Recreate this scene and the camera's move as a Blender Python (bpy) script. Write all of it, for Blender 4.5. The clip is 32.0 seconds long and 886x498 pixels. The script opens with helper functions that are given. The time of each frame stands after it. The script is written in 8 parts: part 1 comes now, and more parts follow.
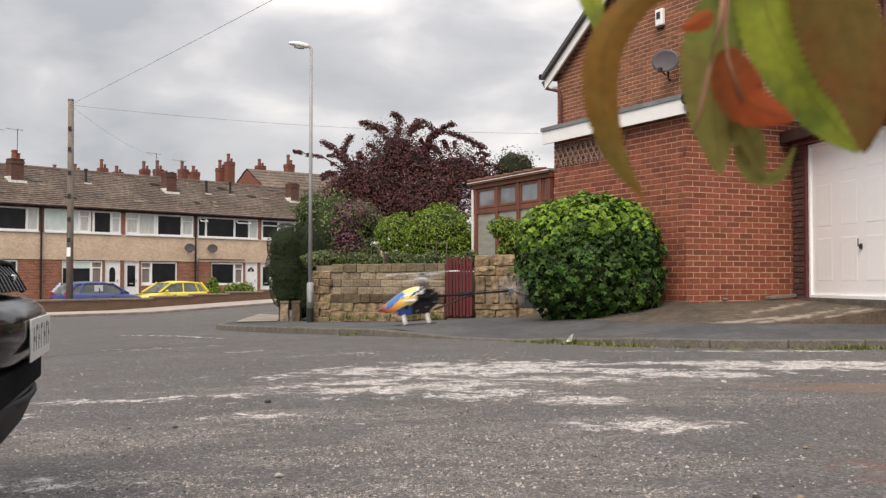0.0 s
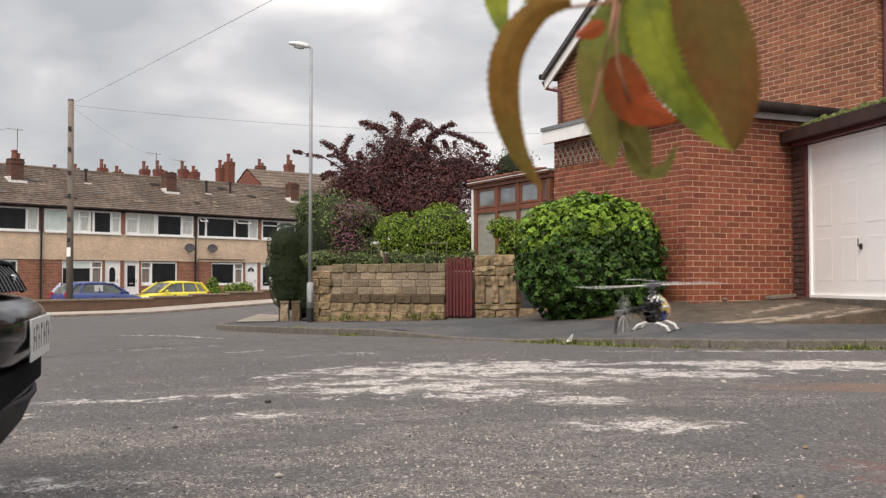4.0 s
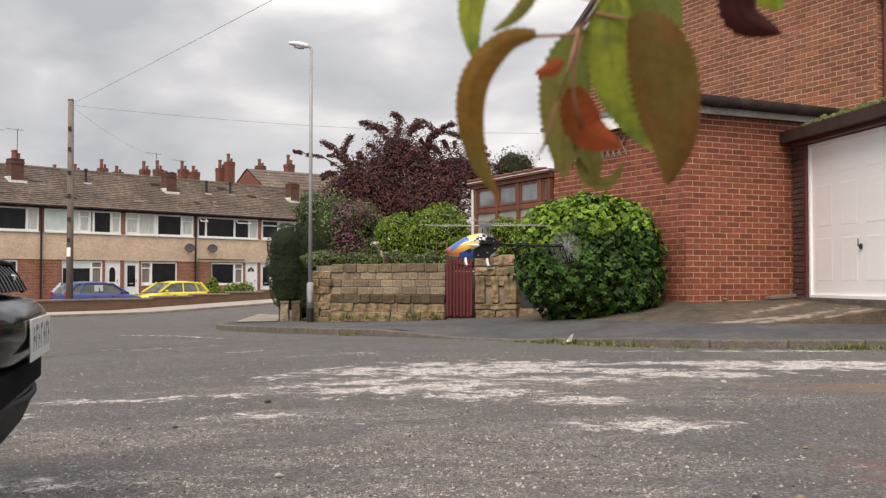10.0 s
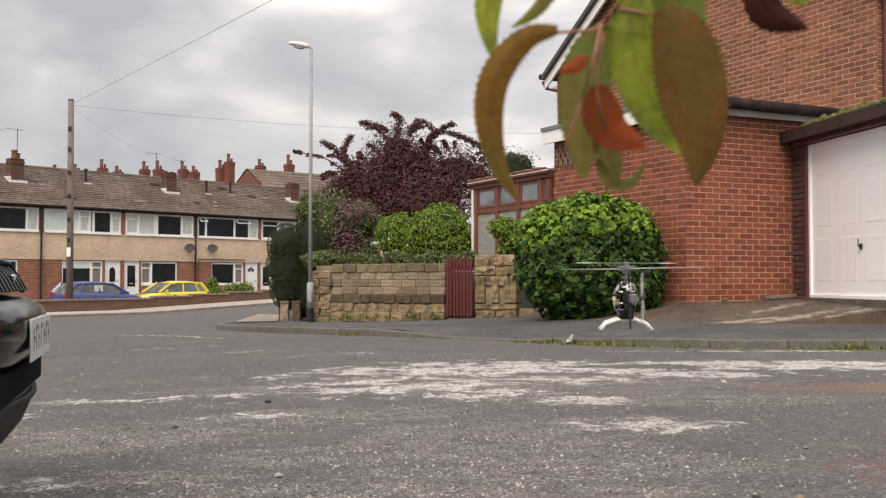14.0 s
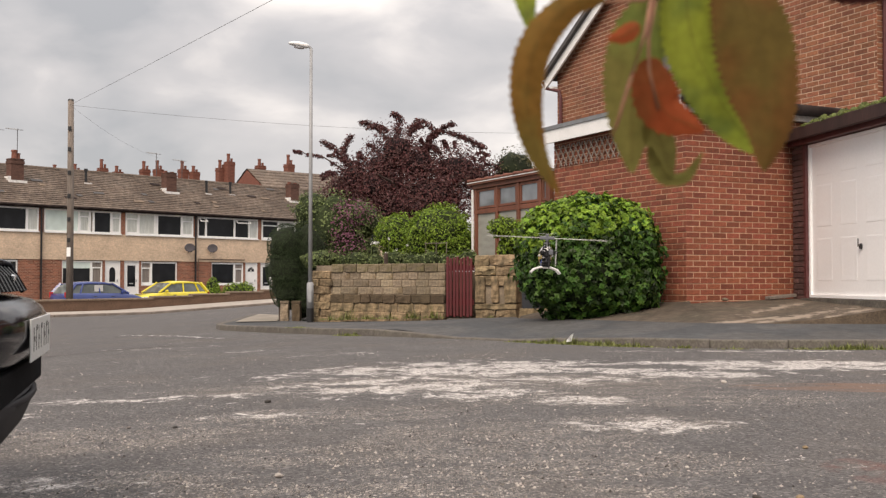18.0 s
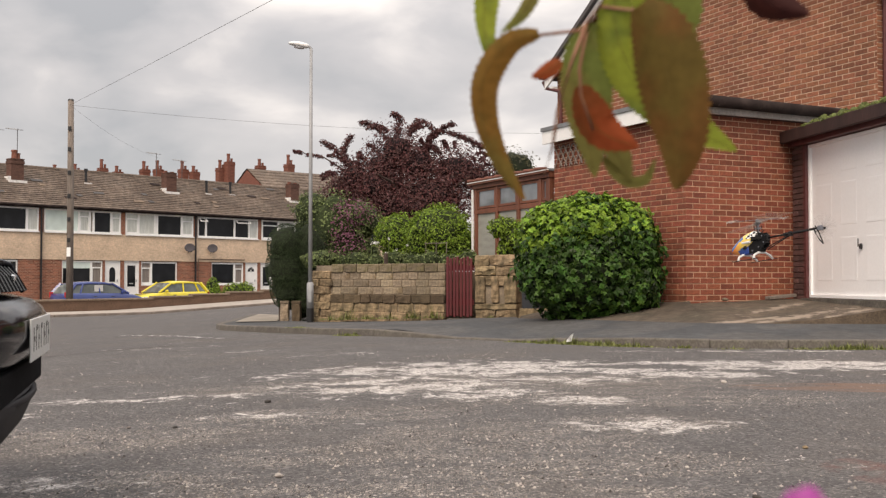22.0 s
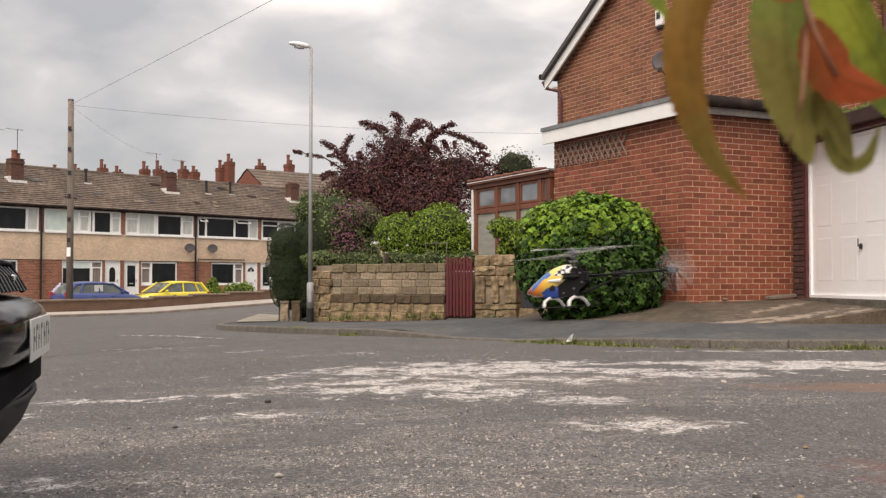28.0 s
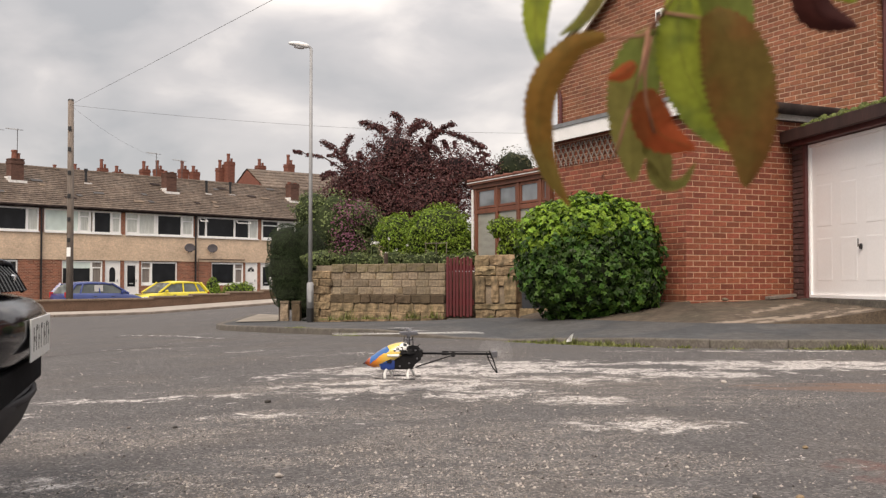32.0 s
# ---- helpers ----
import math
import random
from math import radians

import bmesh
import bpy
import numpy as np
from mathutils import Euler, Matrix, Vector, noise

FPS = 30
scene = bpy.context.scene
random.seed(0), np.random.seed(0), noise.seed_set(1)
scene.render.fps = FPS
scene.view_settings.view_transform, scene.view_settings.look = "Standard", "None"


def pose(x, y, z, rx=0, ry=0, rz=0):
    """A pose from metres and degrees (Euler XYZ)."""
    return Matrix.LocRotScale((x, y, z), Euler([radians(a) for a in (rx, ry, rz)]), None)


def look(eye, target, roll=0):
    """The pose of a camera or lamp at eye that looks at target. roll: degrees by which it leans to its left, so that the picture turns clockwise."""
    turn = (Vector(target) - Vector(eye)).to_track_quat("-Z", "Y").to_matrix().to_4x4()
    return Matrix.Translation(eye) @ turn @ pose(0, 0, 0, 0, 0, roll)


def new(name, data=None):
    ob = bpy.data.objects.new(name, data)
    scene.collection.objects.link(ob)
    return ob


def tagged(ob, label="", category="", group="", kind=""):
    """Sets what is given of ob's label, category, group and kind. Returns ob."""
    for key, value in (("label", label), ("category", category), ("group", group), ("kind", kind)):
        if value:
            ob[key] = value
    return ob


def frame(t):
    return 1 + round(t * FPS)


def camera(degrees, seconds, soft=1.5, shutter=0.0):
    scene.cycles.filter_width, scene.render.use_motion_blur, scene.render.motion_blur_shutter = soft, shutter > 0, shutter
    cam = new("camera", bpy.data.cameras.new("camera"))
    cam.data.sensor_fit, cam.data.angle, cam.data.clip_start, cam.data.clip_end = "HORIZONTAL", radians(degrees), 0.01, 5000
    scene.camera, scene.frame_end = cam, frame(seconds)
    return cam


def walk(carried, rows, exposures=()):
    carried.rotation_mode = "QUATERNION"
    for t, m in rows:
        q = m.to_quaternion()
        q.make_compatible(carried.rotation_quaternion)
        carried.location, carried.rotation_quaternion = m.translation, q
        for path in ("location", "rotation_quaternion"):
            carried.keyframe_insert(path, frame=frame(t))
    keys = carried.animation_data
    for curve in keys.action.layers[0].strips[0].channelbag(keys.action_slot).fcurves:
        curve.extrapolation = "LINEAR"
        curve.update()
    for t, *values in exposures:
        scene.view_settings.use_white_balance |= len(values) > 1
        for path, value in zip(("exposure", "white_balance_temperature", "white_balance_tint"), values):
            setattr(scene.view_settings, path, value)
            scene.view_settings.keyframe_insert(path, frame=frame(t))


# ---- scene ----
# The camera stands still in the road, at about seat height
cam = camera(45.93, 32.0, 1.3, 0.5)
# a small phone lens: near leaves are a little soft
cam.data.dof.use_dof, cam.data.dof.focus_distance, cam.data.dof.aperture_fstop = True, 12.0, 15.0
STAND = pose(0, 0, 0.7, 91.67, 0, 0)
walk(cam, [(0.0, STAND), (32.0, STAND)], exposures=[(0.0, 0.39, 6750, 13), (13.0, 0.38, 6850, 14), (17.0, 0.38, 7000, 15), (23.0, 0.38, 7050, 15), (32.0, 0.38, 7050, 15)])

# ---- light: an overcast day ----
world = bpy.data.worlds.new("overcast_sky")
scene.world = world
world.use_nodes = True


def sky():
    nt = world.node_tree
    nt.nodes.clear()
    N = nt.nodes.new
    L = nt.links.new
    out = N("ShaderNodeOutputWorld")
    bg = N("ShaderNodeBackground")
    air = N("ShaderNodeTexSky")
    air.sky_type, air.sun_disc = "NISHITA", False
    air.sun_elevation, air.sun_rotation = radians(46), radians(197)
    co = N("ShaderNodeTexCoord")
    sep = N("ShaderNodeSeparateXYZ")
    L(co.outputs["Generated"], sep.inputs[0])
    n1 = N("ShaderNodeTexNoise")
    n1.inputs["Scale"].default_value, n1.inputs["Detail"].default_value = 6.0, 10
    n1.inputs["Roughness"].default_value, n1.inputs["Distortion"].default_value = 0.47, 0.3
    mp = N("ShaderNodeMapping"); mp.inputs["Location"].default_value = (3.1, 1.6, 0.4)
    mp.inputs["Scale"].default_value = (1.0, 1.0, 2.1)
    L(co.outputs["Generated"], mp.inputs[0]); L(mp.outputs[0], n1.inputs["Vector"])
    # a thin bright place and a heavier bank in the cloud cover
    cover = n1.outputs["Fac"]
    for at, reach, k in (((-0.175, 0.97, 0.168), 0.055, 0.11), ((-0.33, 0.93, 0.13), 0.26, -0.125), ((-0.02, 0.96, 0.27), 0.26, 0.10), ((0.05, 0.98, 0.16), 0.16, 0.02), ((0.13, 0.96, 0.23), 0.15, 0.10)):
        far = N("ShaderNodeVectorMath"); far.operation = "DISTANCE"
        far.inputs[1].default_value = at
        L(co.outputs["Generated"], far.inputs[0])
        mr = N("ShaderNodeMapRange"); mr.interpolation_type = "SMOOTHSTEP"
        mr.inputs[1].default_value, mr.inputs[2].default_value, mr.inputs[3].default_value, mr.inputs[4].default_value = 0.0, reach, k, 0.0
        L(far.outputs["Value"], mr.inputs[0])
        ad = N("ShaderNodeMath"); ad.operation = "ADD"
        L(cover, ad.inputs[0]); L(mr.outputs[0], ad.inputs[1])
        cover = ad.outputs[0]
    ramp = N("ShaderNodeValToRGB")
    e = ramp.color_ramp.elements
    e[0].position, e[0].color = 0.30, (0.365, 0.39, 0.415, 1)
    e[1].position, e[1].color = 0.70, (0.82, 0.81, 0.79, 1)
    m = ramp.color_ramp.elements.new(0.5); m.color = (0.515, 0.525, 0.54, 1)
    L(cover, ramp.inputs[0])
    mix = N("ShaderNodeMix"); mix.data_type = "RGBA"
    mix.inputs[0].default_value = 0.93
    sc = N("ShaderNodeVectorMath"); sc.operation = "SCALE"; sc.inputs["Scale"].default_value = 0.10
    L(air.outputs[0], sc.inputs[0])
    L(sc.outputs[0], mix.inputs[6]); L(ramp.outputs[0], mix.inputs[7])
    # an overcast sky grows brighter towards the zenith
    rise = N("ShaderNodeMapRange")
    rise.inputs[1].default_value, rise.inputs[2].default_value, rise.inputs[3].default_value, rise.inputs[4].default_value = 0.2, 1.0, 1.0, 1.9
    L(sep.outputs[2], rise.inputs[0])
    lift = N("ShaderNodeVectorMath"); lift.operation = "SCALE"
    L(mix.outputs[2], lift.inputs[0]); L(rise.outputs[0], lift.inputs["Scale"])
    L(lift.outputs[0], bg.inputs[0])
    bg.inputs[1].default_value = 1.0
    L(bg.outputs[0], out.inputs[0])


sky()
sun = new("sun", bpy.data.lights.new("sun", "SUN"))
sun.data.energy, sun.data.angle, sun.data.color = 2.2, radians(35), (1.0, 0.90, 0.78)
sun.matrix_world = look((-7, -15, 25), (0, 8, 0))

# ---- materials ----
def material(name, base, rough=0.8, metal=0.0, grain=(), bump=0.0, bump_scale=60.0, spread=0.0, spec=0.5, second=None, second_scale=1.0,
             second_at=(0.45, 0.6), coat=0.0, stretch=(1, 1, 1)):
    """A node material. grain: rows of (scale, strength) of brightness noise; second: a stain colour laid in by a large noise;
    spread: brightness change from piece to piece."""
    mat = bpy.data.materials.new(name)
    mat.use_nodes = True
    nt = mat.node_tree
    N, L = nt.nodes.new, nt.links.new
    b = nt.nodes["Principled BSDF"]
    b.inputs["Roughness"].default_value, b.inputs["Metallic"].default_value = rough, metal
    b.inputs["Specular IOR Level"].default_value = spec
    b.inputs["Coat Weight"].default_value = coat
    co = N("ShaderNodeTexCoord")
    mp = N("ShaderNodeMapping")
    mp.inputs["Scale"].default_value = stretch
    L(co.outputs["Object"], mp.inputs[0])
    rgb = N("ShaderNodeRGB")
    rgb.outputs[0].default_value = (*base, 1)
    col = rgb.outputs[0]
    if second:
        n = N("ShaderNodeTexNoise")
        n.inputs["Scale"].default_value, n.inputs["Detail"].default_value = second_scale, 6
        L(mp.outputs[0], n.inputs["Vector"])
        r = N("ShaderNodeMapRange")
        r.inputs[1].default_value, r.inputs[2].default_value = second_at
        L(n.outputs["Fac"], r.inputs[0])
        mx = N("ShaderNodeMix"); mx.data_type = "RGBA"
        mx.inputs[7].default_value = (*second, 1)
        L(r.outputs[0], mx.inputs[0]); L(col, mx.inputs[6])
        col = mx.outputs[2]
    hsv = N("ShaderNodeHueSaturation")
    L(col, hsv.inputs["Color"])
    val = None
    for s, k in grain:
        n = N("ShaderNodeTexNoise")
        n.inputs["Scale"].default_value, n.inputs["Detail"].default_value = s, 4
        L(mp.outputs[0], n.inputs["Vector"])
        r = N("ShaderNodeMapRange")
        r.inputs[1].default_value, r.inputs[2].default_value = 0.3, 0.7
        r.inputs[3].default_value, r.inputs[4].default_value = 1 - k, 1 + k
        L(n.outputs["Fac"], r.inputs[0])
        if val is None:
            val = r.outputs[0]
        else:
            m = N("ShaderNodeMath"); m.operation = "MULTIPLY"
            L(val, m.inputs[0]); L(r.outputs[0], m.inputs[1])
            val = m.outputs[0]
    if spread:
        g, o = N("ShaderNodeNewGeometry"), N("ShaderNodeObjectInfo")
        a = N("ShaderNodeMath"); a.operation = "ADD"
        L(g.outputs["Random Per Island"], a.inputs[0]); L(o.outputs["Random"], a.inputs[1])
        f = N("ShaderNodeMath"); f.operation = "FRACT"
        L(a.outputs[0], f.inputs[0])
        r = N("ShaderNodeMapRange")
        r.inputs[3].default_value, r.inputs[4].default_value = 1 - spread, 1 + spread
        L(f.outputs[0], r.inputs[0])
        if val is None:
            val = r.outputs[0]
        else:
            m = N("ShaderNodeMath"); m.operation = "MULTIPLY"
            L(val, m.inputs[0]); L(r.outputs[0], m.inputs[1])
            val = m.outputs[0]
        f2 = N("ShaderNodeMath"); f2.operation = "MULTIPLY"; f2.inputs[1].default_value = 7.31
        L(f.outputs[0], f2.inputs[0])
        f3 = N("ShaderNodeMath"); f3.operation = "FRACT"
        L(f2.outputs[0], f3.inputs[0])
        r2 = N("ShaderNodeMapRange")
        r2.inputs[3].default_value, r2.inputs[4].default_value = 0.5 - spread * 0.02, 0.5 + spread * 0.02
        L(f3.outputs[0], r2.inputs[0])
        L(r2.outputs[0], hsv.inputs["Hue"])
    if val is not None:
        L(val, hsv.inputs["Value"])
    L(hsv.outputs[0], b.inputs["Base Color"])
    if bump:
        n = N("ShaderNodeTexNoise")
        n.inputs["Scale"].default_value, n.inputs["Detail"].default_value = bump_scale, 5
        L(mp.outputs[0], n.inputs["Vector"])
        bp = N("ShaderNodeBump")
        bp.inputs["Strength"].default_value, bp.inputs["Distance"].default_value = bump, 0.01
        L(n.outputs["Fac"], bp.inputs["Height"])
        L(bp.outputs[0], b.inputs["Normal"])
    return mat


def brickwork(name, base, mortar, spread=0.25, course=0.075, length=0.225, rough=0.9):
    """Courses of brick for walls that stay far off."""
    mat = material(name, base, rough, grain=((0.9, 0.14), (14, 0.13)), bump=0.2, bump_scale=30)
    nt = mat.node_tree
    N, L = nt.nodes.new, nt.links.new
    b = nt.nodes["Principled BSDF"]
    co, sep, com = N("ShaderNodeTexCoord"), N("ShaderNodeSeparateXYZ"), N("ShaderNodeCombineXYZ")
    L(co.outputs["Object"], sep.inputs[0])
    add = N("ShaderNodeMath"); add.operation = "ADD"
    L(sep.outputs[0], add.inputs[0]); L(sep.outputs[1], add.inputs[1])
    L(add.outputs[0], com.inputs[0]); L(sep.outputs[2], com.inputs[1])
    br = N("ShaderNodeTexBrick")
    br.inputs["Scale"].default_value = 1.0
    br.inputs["Brick Width"].default_value, br.inputs["Row Height"].default_value = length, course
    br.inputs["Mortar Size"].default_value, br.inputs["Bias"].default_value = 0.007, 0.0
    k = 1 - spread
    br.inputs["Color1"].default_value, br.inputs["Color2"].default_value = (1 + spread,) * 3 + (1,), (k, k, k, 1)
    br.inputs["Mortar"].default_value = (*[m / max(v, 1e-3) for m, v in zip(mortar, base)], 1)
    L(com.outputs[0], br.inputs["Vector"])
    mx = N("ShaderNodeMix"); mx.data_type = "RGBA"; mx.blend_type = "MULTIPLY"
    mx.inputs[0].default_value = 1.0
    mx.clamp_result = False
    src = b.inputs["Base Color"].links[0].from_socket
    L(src, mx.inputs[6]); L(br.outputs["Color"], mx.inputs[7])
    L(mx.outputs[2], b.inputs["Base Color"])
    return mat


def glass(name, tint=(0.012, 0.013, 0.015), rough=0.03):
    mat = material(name, tint, rough, spec=0.2, grain=((1.5, 0.4),))
    return mat


def leaf_material(name, base, spread=0.35, rough=0.45, glow=0.25, second=None):
    """Leaves let some light through."""
    mat = material(name, base, rough, grain=((9, 0.15),), spread=spread, second=second, second_scale=1.3)
    b = mat.node_tree.nodes["Principled BSDF"]
    nt = mat.node_tree
    t = nt.nodes.new("ShaderNodeBsdfTranslucent")
    mx = nt.nodes.new("ShaderNodeMixShader")
    mx.inputs[0].default_value = glow
    src = b.inputs["Base Color"].links[0].from_socket
    nt.links.new(src, t.inputs["Color"])
    nt.links.new(b.outputs[0], mx.inputs[1]); nt.links.new(t.outputs[0], mx.inputs[2])
    nt.links.new(mx.outputs[0], nt.nodes["Material Output"].inputs["Surface"])
    return mat


M = dict(
    brick=material("red_brick", (0.215, 0.061, 0.033), 0.85, grain=((9, 0.15), (30, 0.22), (120, 0.15)), bump=0.4, bump_scale=90, spread=0.26),
    brick_old=material("old_brick", (0.225, 0.085, 0.044), 0.9, grain=((1.2, 0.15), (25, 0.22), (120, 0.12)), bump=0.4, bump_scale=90, spread=0.24),
    mortar=material("mortar", (0.50, 0.315, 0.215), 0.95, grain=((8, 0.15), (150, 0.1)), bump=0.3, bump_scale=150),
    gable_mortar=material("pale_mortar", (0.55, 0.39, 0.285), 0.95, grain=((2, 0.15), (150, 0.1)), bump=0.3, bump_scale=150),
    far_mortar=material("far_mortar", (0.34, 0.2, 0.14), 0.95, grain=((3, 0.15),)),
    buff=brickwork("buff_brick", (0.60, 0.45, 0.325), (0.57, 0.45, 0.34), 0.09),
    tile=material("brown_roof_tile", (0.128, 0.096, 0.075), 0.9, grain=((0.8, 0.25), (5, 0.4), (22, 0.35)), second=(0.157, 0.122, 0.097), second_scale=0.6),
    slate=material("dark_slate", (0.075, 0.07, 0.07), 0.75, grain=((2, 0.2), (15, 0.2)), spread=0.2),
    white=material("white_paint", (0.84, 0.84, 0.83), 0.45, grain=((3, 0.05), (40, 0.03))),
    door_white=material("white_garage_paint", (0.92, 0.925, 0.93), 0.4, grain=((1.3, 0.03), (30, 0.02))),
    felt=material("grey_roof_felt", (0.19, 0.2, 0.21), 0.8, grain=((4, 0.2), (60, 0.15))),
    gutter=material("brown_gutter", (0.02, 0.013, 0.012), 0.8, grain=((4, 0.3), (50, 0.2)), second=(0.04, 0.028, 0.025), second_scale=3, spec=0.2),
    black=material("black_plastic", (0.015, 0.015, 0.016), 0.4, grain=((20, 0.2),)),
    pipe=material("maroon_pipe", (0.10, 0.03, 0.03), 0.5, grain=((8, 0.2),)),
    timber=material("red_brown_timber", (0.16, 0.055, 0.03), 0.6, grain=((5, 0.25), (60, 0.2)), bump=0.2, bump_scale=40, stretch=(1, 1, 0.15)),
    frame_timber=material("dark_red_timber", (0.04, 0.017, 0.014), 0.75, grain=((5, 0.3), (60, 0.25)), stretch=(1, 1, 0.15)),
    gate=material("maroon_gate_paint", (0.10, 0.014, 0.016), 0.5, grain=((6, 0.25), (60, 0.15)), spread=0.15, stretch=(1, 1, 0.2)),
    concrete=material("drive_concrete", (0.098, 0.076, 0.056), 0.95, grain=((1.4, 0.3), (9, 0.3), (60, 0.25)), bump=0.6, bump_scale=60, second=(0.075, 0.062, 0.045), second_scale=2.0, second_at=(0.48, 0.62)),
    kerb=material("kerb_concrete", (0.125, 0.112, 0.098), 0.95, grain=((5, 0.25), (40, 0.25), (120, 0.2)), bump=0.5, bump_scale=50, spread=0.12, second=(0.11, 0.10, 0.082), second_scale=6),
    pavement=material("pavement_asphalt", (0.082, 0.081, 0.081), 0.95, grain=((0.8, 0.2), (9, 0.2), (90, 0.3)), bump=0.5, bump_scale=90, second=(0.062, 0.065, 0.069), second_scale=1.1, second_at=(0.47, 0.55)),
    soil=material("garden_soil", (0.08, 0.06, 0.042), 1.0, grain=((4, 0.3), (50, 0.3)), bump=0.8, bump_scale=20),
    stone=material("yellow_sandstone", (0.265, 0.195, 0.115), 0.95, grain=((5, 0.35), (22, 0.3), (60, 0.2)), bump=1.0, bump_scale=25, spread=0.25, second=(0.11, 0.085, 0.05), second_scale=7, second_at=(0.45, 0.65)),
    block=material("grey_stone_block", (0.255, 0.205, 0.145), 0.95, grain=((4, 0.35), (22, 0.35), (60, 0.25)), bump=0.6, bump_scale=30, spread=0.34, second=(0.135, 0.10, 0.06), second_scale=5, second_at=(0.48, 0.66)),
    dark_block=material("weathered_stone", (0.092, 0.066, 0.04), 0.95, grain=((4, 0.35), (40, 0.25)), bump=0.6, bump_scale=40, spread=0.2),
    wall_mortar=material("dark_wall_mortar", (0.23, 0.185, 0.135), 0.95, grain=((5, 0.3), (60, 0.2)), bump=0.5, bump_scale=60),
    steel=material("galvanised_steel", (0.31, 0.32, 0.33), 0.5, 0.0, grain=((4, 0.12), (40, 0.08))),
    pole_wood=material("weathered_pole", (0.18, 0.15, 0.128), 0.9, grain=((3, 0.2), (30, 0.25)), stretch=(1, 1, 0.1), bump=0.4),
    wire=material("black_wire", (0.075, 0.075, 0.078), 0.6),
    glass=glass("dark_window_glass"),
    net=material("net_curtain", (0.54, 0.56, 0.53), 0.7, grain=((6, 0.2), (40, 0.1)), stretch=(3, 1, 0.2)),
    blind=material("pale_blind", (0.62, 0.72, 0.68), 0.6, grain=((2, 0.1),)),
    curtain=material("curtain", (0.22, 0.19, 0.17), 0.9, grain=((9, 0.4),), stretch=(3, 1, 0.1)),
    bark=material("bark", (0.07, 0.05, 0.04), 0.95, grain=((8, 0.3), (60, 0.3)), bump=0.6, bump_scale=30),
    moss=material("moss", (0.09, 0.11, 0.03), 1.0, grain=((8, 0.4), (60, 0.3)), bump=1.0, bump_scale=50),
    # this green is darkened to stand for the shade low on the bush
    leaf_bush_shaded=leaf_material("glossy_shaded_ivy_leaf", (0.034, 0.078, 0.011), 0.75, 0.5, 0.14),
    leaf_light=leaf_material("fresh_green_leaf", (0.18, 0.275, 0.035), 0.5),
    # fresh growth, its colour lightened further for light on the bush's top
    leaf_fresh_lit=leaf_material("fresh_lit_ivy_leaf", (0.16, 0.265, 0.028), 0.55, 0.5, 0.2),
    leaf_dark=leaf_material("dark_conifer", (0.03, 0.05, 0.018), 0.35, 0.6, 0.1),
    leaf_mid=leaf_material("garden_leaf", (0.14, 0.18, 0.07), 0.5, 0.5, 0.2),
    leaf_plum=leaf_material("purple_plum_leaf", (0.105, 0.037, 0.036), 0.55, 0.5, 0.25),
    leaf_olive=leaf_material("dull_olive_leaf", (0.07, 0.07, 0.03), 0.5, 0.6, 0.15),
    # dark colours that stand for the shade deep inside crowns
    shade=material("shade_inner_foliage", (0.012, 0.018, 0.007), 1.0, grain=((6, 0.4),)),
    shade_green=material("shade_inner_green", (0.03, 0.044, 0.014), 1.0, grain=((6, 0.4), (30, 0.4)), bump=1.0, bump_scale=25),
    shade_plum=material("shade_inner_plum", (0.016, 0.009, 0.01), 1.0, grain=((6, 0.4),)),
    grass=leaf_material("grass_blade", (0.17, 0.195, 0.05), 0.6),
    flower=leaf_material("lilac_flower", (0.22, 0.085, 0.135), 0.4),
    petal=leaf_material("white_petal", (0.75, 0.75, 0.7), 0.1),
    car_black=material("black_car_paint", (0.009, 0.0095, 0.013), 0.15, 0.0, coat=0.17, spec=0.08, grain=((3, 0.2),)),
    car_blue=material("blue_car_paint", (0.022, 0.045, 0.2), 0.3, coat=1.0, grain=((2, 0.1),)),
    car_yellow=material("yellow_car_paint", (0.72, 0.60, 0.02), 0.3, coat=1.0, grain=((2, 0.05),)),
    car_navy=material("dark_car_paint", (0.008, 0.009, 0.022), 0.25, coat=0.2, spec=0.2, grain=((2, 0.1),)),
    rubber=material("tyre_rubber", (0.02, 0.02, 0.02), 0.85, grain=((30, 0.2),)),
    rim=material("alloy_rim", (0.5, 0.5, 0.52), 0.3, 0.9),
    red_lamp=material("red_lamp_glass", (0.35, 0.02, 0.02), 0.2),
    clear_lamp=material("clear_lamp_glass", (0.6, 0.6, 0.62), 0.1, 0.4),
    plate=material("plate_white", (0.60, 0.60, 0.585), 0.4, grain=((20, 0.05),)),
)

# the drive's pale worn wheel tracks: centre x, y, half length, half width, turn
TRACKS = [(3.35, 12.12, 0.62, 0.09, 20), (4.15, 12.22, 1.0, 0.17, 22), (4.65, 12.05, 0.7, 0.10, 24), (4.3, 13.2, 0.7, 0.14, 40)]


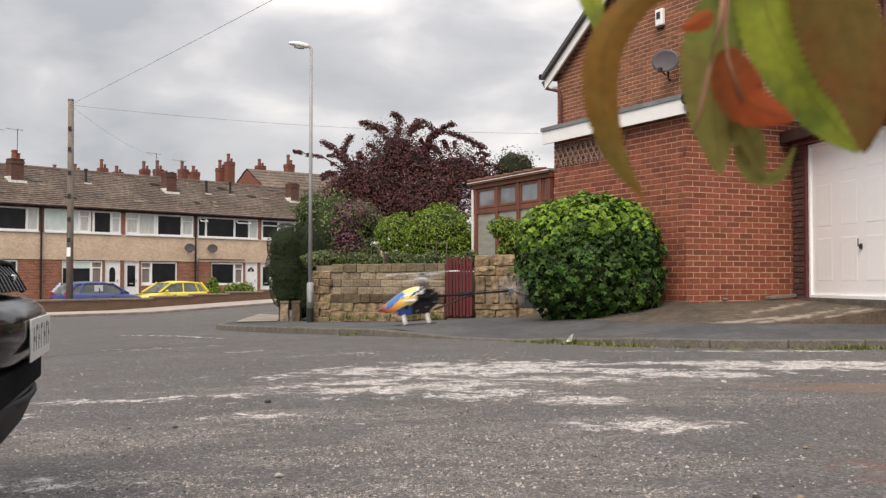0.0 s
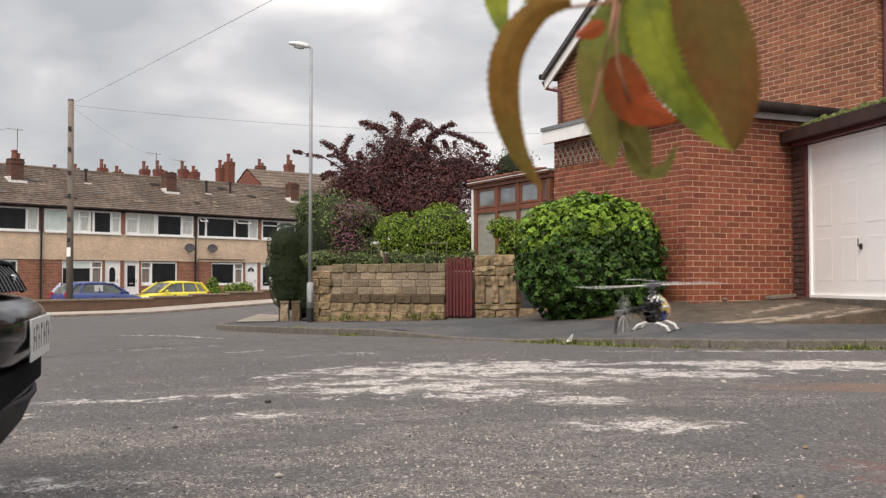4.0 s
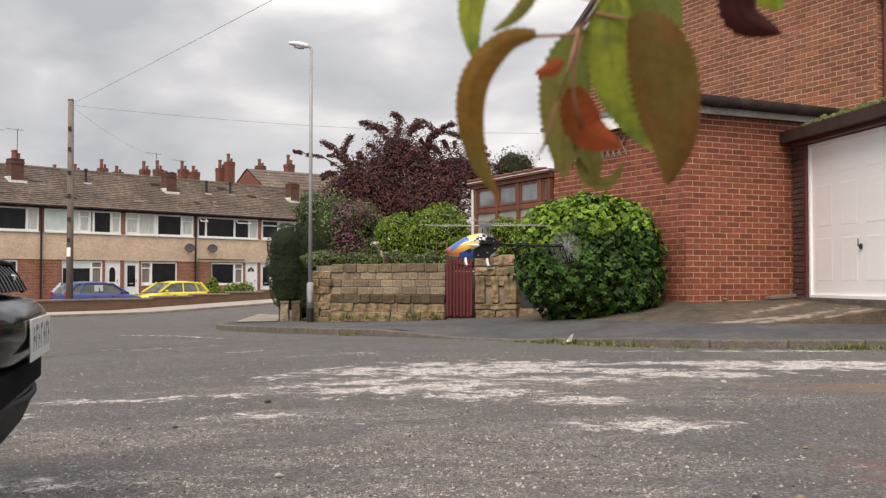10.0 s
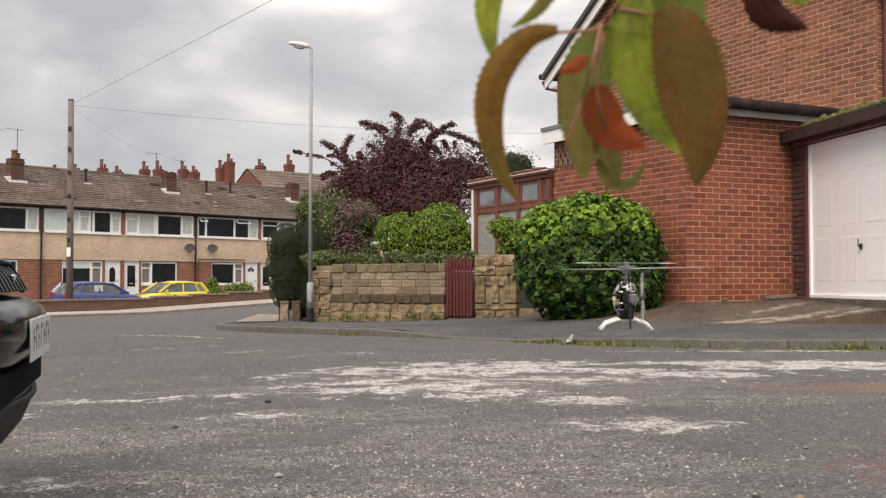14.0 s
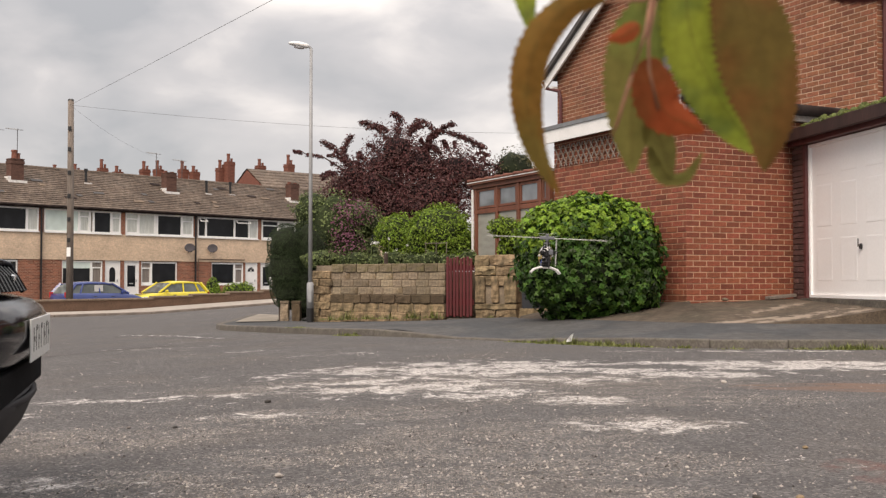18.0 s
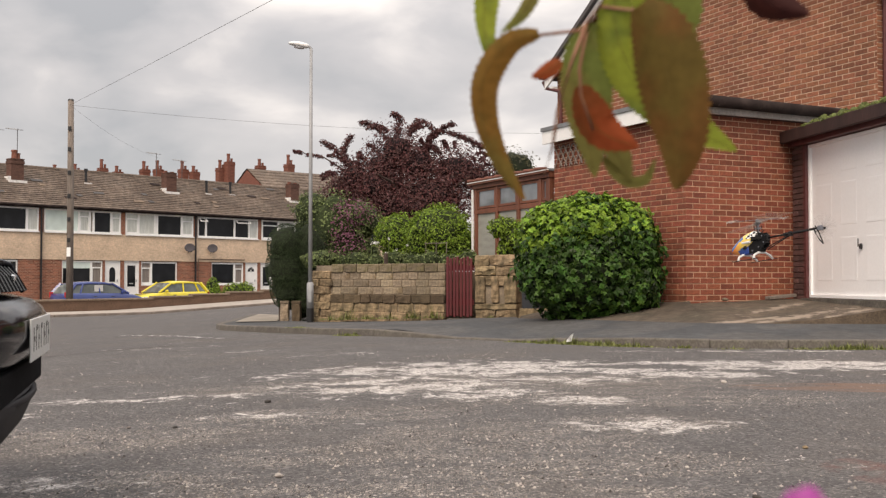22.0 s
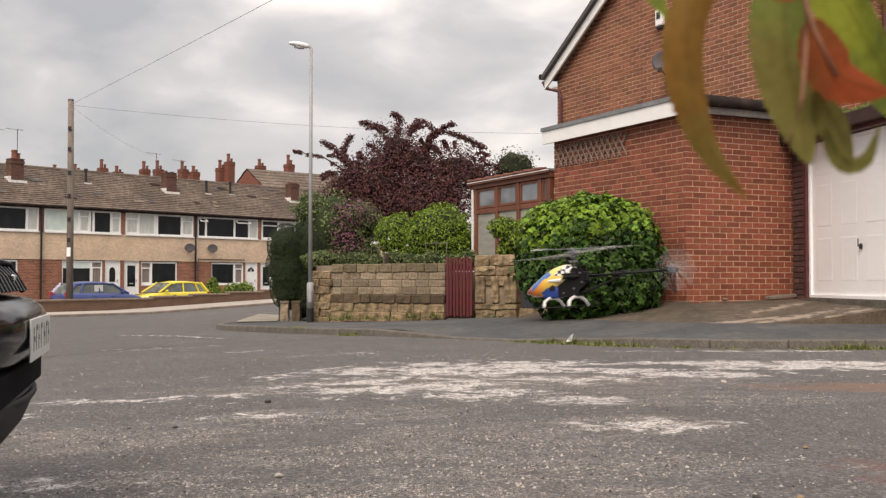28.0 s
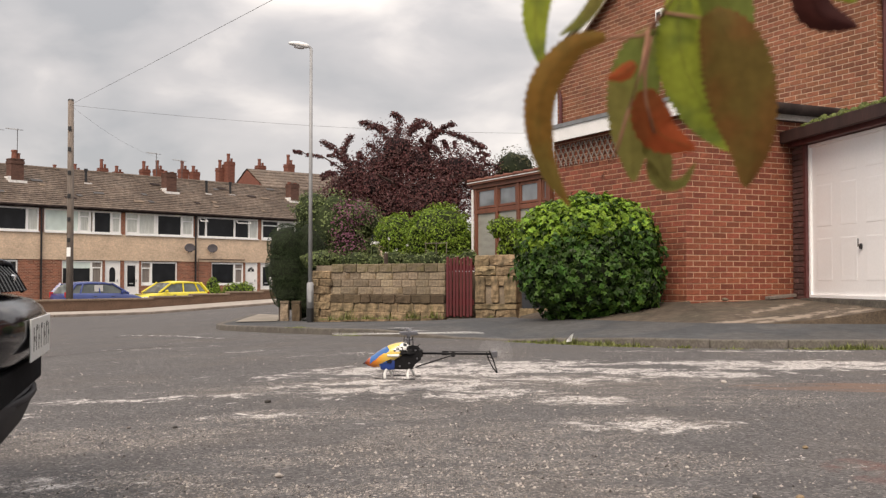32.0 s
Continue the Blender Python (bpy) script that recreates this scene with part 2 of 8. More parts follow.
def worn_tracks(mat):
    nt = mat.node_tree
    N, L = nt.nodes.new, nt.links.new
    co, noise_tex = N("ShaderNodeTexCoord"), N("ShaderNodeTexNoise")
    noise_tex.inputs["Scale"].default_value, noise_tex.inputs["Detail"].default_value, noise_tex.inputs["Roughness"].default_value = 5.0, 8, 0.7
    L(co.outputs["Object"], noise_tex.inputs["Vector"])
    total = noise_tex.outputs["Fac"]
    for x, y, a, b, turn in TRACKS:
        mp, ln, mr, ad = N("ShaderNodeMapping"), N("ShaderNodeVectorMath"), N("ShaderNodeMapRange"), N("ShaderNodeMath")
        mp.vector_type, ln.operation, ad.operation = "TEXTURE", "LENGTH", "ADD"
        mp.inputs["Location"].default_value, mp.inputs["Rotation"].default_value[2], mp.inputs["Scale"].default_value = (x, y, 0), radians(turn), (a, b, 1000)
        mr.inputs[1].default_value, mr.inputs[2].default_value, mr.inputs[3].default_value, mr.inputs[4].default_value = 0.0, 1.5, 0.28, 0.0
        L(co.outputs["Object"], mp.inputs[0]); L(mp.outputs[0], ln.inputs[0]); L(ln.outputs["Value"], mr.inputs[0])
        L(total, ad.inputs[0]); L(mr.outputs[0], ad.inputs[1])
        total = ad.outputs[0]
    cut, mx = N("ShaderNodeMapRange"), N("ShaderNodeMix")
    cut.inputs[1].default_value, cut.inputs[2].default_value = 0.62, 0.74
    mx.data_type = "RGBA"
    mx.inputs[7].default_value = (0.30, 0.245, 0.195, 1)
    bsdf = nt.nodes["Principled BSDF"]
    L(total, cut.inputs[0]); L(cut.outputs[0], mx.inputs[0]); L(bsdf.inputs["Base Color"].links[0].from_socket, mx.inputs[6])
    L(mx.outputs[2], bsdf.inputs["Base Color"])


worn_tracks(M["concrete"])

# ---- small mesh tools ----
def box(bm, x0, x1, y0, y1, z0, z1, m=None):
    vs = [bm.verts.new(Vector(p) if m is None else m @ Vector(p)) for p in
          ((x0, y0, z0), (x1, y0, z0), (x1, y1, z0), (x0, y1, z0), (x0, y0, z1), (x1, y0, z1), (x1, y1, z1), (x0, y1, z1))]
    for f in ((0, 3, 2, 1), (4, 5, 6, 7), (0, 1, 5, 4), (1, 2, 6, 5), (2, 3, 7, 6), (3, 0, 4, 7)):
        bm.faces.new([vs[i] for i in f])
    return bm


def bevel(bm, w, seg=1):
    bmesh.ops.bevel(bm, geom=bm.edges[:], offset=w, segments=seg, affect="EDGES", profile=0.5)
    return bm


def boxes(*rows, w=0.0, seg=1):
    bm = bmesh.new()
    for r in rows:
        box(bm, *r)
    if w:
        bevel(bm, w, seg)
    return bm


def tube(bm, pts, r, n=8, caps=True):
    """A round bar along pts; r: one radius or one for each point."""
    pts = [Vector(p) for p in pts]
    rs = r if isinstance(r, (list, tuple)) else [r] * len(pts)
    rings = []
    for i, p in enumerate(pts):
        d = (pts[min(i + 1, len(pts) - 1)] - pts[max(i - 1, 0)]).normalized()
        a = d.cross(Vector((0, 0, 1)) if abs(d.z) < 0.9 else Vector((1, 0, 0))).normalized()
        b = d.cross(a)
        rings.append([bm.verts.new(p + rs[i] * (a * math.cos(2 * math.pi * k / n) + b * math.sin(2 * math.pi * k / n))) for k in range(n)])
    for q, s in zip(rings, rings[1:]):
        for k in range(n):
            bm.faces.new((q[k], q[(k + 1) % n], s[(k + 1) % n], s[k]))
    if caps:
        bm.faces.new(rings[0][::-1]); bm.faces.new(rings[-1])
    return bm


def tubes(*rows, n=8):
    bm = bmesh.new()
    for pts, r in rows:
        tube(bm, pts, r, n)
    return bm


def disc(bm, c, axis, r, h, n=20):
    c, axis = Vector(c), Vector(axis).normalized()
    return tube(bm, (c - axis * h / 2, c + axis * h / 2), r, n)


def prism(outline, y0, y1):
    """An outline in x, z pushed along y."""
    bm = bmesh.new()
    a = [bm.verts.new((x, y0, z)) for x, z in outline]
    b = [bm.verts.new((x, y1, z)) for x, z in outline]
    bm.faces.new(a); bm.faces.new(b[::-1])
    for i in range(len(a)):
        j = (i + 1) % len(a)
        bm.faces.new((a[j], a[i], b[i], b[j]))
    bmesh.ops.recalc_face_normals(bm, faces=bm.faces[:])
    return bm


def loft(sections, close=True):
    """A skin through rings of points that have the same count."""
    bm = bmesh.new()
    rings = [[bm.verts.new(p) for p in s] for s in sections]
    n = len(rings[0])
    for q, s in zip(rings, rings[1:]):
        for k in range(n if close else n - 1):
            bm.faces.new((q[k], q[(k + 1) % n], s[(k + 1) % n], s[k]))
    if close:
        bm.faces.new(rings[0][::-1]); bm.faces.new(rings[-1])
    bmesh.ops.recalc_face_normals(bm, faces=bm.faces[:])
    return bm


def mesh_of(name, bm, mat, smooth=False):
    me = bpy.data.meshes.new(name)
    bm.to_mesh(me)
    bm.free()
    me.materials.append(mat)
    if smooth:
        me.shade_smooth()
    return me


def part(name, bm, mat, parent, label="", smooth=False, m=None):
    me = bm if isinstance(bm, bpy.types.Mesh) else mesh_of(name, bm, mat, smooth)
    ob = new(name, me)
    ob.parent = parent
    if m is not None:
        ob.matrix_basis = m
    if label:
        ob["label"] = label
    return ob


def thing(name, m, label, category, group="", kind=""):
    ob = new(name)
    ob.matrix_basis = m
    return tagged(ob, label, category, group, kind)


def single(name, bm, mat, m, label, category, group="", kind="", smooth=False):
    ob = part(name, bm, mat, None, "", smooth, m)
    return tagged(ob, label, category, group, kind)


def lerp(a, b, t):
    return a + (b - a) * t


def road_z(x, y=0.0):
    """The road falls gently towards the side street."""
    if x > -4.0:
        return 0.037 * (math.log1p(math.exp(-abs(3 * x))) / -3 + min(x, 0.0))
    return -0.148 + 0.062 * (max(x, -10.5) + 4.0)


def smooth_line(pts, step=0.25):
    """Points evenly along a soft curve through pts."""
    pts = [Vector(p) for p in pts]
    ext = [2 * pts[0] - pts[1]] + pts + [2 * pts[-1] - pts[-2]]
    out = []
    for i in range(1, len(ext) - 2):
        a, b, c, d = ext[i - 1:i + 3]
        n = max(2, int((c - b).length / step))
        for k in range(n):
            t = k / n
            out.append(0.5 * ((2 * b) + (c - a) * t + (2 * a - 5 * b + 4 * c - d) * t * t + (3 * b - a - 3 * c + d) * t ** 3))
    return out + [pts[-1]]


def cloud_mesh(name, verts, faces, mat):
    me = bpy.data.meshes.new(name)
    me.from_pydata(verts, [], faces)
    me.materials.append(mat)
    return me


def leaf_cloud(name, blobs, count, size, mat, seed, droop=0.5, inner=0.75, aspect=0.55, lumps=3.0, rough=0.22, lobed=False):
    """Many small folded leaves over the skin of rounded blobs (x, y, z, rx, ry, rz), thick at the skin and thinner inside."""
    rng = np.random.default_rng(seed)
    vol = np.array([b[3] * b[4] + b[4] * b[5] + b[3] * b[5] for b in blobs])
    pick = rng.choice(len(blobs), count, p=vol / vol.sum())
    B = np.array(blobs)[pick]
    d = rng.normal(size=(count, 3))
    d /= np.linalg.norm(d, axis=1)[:, None]
    k = np.array([noise.noise(Vector(v * lumps + c)) for v, c in zip(d, B[:, :3] * 3.7)])
    k2 = np.array([noise.noise(Vector(v * lumps * 2.7 + c)) for v, c in zip(d, B[:, :3] * 1.9)])
    r = (inner + (1 - inner) * rng.random(count) ** 0.5) * (1 + rough * k + rough * 0.6 * k2)
    P = B[:, :3] + d * B[:, 3:] * r[:, None]
    up = np.array((0, 0, 1.0))
    nrm = d + rng.normal(size=(count, 3)) * 0.45 + up * 0.35
    nrm /= np.linalg.norm(nrm, axis=1)[:, None]
    tip = rng.normal(size=(count, 3)) * 0.8 + d * 0.3 - up * droop
    tip -= nrm * (tip * nrm).sum(1)[:, None]
    tip /= np.linalg.norm(tip, axis=1)[:, None]
    side = np.cross(nrm, tip)
    s = (size * (0.65 + 0.7 * rng.random(count)))[:, None]
    w = s * aspect
    a = P - tip * s * 0.5
    b = P + tip * s * 0.5 - nrm * s * 0.12
    l = P - tip * s * 0.05 + side * w * 0.5 + nrm * s * 0.1
    q = P - tip * s * 0.05 - side * w * 0.5 + nrm * s * 0.1
    if lobed:
        l2 = P - tip * s * 0.12 + side * w * 0.72 + nrm * s * 0.05
        q2 = P - tip * s * 0.12 - side * w * 0.72 + nrm * s * 0.05
        l3 = P + tip * s * 0.12 + side * w * 0.26 + nrm * s * 0.08
        q3 = P + tip * s * 0.12 - side * w * 0.26 + nrm * s * 0.08
        a2 = a + nrm * s * 0.0
        V = np.stack([a2, l2, l3, b, q3, q2], 1).reshape(-1, 3)
        i = np.arange(count) * 6
        F = np.concatenate([np.stack([i, i + 1, i + 2], 1), np.stack([i, i + 2, i + 3], 1), np.stack([i, i + 3, i + 4], 1), np.stack([i, i + 4, i + 5], 1)])
        return cloud_mesh(name, V.tolist(), F.tolist(), mat)
    V = np.stack([a, l, b, q], 1).reshape(-1, 3)
    i = np.arange(count) * 4
    F = np.concatenate([np.stack([i, i + 1, i + 2], 1), np.stack([i, i + 2, i + 3], 1)])
    return cloud_mesh(name, V.tolist(), F.tolist(), mat)


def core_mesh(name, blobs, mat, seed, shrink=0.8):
    """A crown's inner mass; in shrubs and trees its dark colour is painted shade."""
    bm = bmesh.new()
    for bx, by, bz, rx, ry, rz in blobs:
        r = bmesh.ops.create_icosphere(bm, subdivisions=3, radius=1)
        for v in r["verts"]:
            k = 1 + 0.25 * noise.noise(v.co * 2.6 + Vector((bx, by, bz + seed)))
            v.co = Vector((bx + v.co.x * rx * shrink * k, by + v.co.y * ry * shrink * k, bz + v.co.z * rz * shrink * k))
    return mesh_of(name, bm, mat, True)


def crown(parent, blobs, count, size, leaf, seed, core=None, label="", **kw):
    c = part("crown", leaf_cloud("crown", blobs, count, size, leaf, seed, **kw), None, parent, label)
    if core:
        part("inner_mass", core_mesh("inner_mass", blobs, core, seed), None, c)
    return c

# ---- ground, pavements and drive ----
# the kerb line of the near pavement and its back edge, in plan
KERB = smooth_line([(-4.3, 23.5, 0), (-3.95, 19.2, 0), (-3.85, 17.7, 0), (-3.2, 16.5, 0), (-2.35, 15.3, 0), (-1.24, 13.95, 0), (-0.23, 12.8, 0),
                    (0.9, 11.75, 0), (1.9, 10.98, 0), (2.96, 10.62, 0), (4.5, 10.6, 0), (8.0, 10.6, 0), (16.0, 10.6, 0)], 0.3)


FAR_O, FAR_D = Vector((-12.8, 34.5, 0)), Vector((0.574, 0.819, 0)).normalized()


def ground_z(x, y):
    """The road's fall, with the forecourt of the terrace sunk behind its wall."""
    d = (Vector((x, y, 0)) - FAR_O).dot(Vector((-FAR_D.y, FAR_D.x, 0)))
    k = min(max((d - 2.5) / 1.5, 0.0), 1.0)
    return road_z(x) - 0.3 * k * k * (3 - 2 * k)


def road():
    """One sheet from the camera's feet to the horizon."""
    xs = sorted({*(x * 0.5 for x in range(-50, 41)), *(s * v for v in (30, 45, 70, 120, 250, 600, 1500, 4000) for s in (-1, 1))})
    ys = [y * 0.5 for y in range(-16, 90)] + [50, 60, 80, 120, 250, 600, 1500, 4000]
    ys = [-4000, -600, -100, -30, -12] + ys
    bm = bmesh.new()
    g = [[bm.verts.new((x, y, ground_z(x, y))) for x in xs] for y in ys]
    for i in range(len(ys) - 1):
        for j in range(len(xs) - 1):
            bm.faces.new((g[i][j], g[i][j + 1], g[i + 1][j + 1], g[i + 1][j]))
    mat = bpy.data.materials.new("worn_road_asphalt")
    mat.use_nodes = True
    nt = mat.node_tree
    N, L = nt.nodes.new, nt.links.new
    b = nt.nodes["Principled BSDF"]
    b.inputs["Roughness"].default_value = 0.9
    b.inputs["Specular IOR Level"].default_value = 0.35
    co = N("ShaderNodeTexCoord")

    def tex(scale, detail=5, rough=0.55, stretch=(1, 1, 1), distortion=0.0):
        mp = N("ShaderNodeMapping"); mp.inputs["Scale"].default_value = stretch
        L(co.outputs["Object"], mp.inputs[0])
        n = N("ShaderNodeTexNoise")
        n.inputs["Scale"].default_value, n.inputs["Detail"].default_value = scale, detail
        n.inputs["Roughness"].default_value, n.inputs["Distortion"].default_value = rough, distortion
        L(mp.outputs[0], n.inputs["Vector"])
        return n.outputs["Fac"]

    def rng(v, a, c, lo=0.0, hi=1.0):
        r = N("ShaderNodeMapRange")
        r.inputs[1].default_value, r.inputs[2].default_value, r.inputs[3].default_value, r.inputs[4].default_value = a, c, lo, hi
        L(v, r.inputs[0])
        return r.outputs[0]

    def op(kind, a, c):
        m = N("ShaderNodeMath"); m.operation = kind
        for i, v in enumerate((a, c)):
            if isinstance(v, (int, float)):
                m.inputs[i].default_value = v
            else:
                L(v, m.inputs[i])
        return m.outputs[0]

    def mixc(f, a, c):
        m = N("ShaderNodeMix"); m.data_type = "RGBA"
        L(f, m.inputs[0])
        for s, v in ((6, a), (7, c)):
            if isinstance(v, tuple):
                m.inputs[s].default_value = (*v, 1)
            else:
                L(v, m.inputs[s])
        return m.outputs[2]

    sep = N("ShaderNodeSeparateXYZ")
    L(co.outputs["Object"], sep.inputs[0])

    def spot(cx, cy, rx, ry):
        """1 in the middle of a worn place, falling to 0 at its rim."""
        u = op("DIVIDE", op("SUBTRACT", sep.outputs[0], cx), rx)
        v = op("DIVIDE", op("SUBTRACT", sep.outputs[1], cy), ry)
        d = op("ADD", op("MULTIPLY", u, u), op("MULTIPLY", v, v))
        return rng(d, 0.0, 1.0, 1.0, 0.0)

    base = mixc(rng(tex(0.35, 4), 0.3, 0.7), (0.091, 0.087, 0.089), (0.131, 0.1255, 0.125))
    base = mixc(rng(tex(3.0, 6, 0.7), 0.4, 0.7), base, (0.083, 0.078, 0.078))
    vor = N("ShaderNodeTexVoronoi"); vor.voronoi_dimensions = "2D"; vor.inputs["Scale"].default_value = 85
    L(co.outputs["Object"], vor.inputs["Vector"])
    cell = N("ShaderNodeSeparateColor")
    L(vor.outputs["Color"], cell.inputs[0])
    base = mixc(op("MULTIPLY", rng(cell.outputs[0], 0.55, 1.0), 0.62), base, (0.26, 0.245, 0.235))
    base = mixc(op("MULTIPLY", rng(cell.outputs[1], 0.6, 1.0), 0.7), base, (0.045, 0.042, 0.043))
    base = mixc(op("MULTIPLY", rng(tex(0.8, 5, 0.6), 0.5, 0.7), 0.35), base, (0.15, 0.125, 0.105))
    base = mixc(rng(tex(75, 2, 0.7), 0.58, 0.68), base, (0.04, 0.038, 0.038))
    worn = None
    for s in ROAD_WEAR:
        v = op("MULTIPLY", spot(*s[:4]), s[4])
        worn = v if worn is None else op("MAXIMUM", worn, v)
    for s in ROAD_HOLES:
        worn = op("SUBTRACT", worn, op("MULTIPLY", spot(*s), 0.16))
    grit = op("ADD", worn, tex(4.2, 14, 0.82, (0.85, 0.85, 1), 0.5))
    pale = rng(grit, 0.605, 0.642)
    pale = op("MULTIPLY", pale, rng(tex(32, 6, 0.85, (0.85, 1.15, 1)), 0.43, 0.55, 0.0, 1.0))
    base = mixc(pale, base, (0.73, 0.69, 0.66))
    # pale chippings bedded in the surface, thick where it has broken up
    bed = op("MULTIPLY", rng(tex(1.1, 4), 0.38, 0.62), 0.05)
    for s in ROAD_GRIT:
        bed = op("MAXIMUM", bed, op("MULTIPLY", op("MULTIPLY", rng(spot(*s), 0.0, 0.5), rng(tex(4.5, 8, 0.7, (0.8, 1.3, 1)), 0.40, 0.58)), 0.66))
    for size, tone in ((120, (0.34, 0.30, 0.26)), (62, (0.48, 0.44, 0.405))):
        chip = N("ShaderNodeTexVoronoi"); chip.voronoi_dimensions = "2D"; chip.inputs["Scale"].default_value = size
        L(co.outputs["Object"], chip.inputs["Vector"])
        cc = N("ShaderNodeSeparateColor")
        L(chip.outputs["Color"], cc.inputs[0])
        on = op("MULTIPLY", op("GREATER_THAN", op("ADD", bed if size > 100 else op("MULTIPLY", bed, 0.22), cc.outputs[0]), 1.0), op("LESS_THAN", chip.outputs["Distance"], op("ADD", op("MULTIPLY", cc.outputs[1], 0.25), 0.22)))
        base = mixc(op("MULTIPLY", on, 0.9), base, tone)
        off = op("MULTIPLY", op("LESS_THAN", cc.outputs[2], 0.05), op("LESS_THAN", chip.outputs["Distance"], 0.4))
        base = mixc(op("MULTIPLY", off, 0.8), base, (0.03, 0.028, 0.028))
    red = op("MULTIPLY", rng(tex(3, 5, 0.6, (0.4, 2, 1)), 0.4, 0.6), rng(spot(3.3, 6.85, 1.5, 0.4), 0.05, 0.3))
    base = mixc(op("MULTIPLY", red, 0.85), base, (0.20, 0.12, 0.085))
    rust = op("MULTIPLY", rng(tex(7, 6, 0.7), 0.45, 0.6), rng(spot(1.56, 3.85, 0.16, 0.3), 0.0, 0.5))
    base = mixc(op("MULTIPLY", rust, 0.6), base, (0.16, 0.07, 0.06))
    L(base, b.inputs["Base Color"])
    bp = N("ShaderNodeBump"); bp.inputs["Strength"].default_value, bp.inputs["Distance"].default_value = 0.55, 0.012
    L(op("ADD", tex(120, 3, 0.7), op("MULTIPLY", tex(30, 3), 0.7)), bp.inputs["Height"])
    L(bp.outputs[0], b.inputs["Normal"])
    single("road", bm, mat, pose(0, 0, 0), "worn grey asphalt road with pale scuffed patches", "road", kind="structure", smooth=True)


# worn pale places: centre x, y and half widths
ROAD_WEAR = [(0.5, 8.3, 2.5, 1.1, 0.16), (-0.25, 7.1, 1.25, 0.95, 0.165), (0.3, 6.45, 0.6, 0.45, 0.15), (3.0, 8.6, 2.4, 0.75, 0.175), (1.7, 7.8, 1.3, 0.5, 0.15), (0.95, 7.3, 0.7, 0.4, 0.14), (-2.1, 6.75, 1.1, 0.3, 0.13), (-2.45, 6.1, 0.5, 0.25, 0.10),
             (-0.95, 5.7, 0.6, 0.2, 0.12), (0.80, 6.12, 0.42, 0.32, 0.175), (1.0, 5.08, 0.6, 0.40, 0.145), (-1.45, 3.88, 0.5, 0.2, 0.125), (-3.4, 12.6, 1.3, 0.3, 0.07), (4.3, 8.0, 1.0, 0.5, 0.17), (-2.1, 11.3, 0.35, 0.2, 0.11), (-1.0, 10.3, 0.6, 0.3, 0.09), (3.2, 10.25, 2.2, 0.22, 0.10)]
# darker places where the pale layer has gone again
ROAD_HOLES = [(-0.62, 7.1, 0.22, 0.14), (-0.2, 7.35, 0.3, 0.16), (0.9, 7.75, 0.5, 0.16), (1.6, 8.4, 0.7, 0.2), (3.6, 8.0, 0.5, 0.14)]
# places thick with chippings
ROAD_GRIT = [(-0.7, 5.6, 1.0, 0.4), (0.25, 4.7, 0.8, 0.7), (0.95, 5.1, 0.55, 0.4), (0.4, 4.0, 0.9, 0.4), (-1.4, 3.8, 0.8, 0.35), (-1.9, 5.0, 1.2, 0.5), (-0.3, 3.4, 1.4, 0.35), (1.2, 6.2, 1.4, 0.5), (0.3, 7.2, 2.4, 0.7), (-0.4, 4.3, 0.8, 0.3)]


def loose_gravel():
    """Chippings scattered over the road, thickest where the surface has broken up."""
    rng = np.random.default_rng(77)
    n = 44000
    y = 2.6 + 8.2 * rng.random(n) ** 1.7
    x = (rng.random(n) - 0.5) * (0.95 * y + 0.6)
    keep = []
    for a, b, q in zip(x, y, rng.random(n)):
        d = 0.16 + 0.9 * noise.noise(Vector((a * 1.1, b * 1.1, 3.0))) + 0.7 * noise.noise(Vector((a * 4, b * 4, 8.0)))
        drift = max(1 - ((a - cx) / rx) ** 2 - ((b - cy) / ry) ** 2 for cx, cy, rx, ry in ROAD_GRIT)
        keep.append(q < 0.07 + 0.7 * max(0.0, d) + 0.75 * max(0.0, drift))
    x, y = x[keep], y[keep]
    n = len(x)
    s = 0.0016 + 0.008 * rng.random(n) ** 4
    tilt = rng.random(n) * 6.28
    base = np.array(((1, 0, 0), (-0.4, 0.9, 0), (-0.6, -0.8, 0), (0.1, 0.05, 0.95)))
    c, q = np.cos(tilt), np.sin(tilt)
    V = np.empty((n, 4, 3))
    V[:, :, 0] = x[:, None] + s[:, None] * (base[None, :, 0] * c[:, None] - base[None, :, 1] * q[:, None])
    V[:, :, 1] = y[:, None] + s[:, None] * (base[None, :, 0] * q[:, None] + base[None, :, 1] * c[:, None])
    V[:, :, 2] = np.array([road_z(v) for v in x])[:, None] + s[:, None] * base[None, :, 2] - 0.0005
    i = np.arange(n) * 4
    F = np.concatenate([np.stack([i, i + 1, i + 3], 1), np.stack([i + 1, i + 2, i + 3], 1), np.stack([i + 2, i, i + 3], 1)])
    ob = part("gravel", cloud_mesh("gravel", V.reshape(-1, 3).tolist(), F.tolist(), M["chipping"]), None, None)
    tagged(ob, "loose pale and dark chippings scattered on the road", "gravel", kind="stuff")
    # a few larger stones and clods
    for px, py, r, k in ((1.0, 3.35, 0.016, 0), (1.06, 3.3, 0.013, 0), (1.14, 3.36, 0.014, 1), (1.5, 4.35, 0.013, 1), (-1.05, 6.3, 0.02, 0), (-0.6, 3.85, 0.016, 2), (-1.35, 5.3, 0.012, 2), (-1.6, 5.35, 0.012, 2), (0.62, 3.0, 0.012, 2), (1.9, 7.1, 0.02, 2)):
        bm = bmesh.new()
        bmesh.ops.create_icosphere(bm, subdivisions=2, radius=r)
        for v in bm.verts:
            v.co *= 1 + 0.35 * noise.noise(v.co * 60 + Vector((px * 9, py * 9, 0)))
            v.co.z *= 0.6
        single("stone", bm, M[("clod", "stone", "chipping")[k]], pose(px, py, road_z(px) + r * 0.4), "small loose stone lying on the road", "stone", "loose stones")


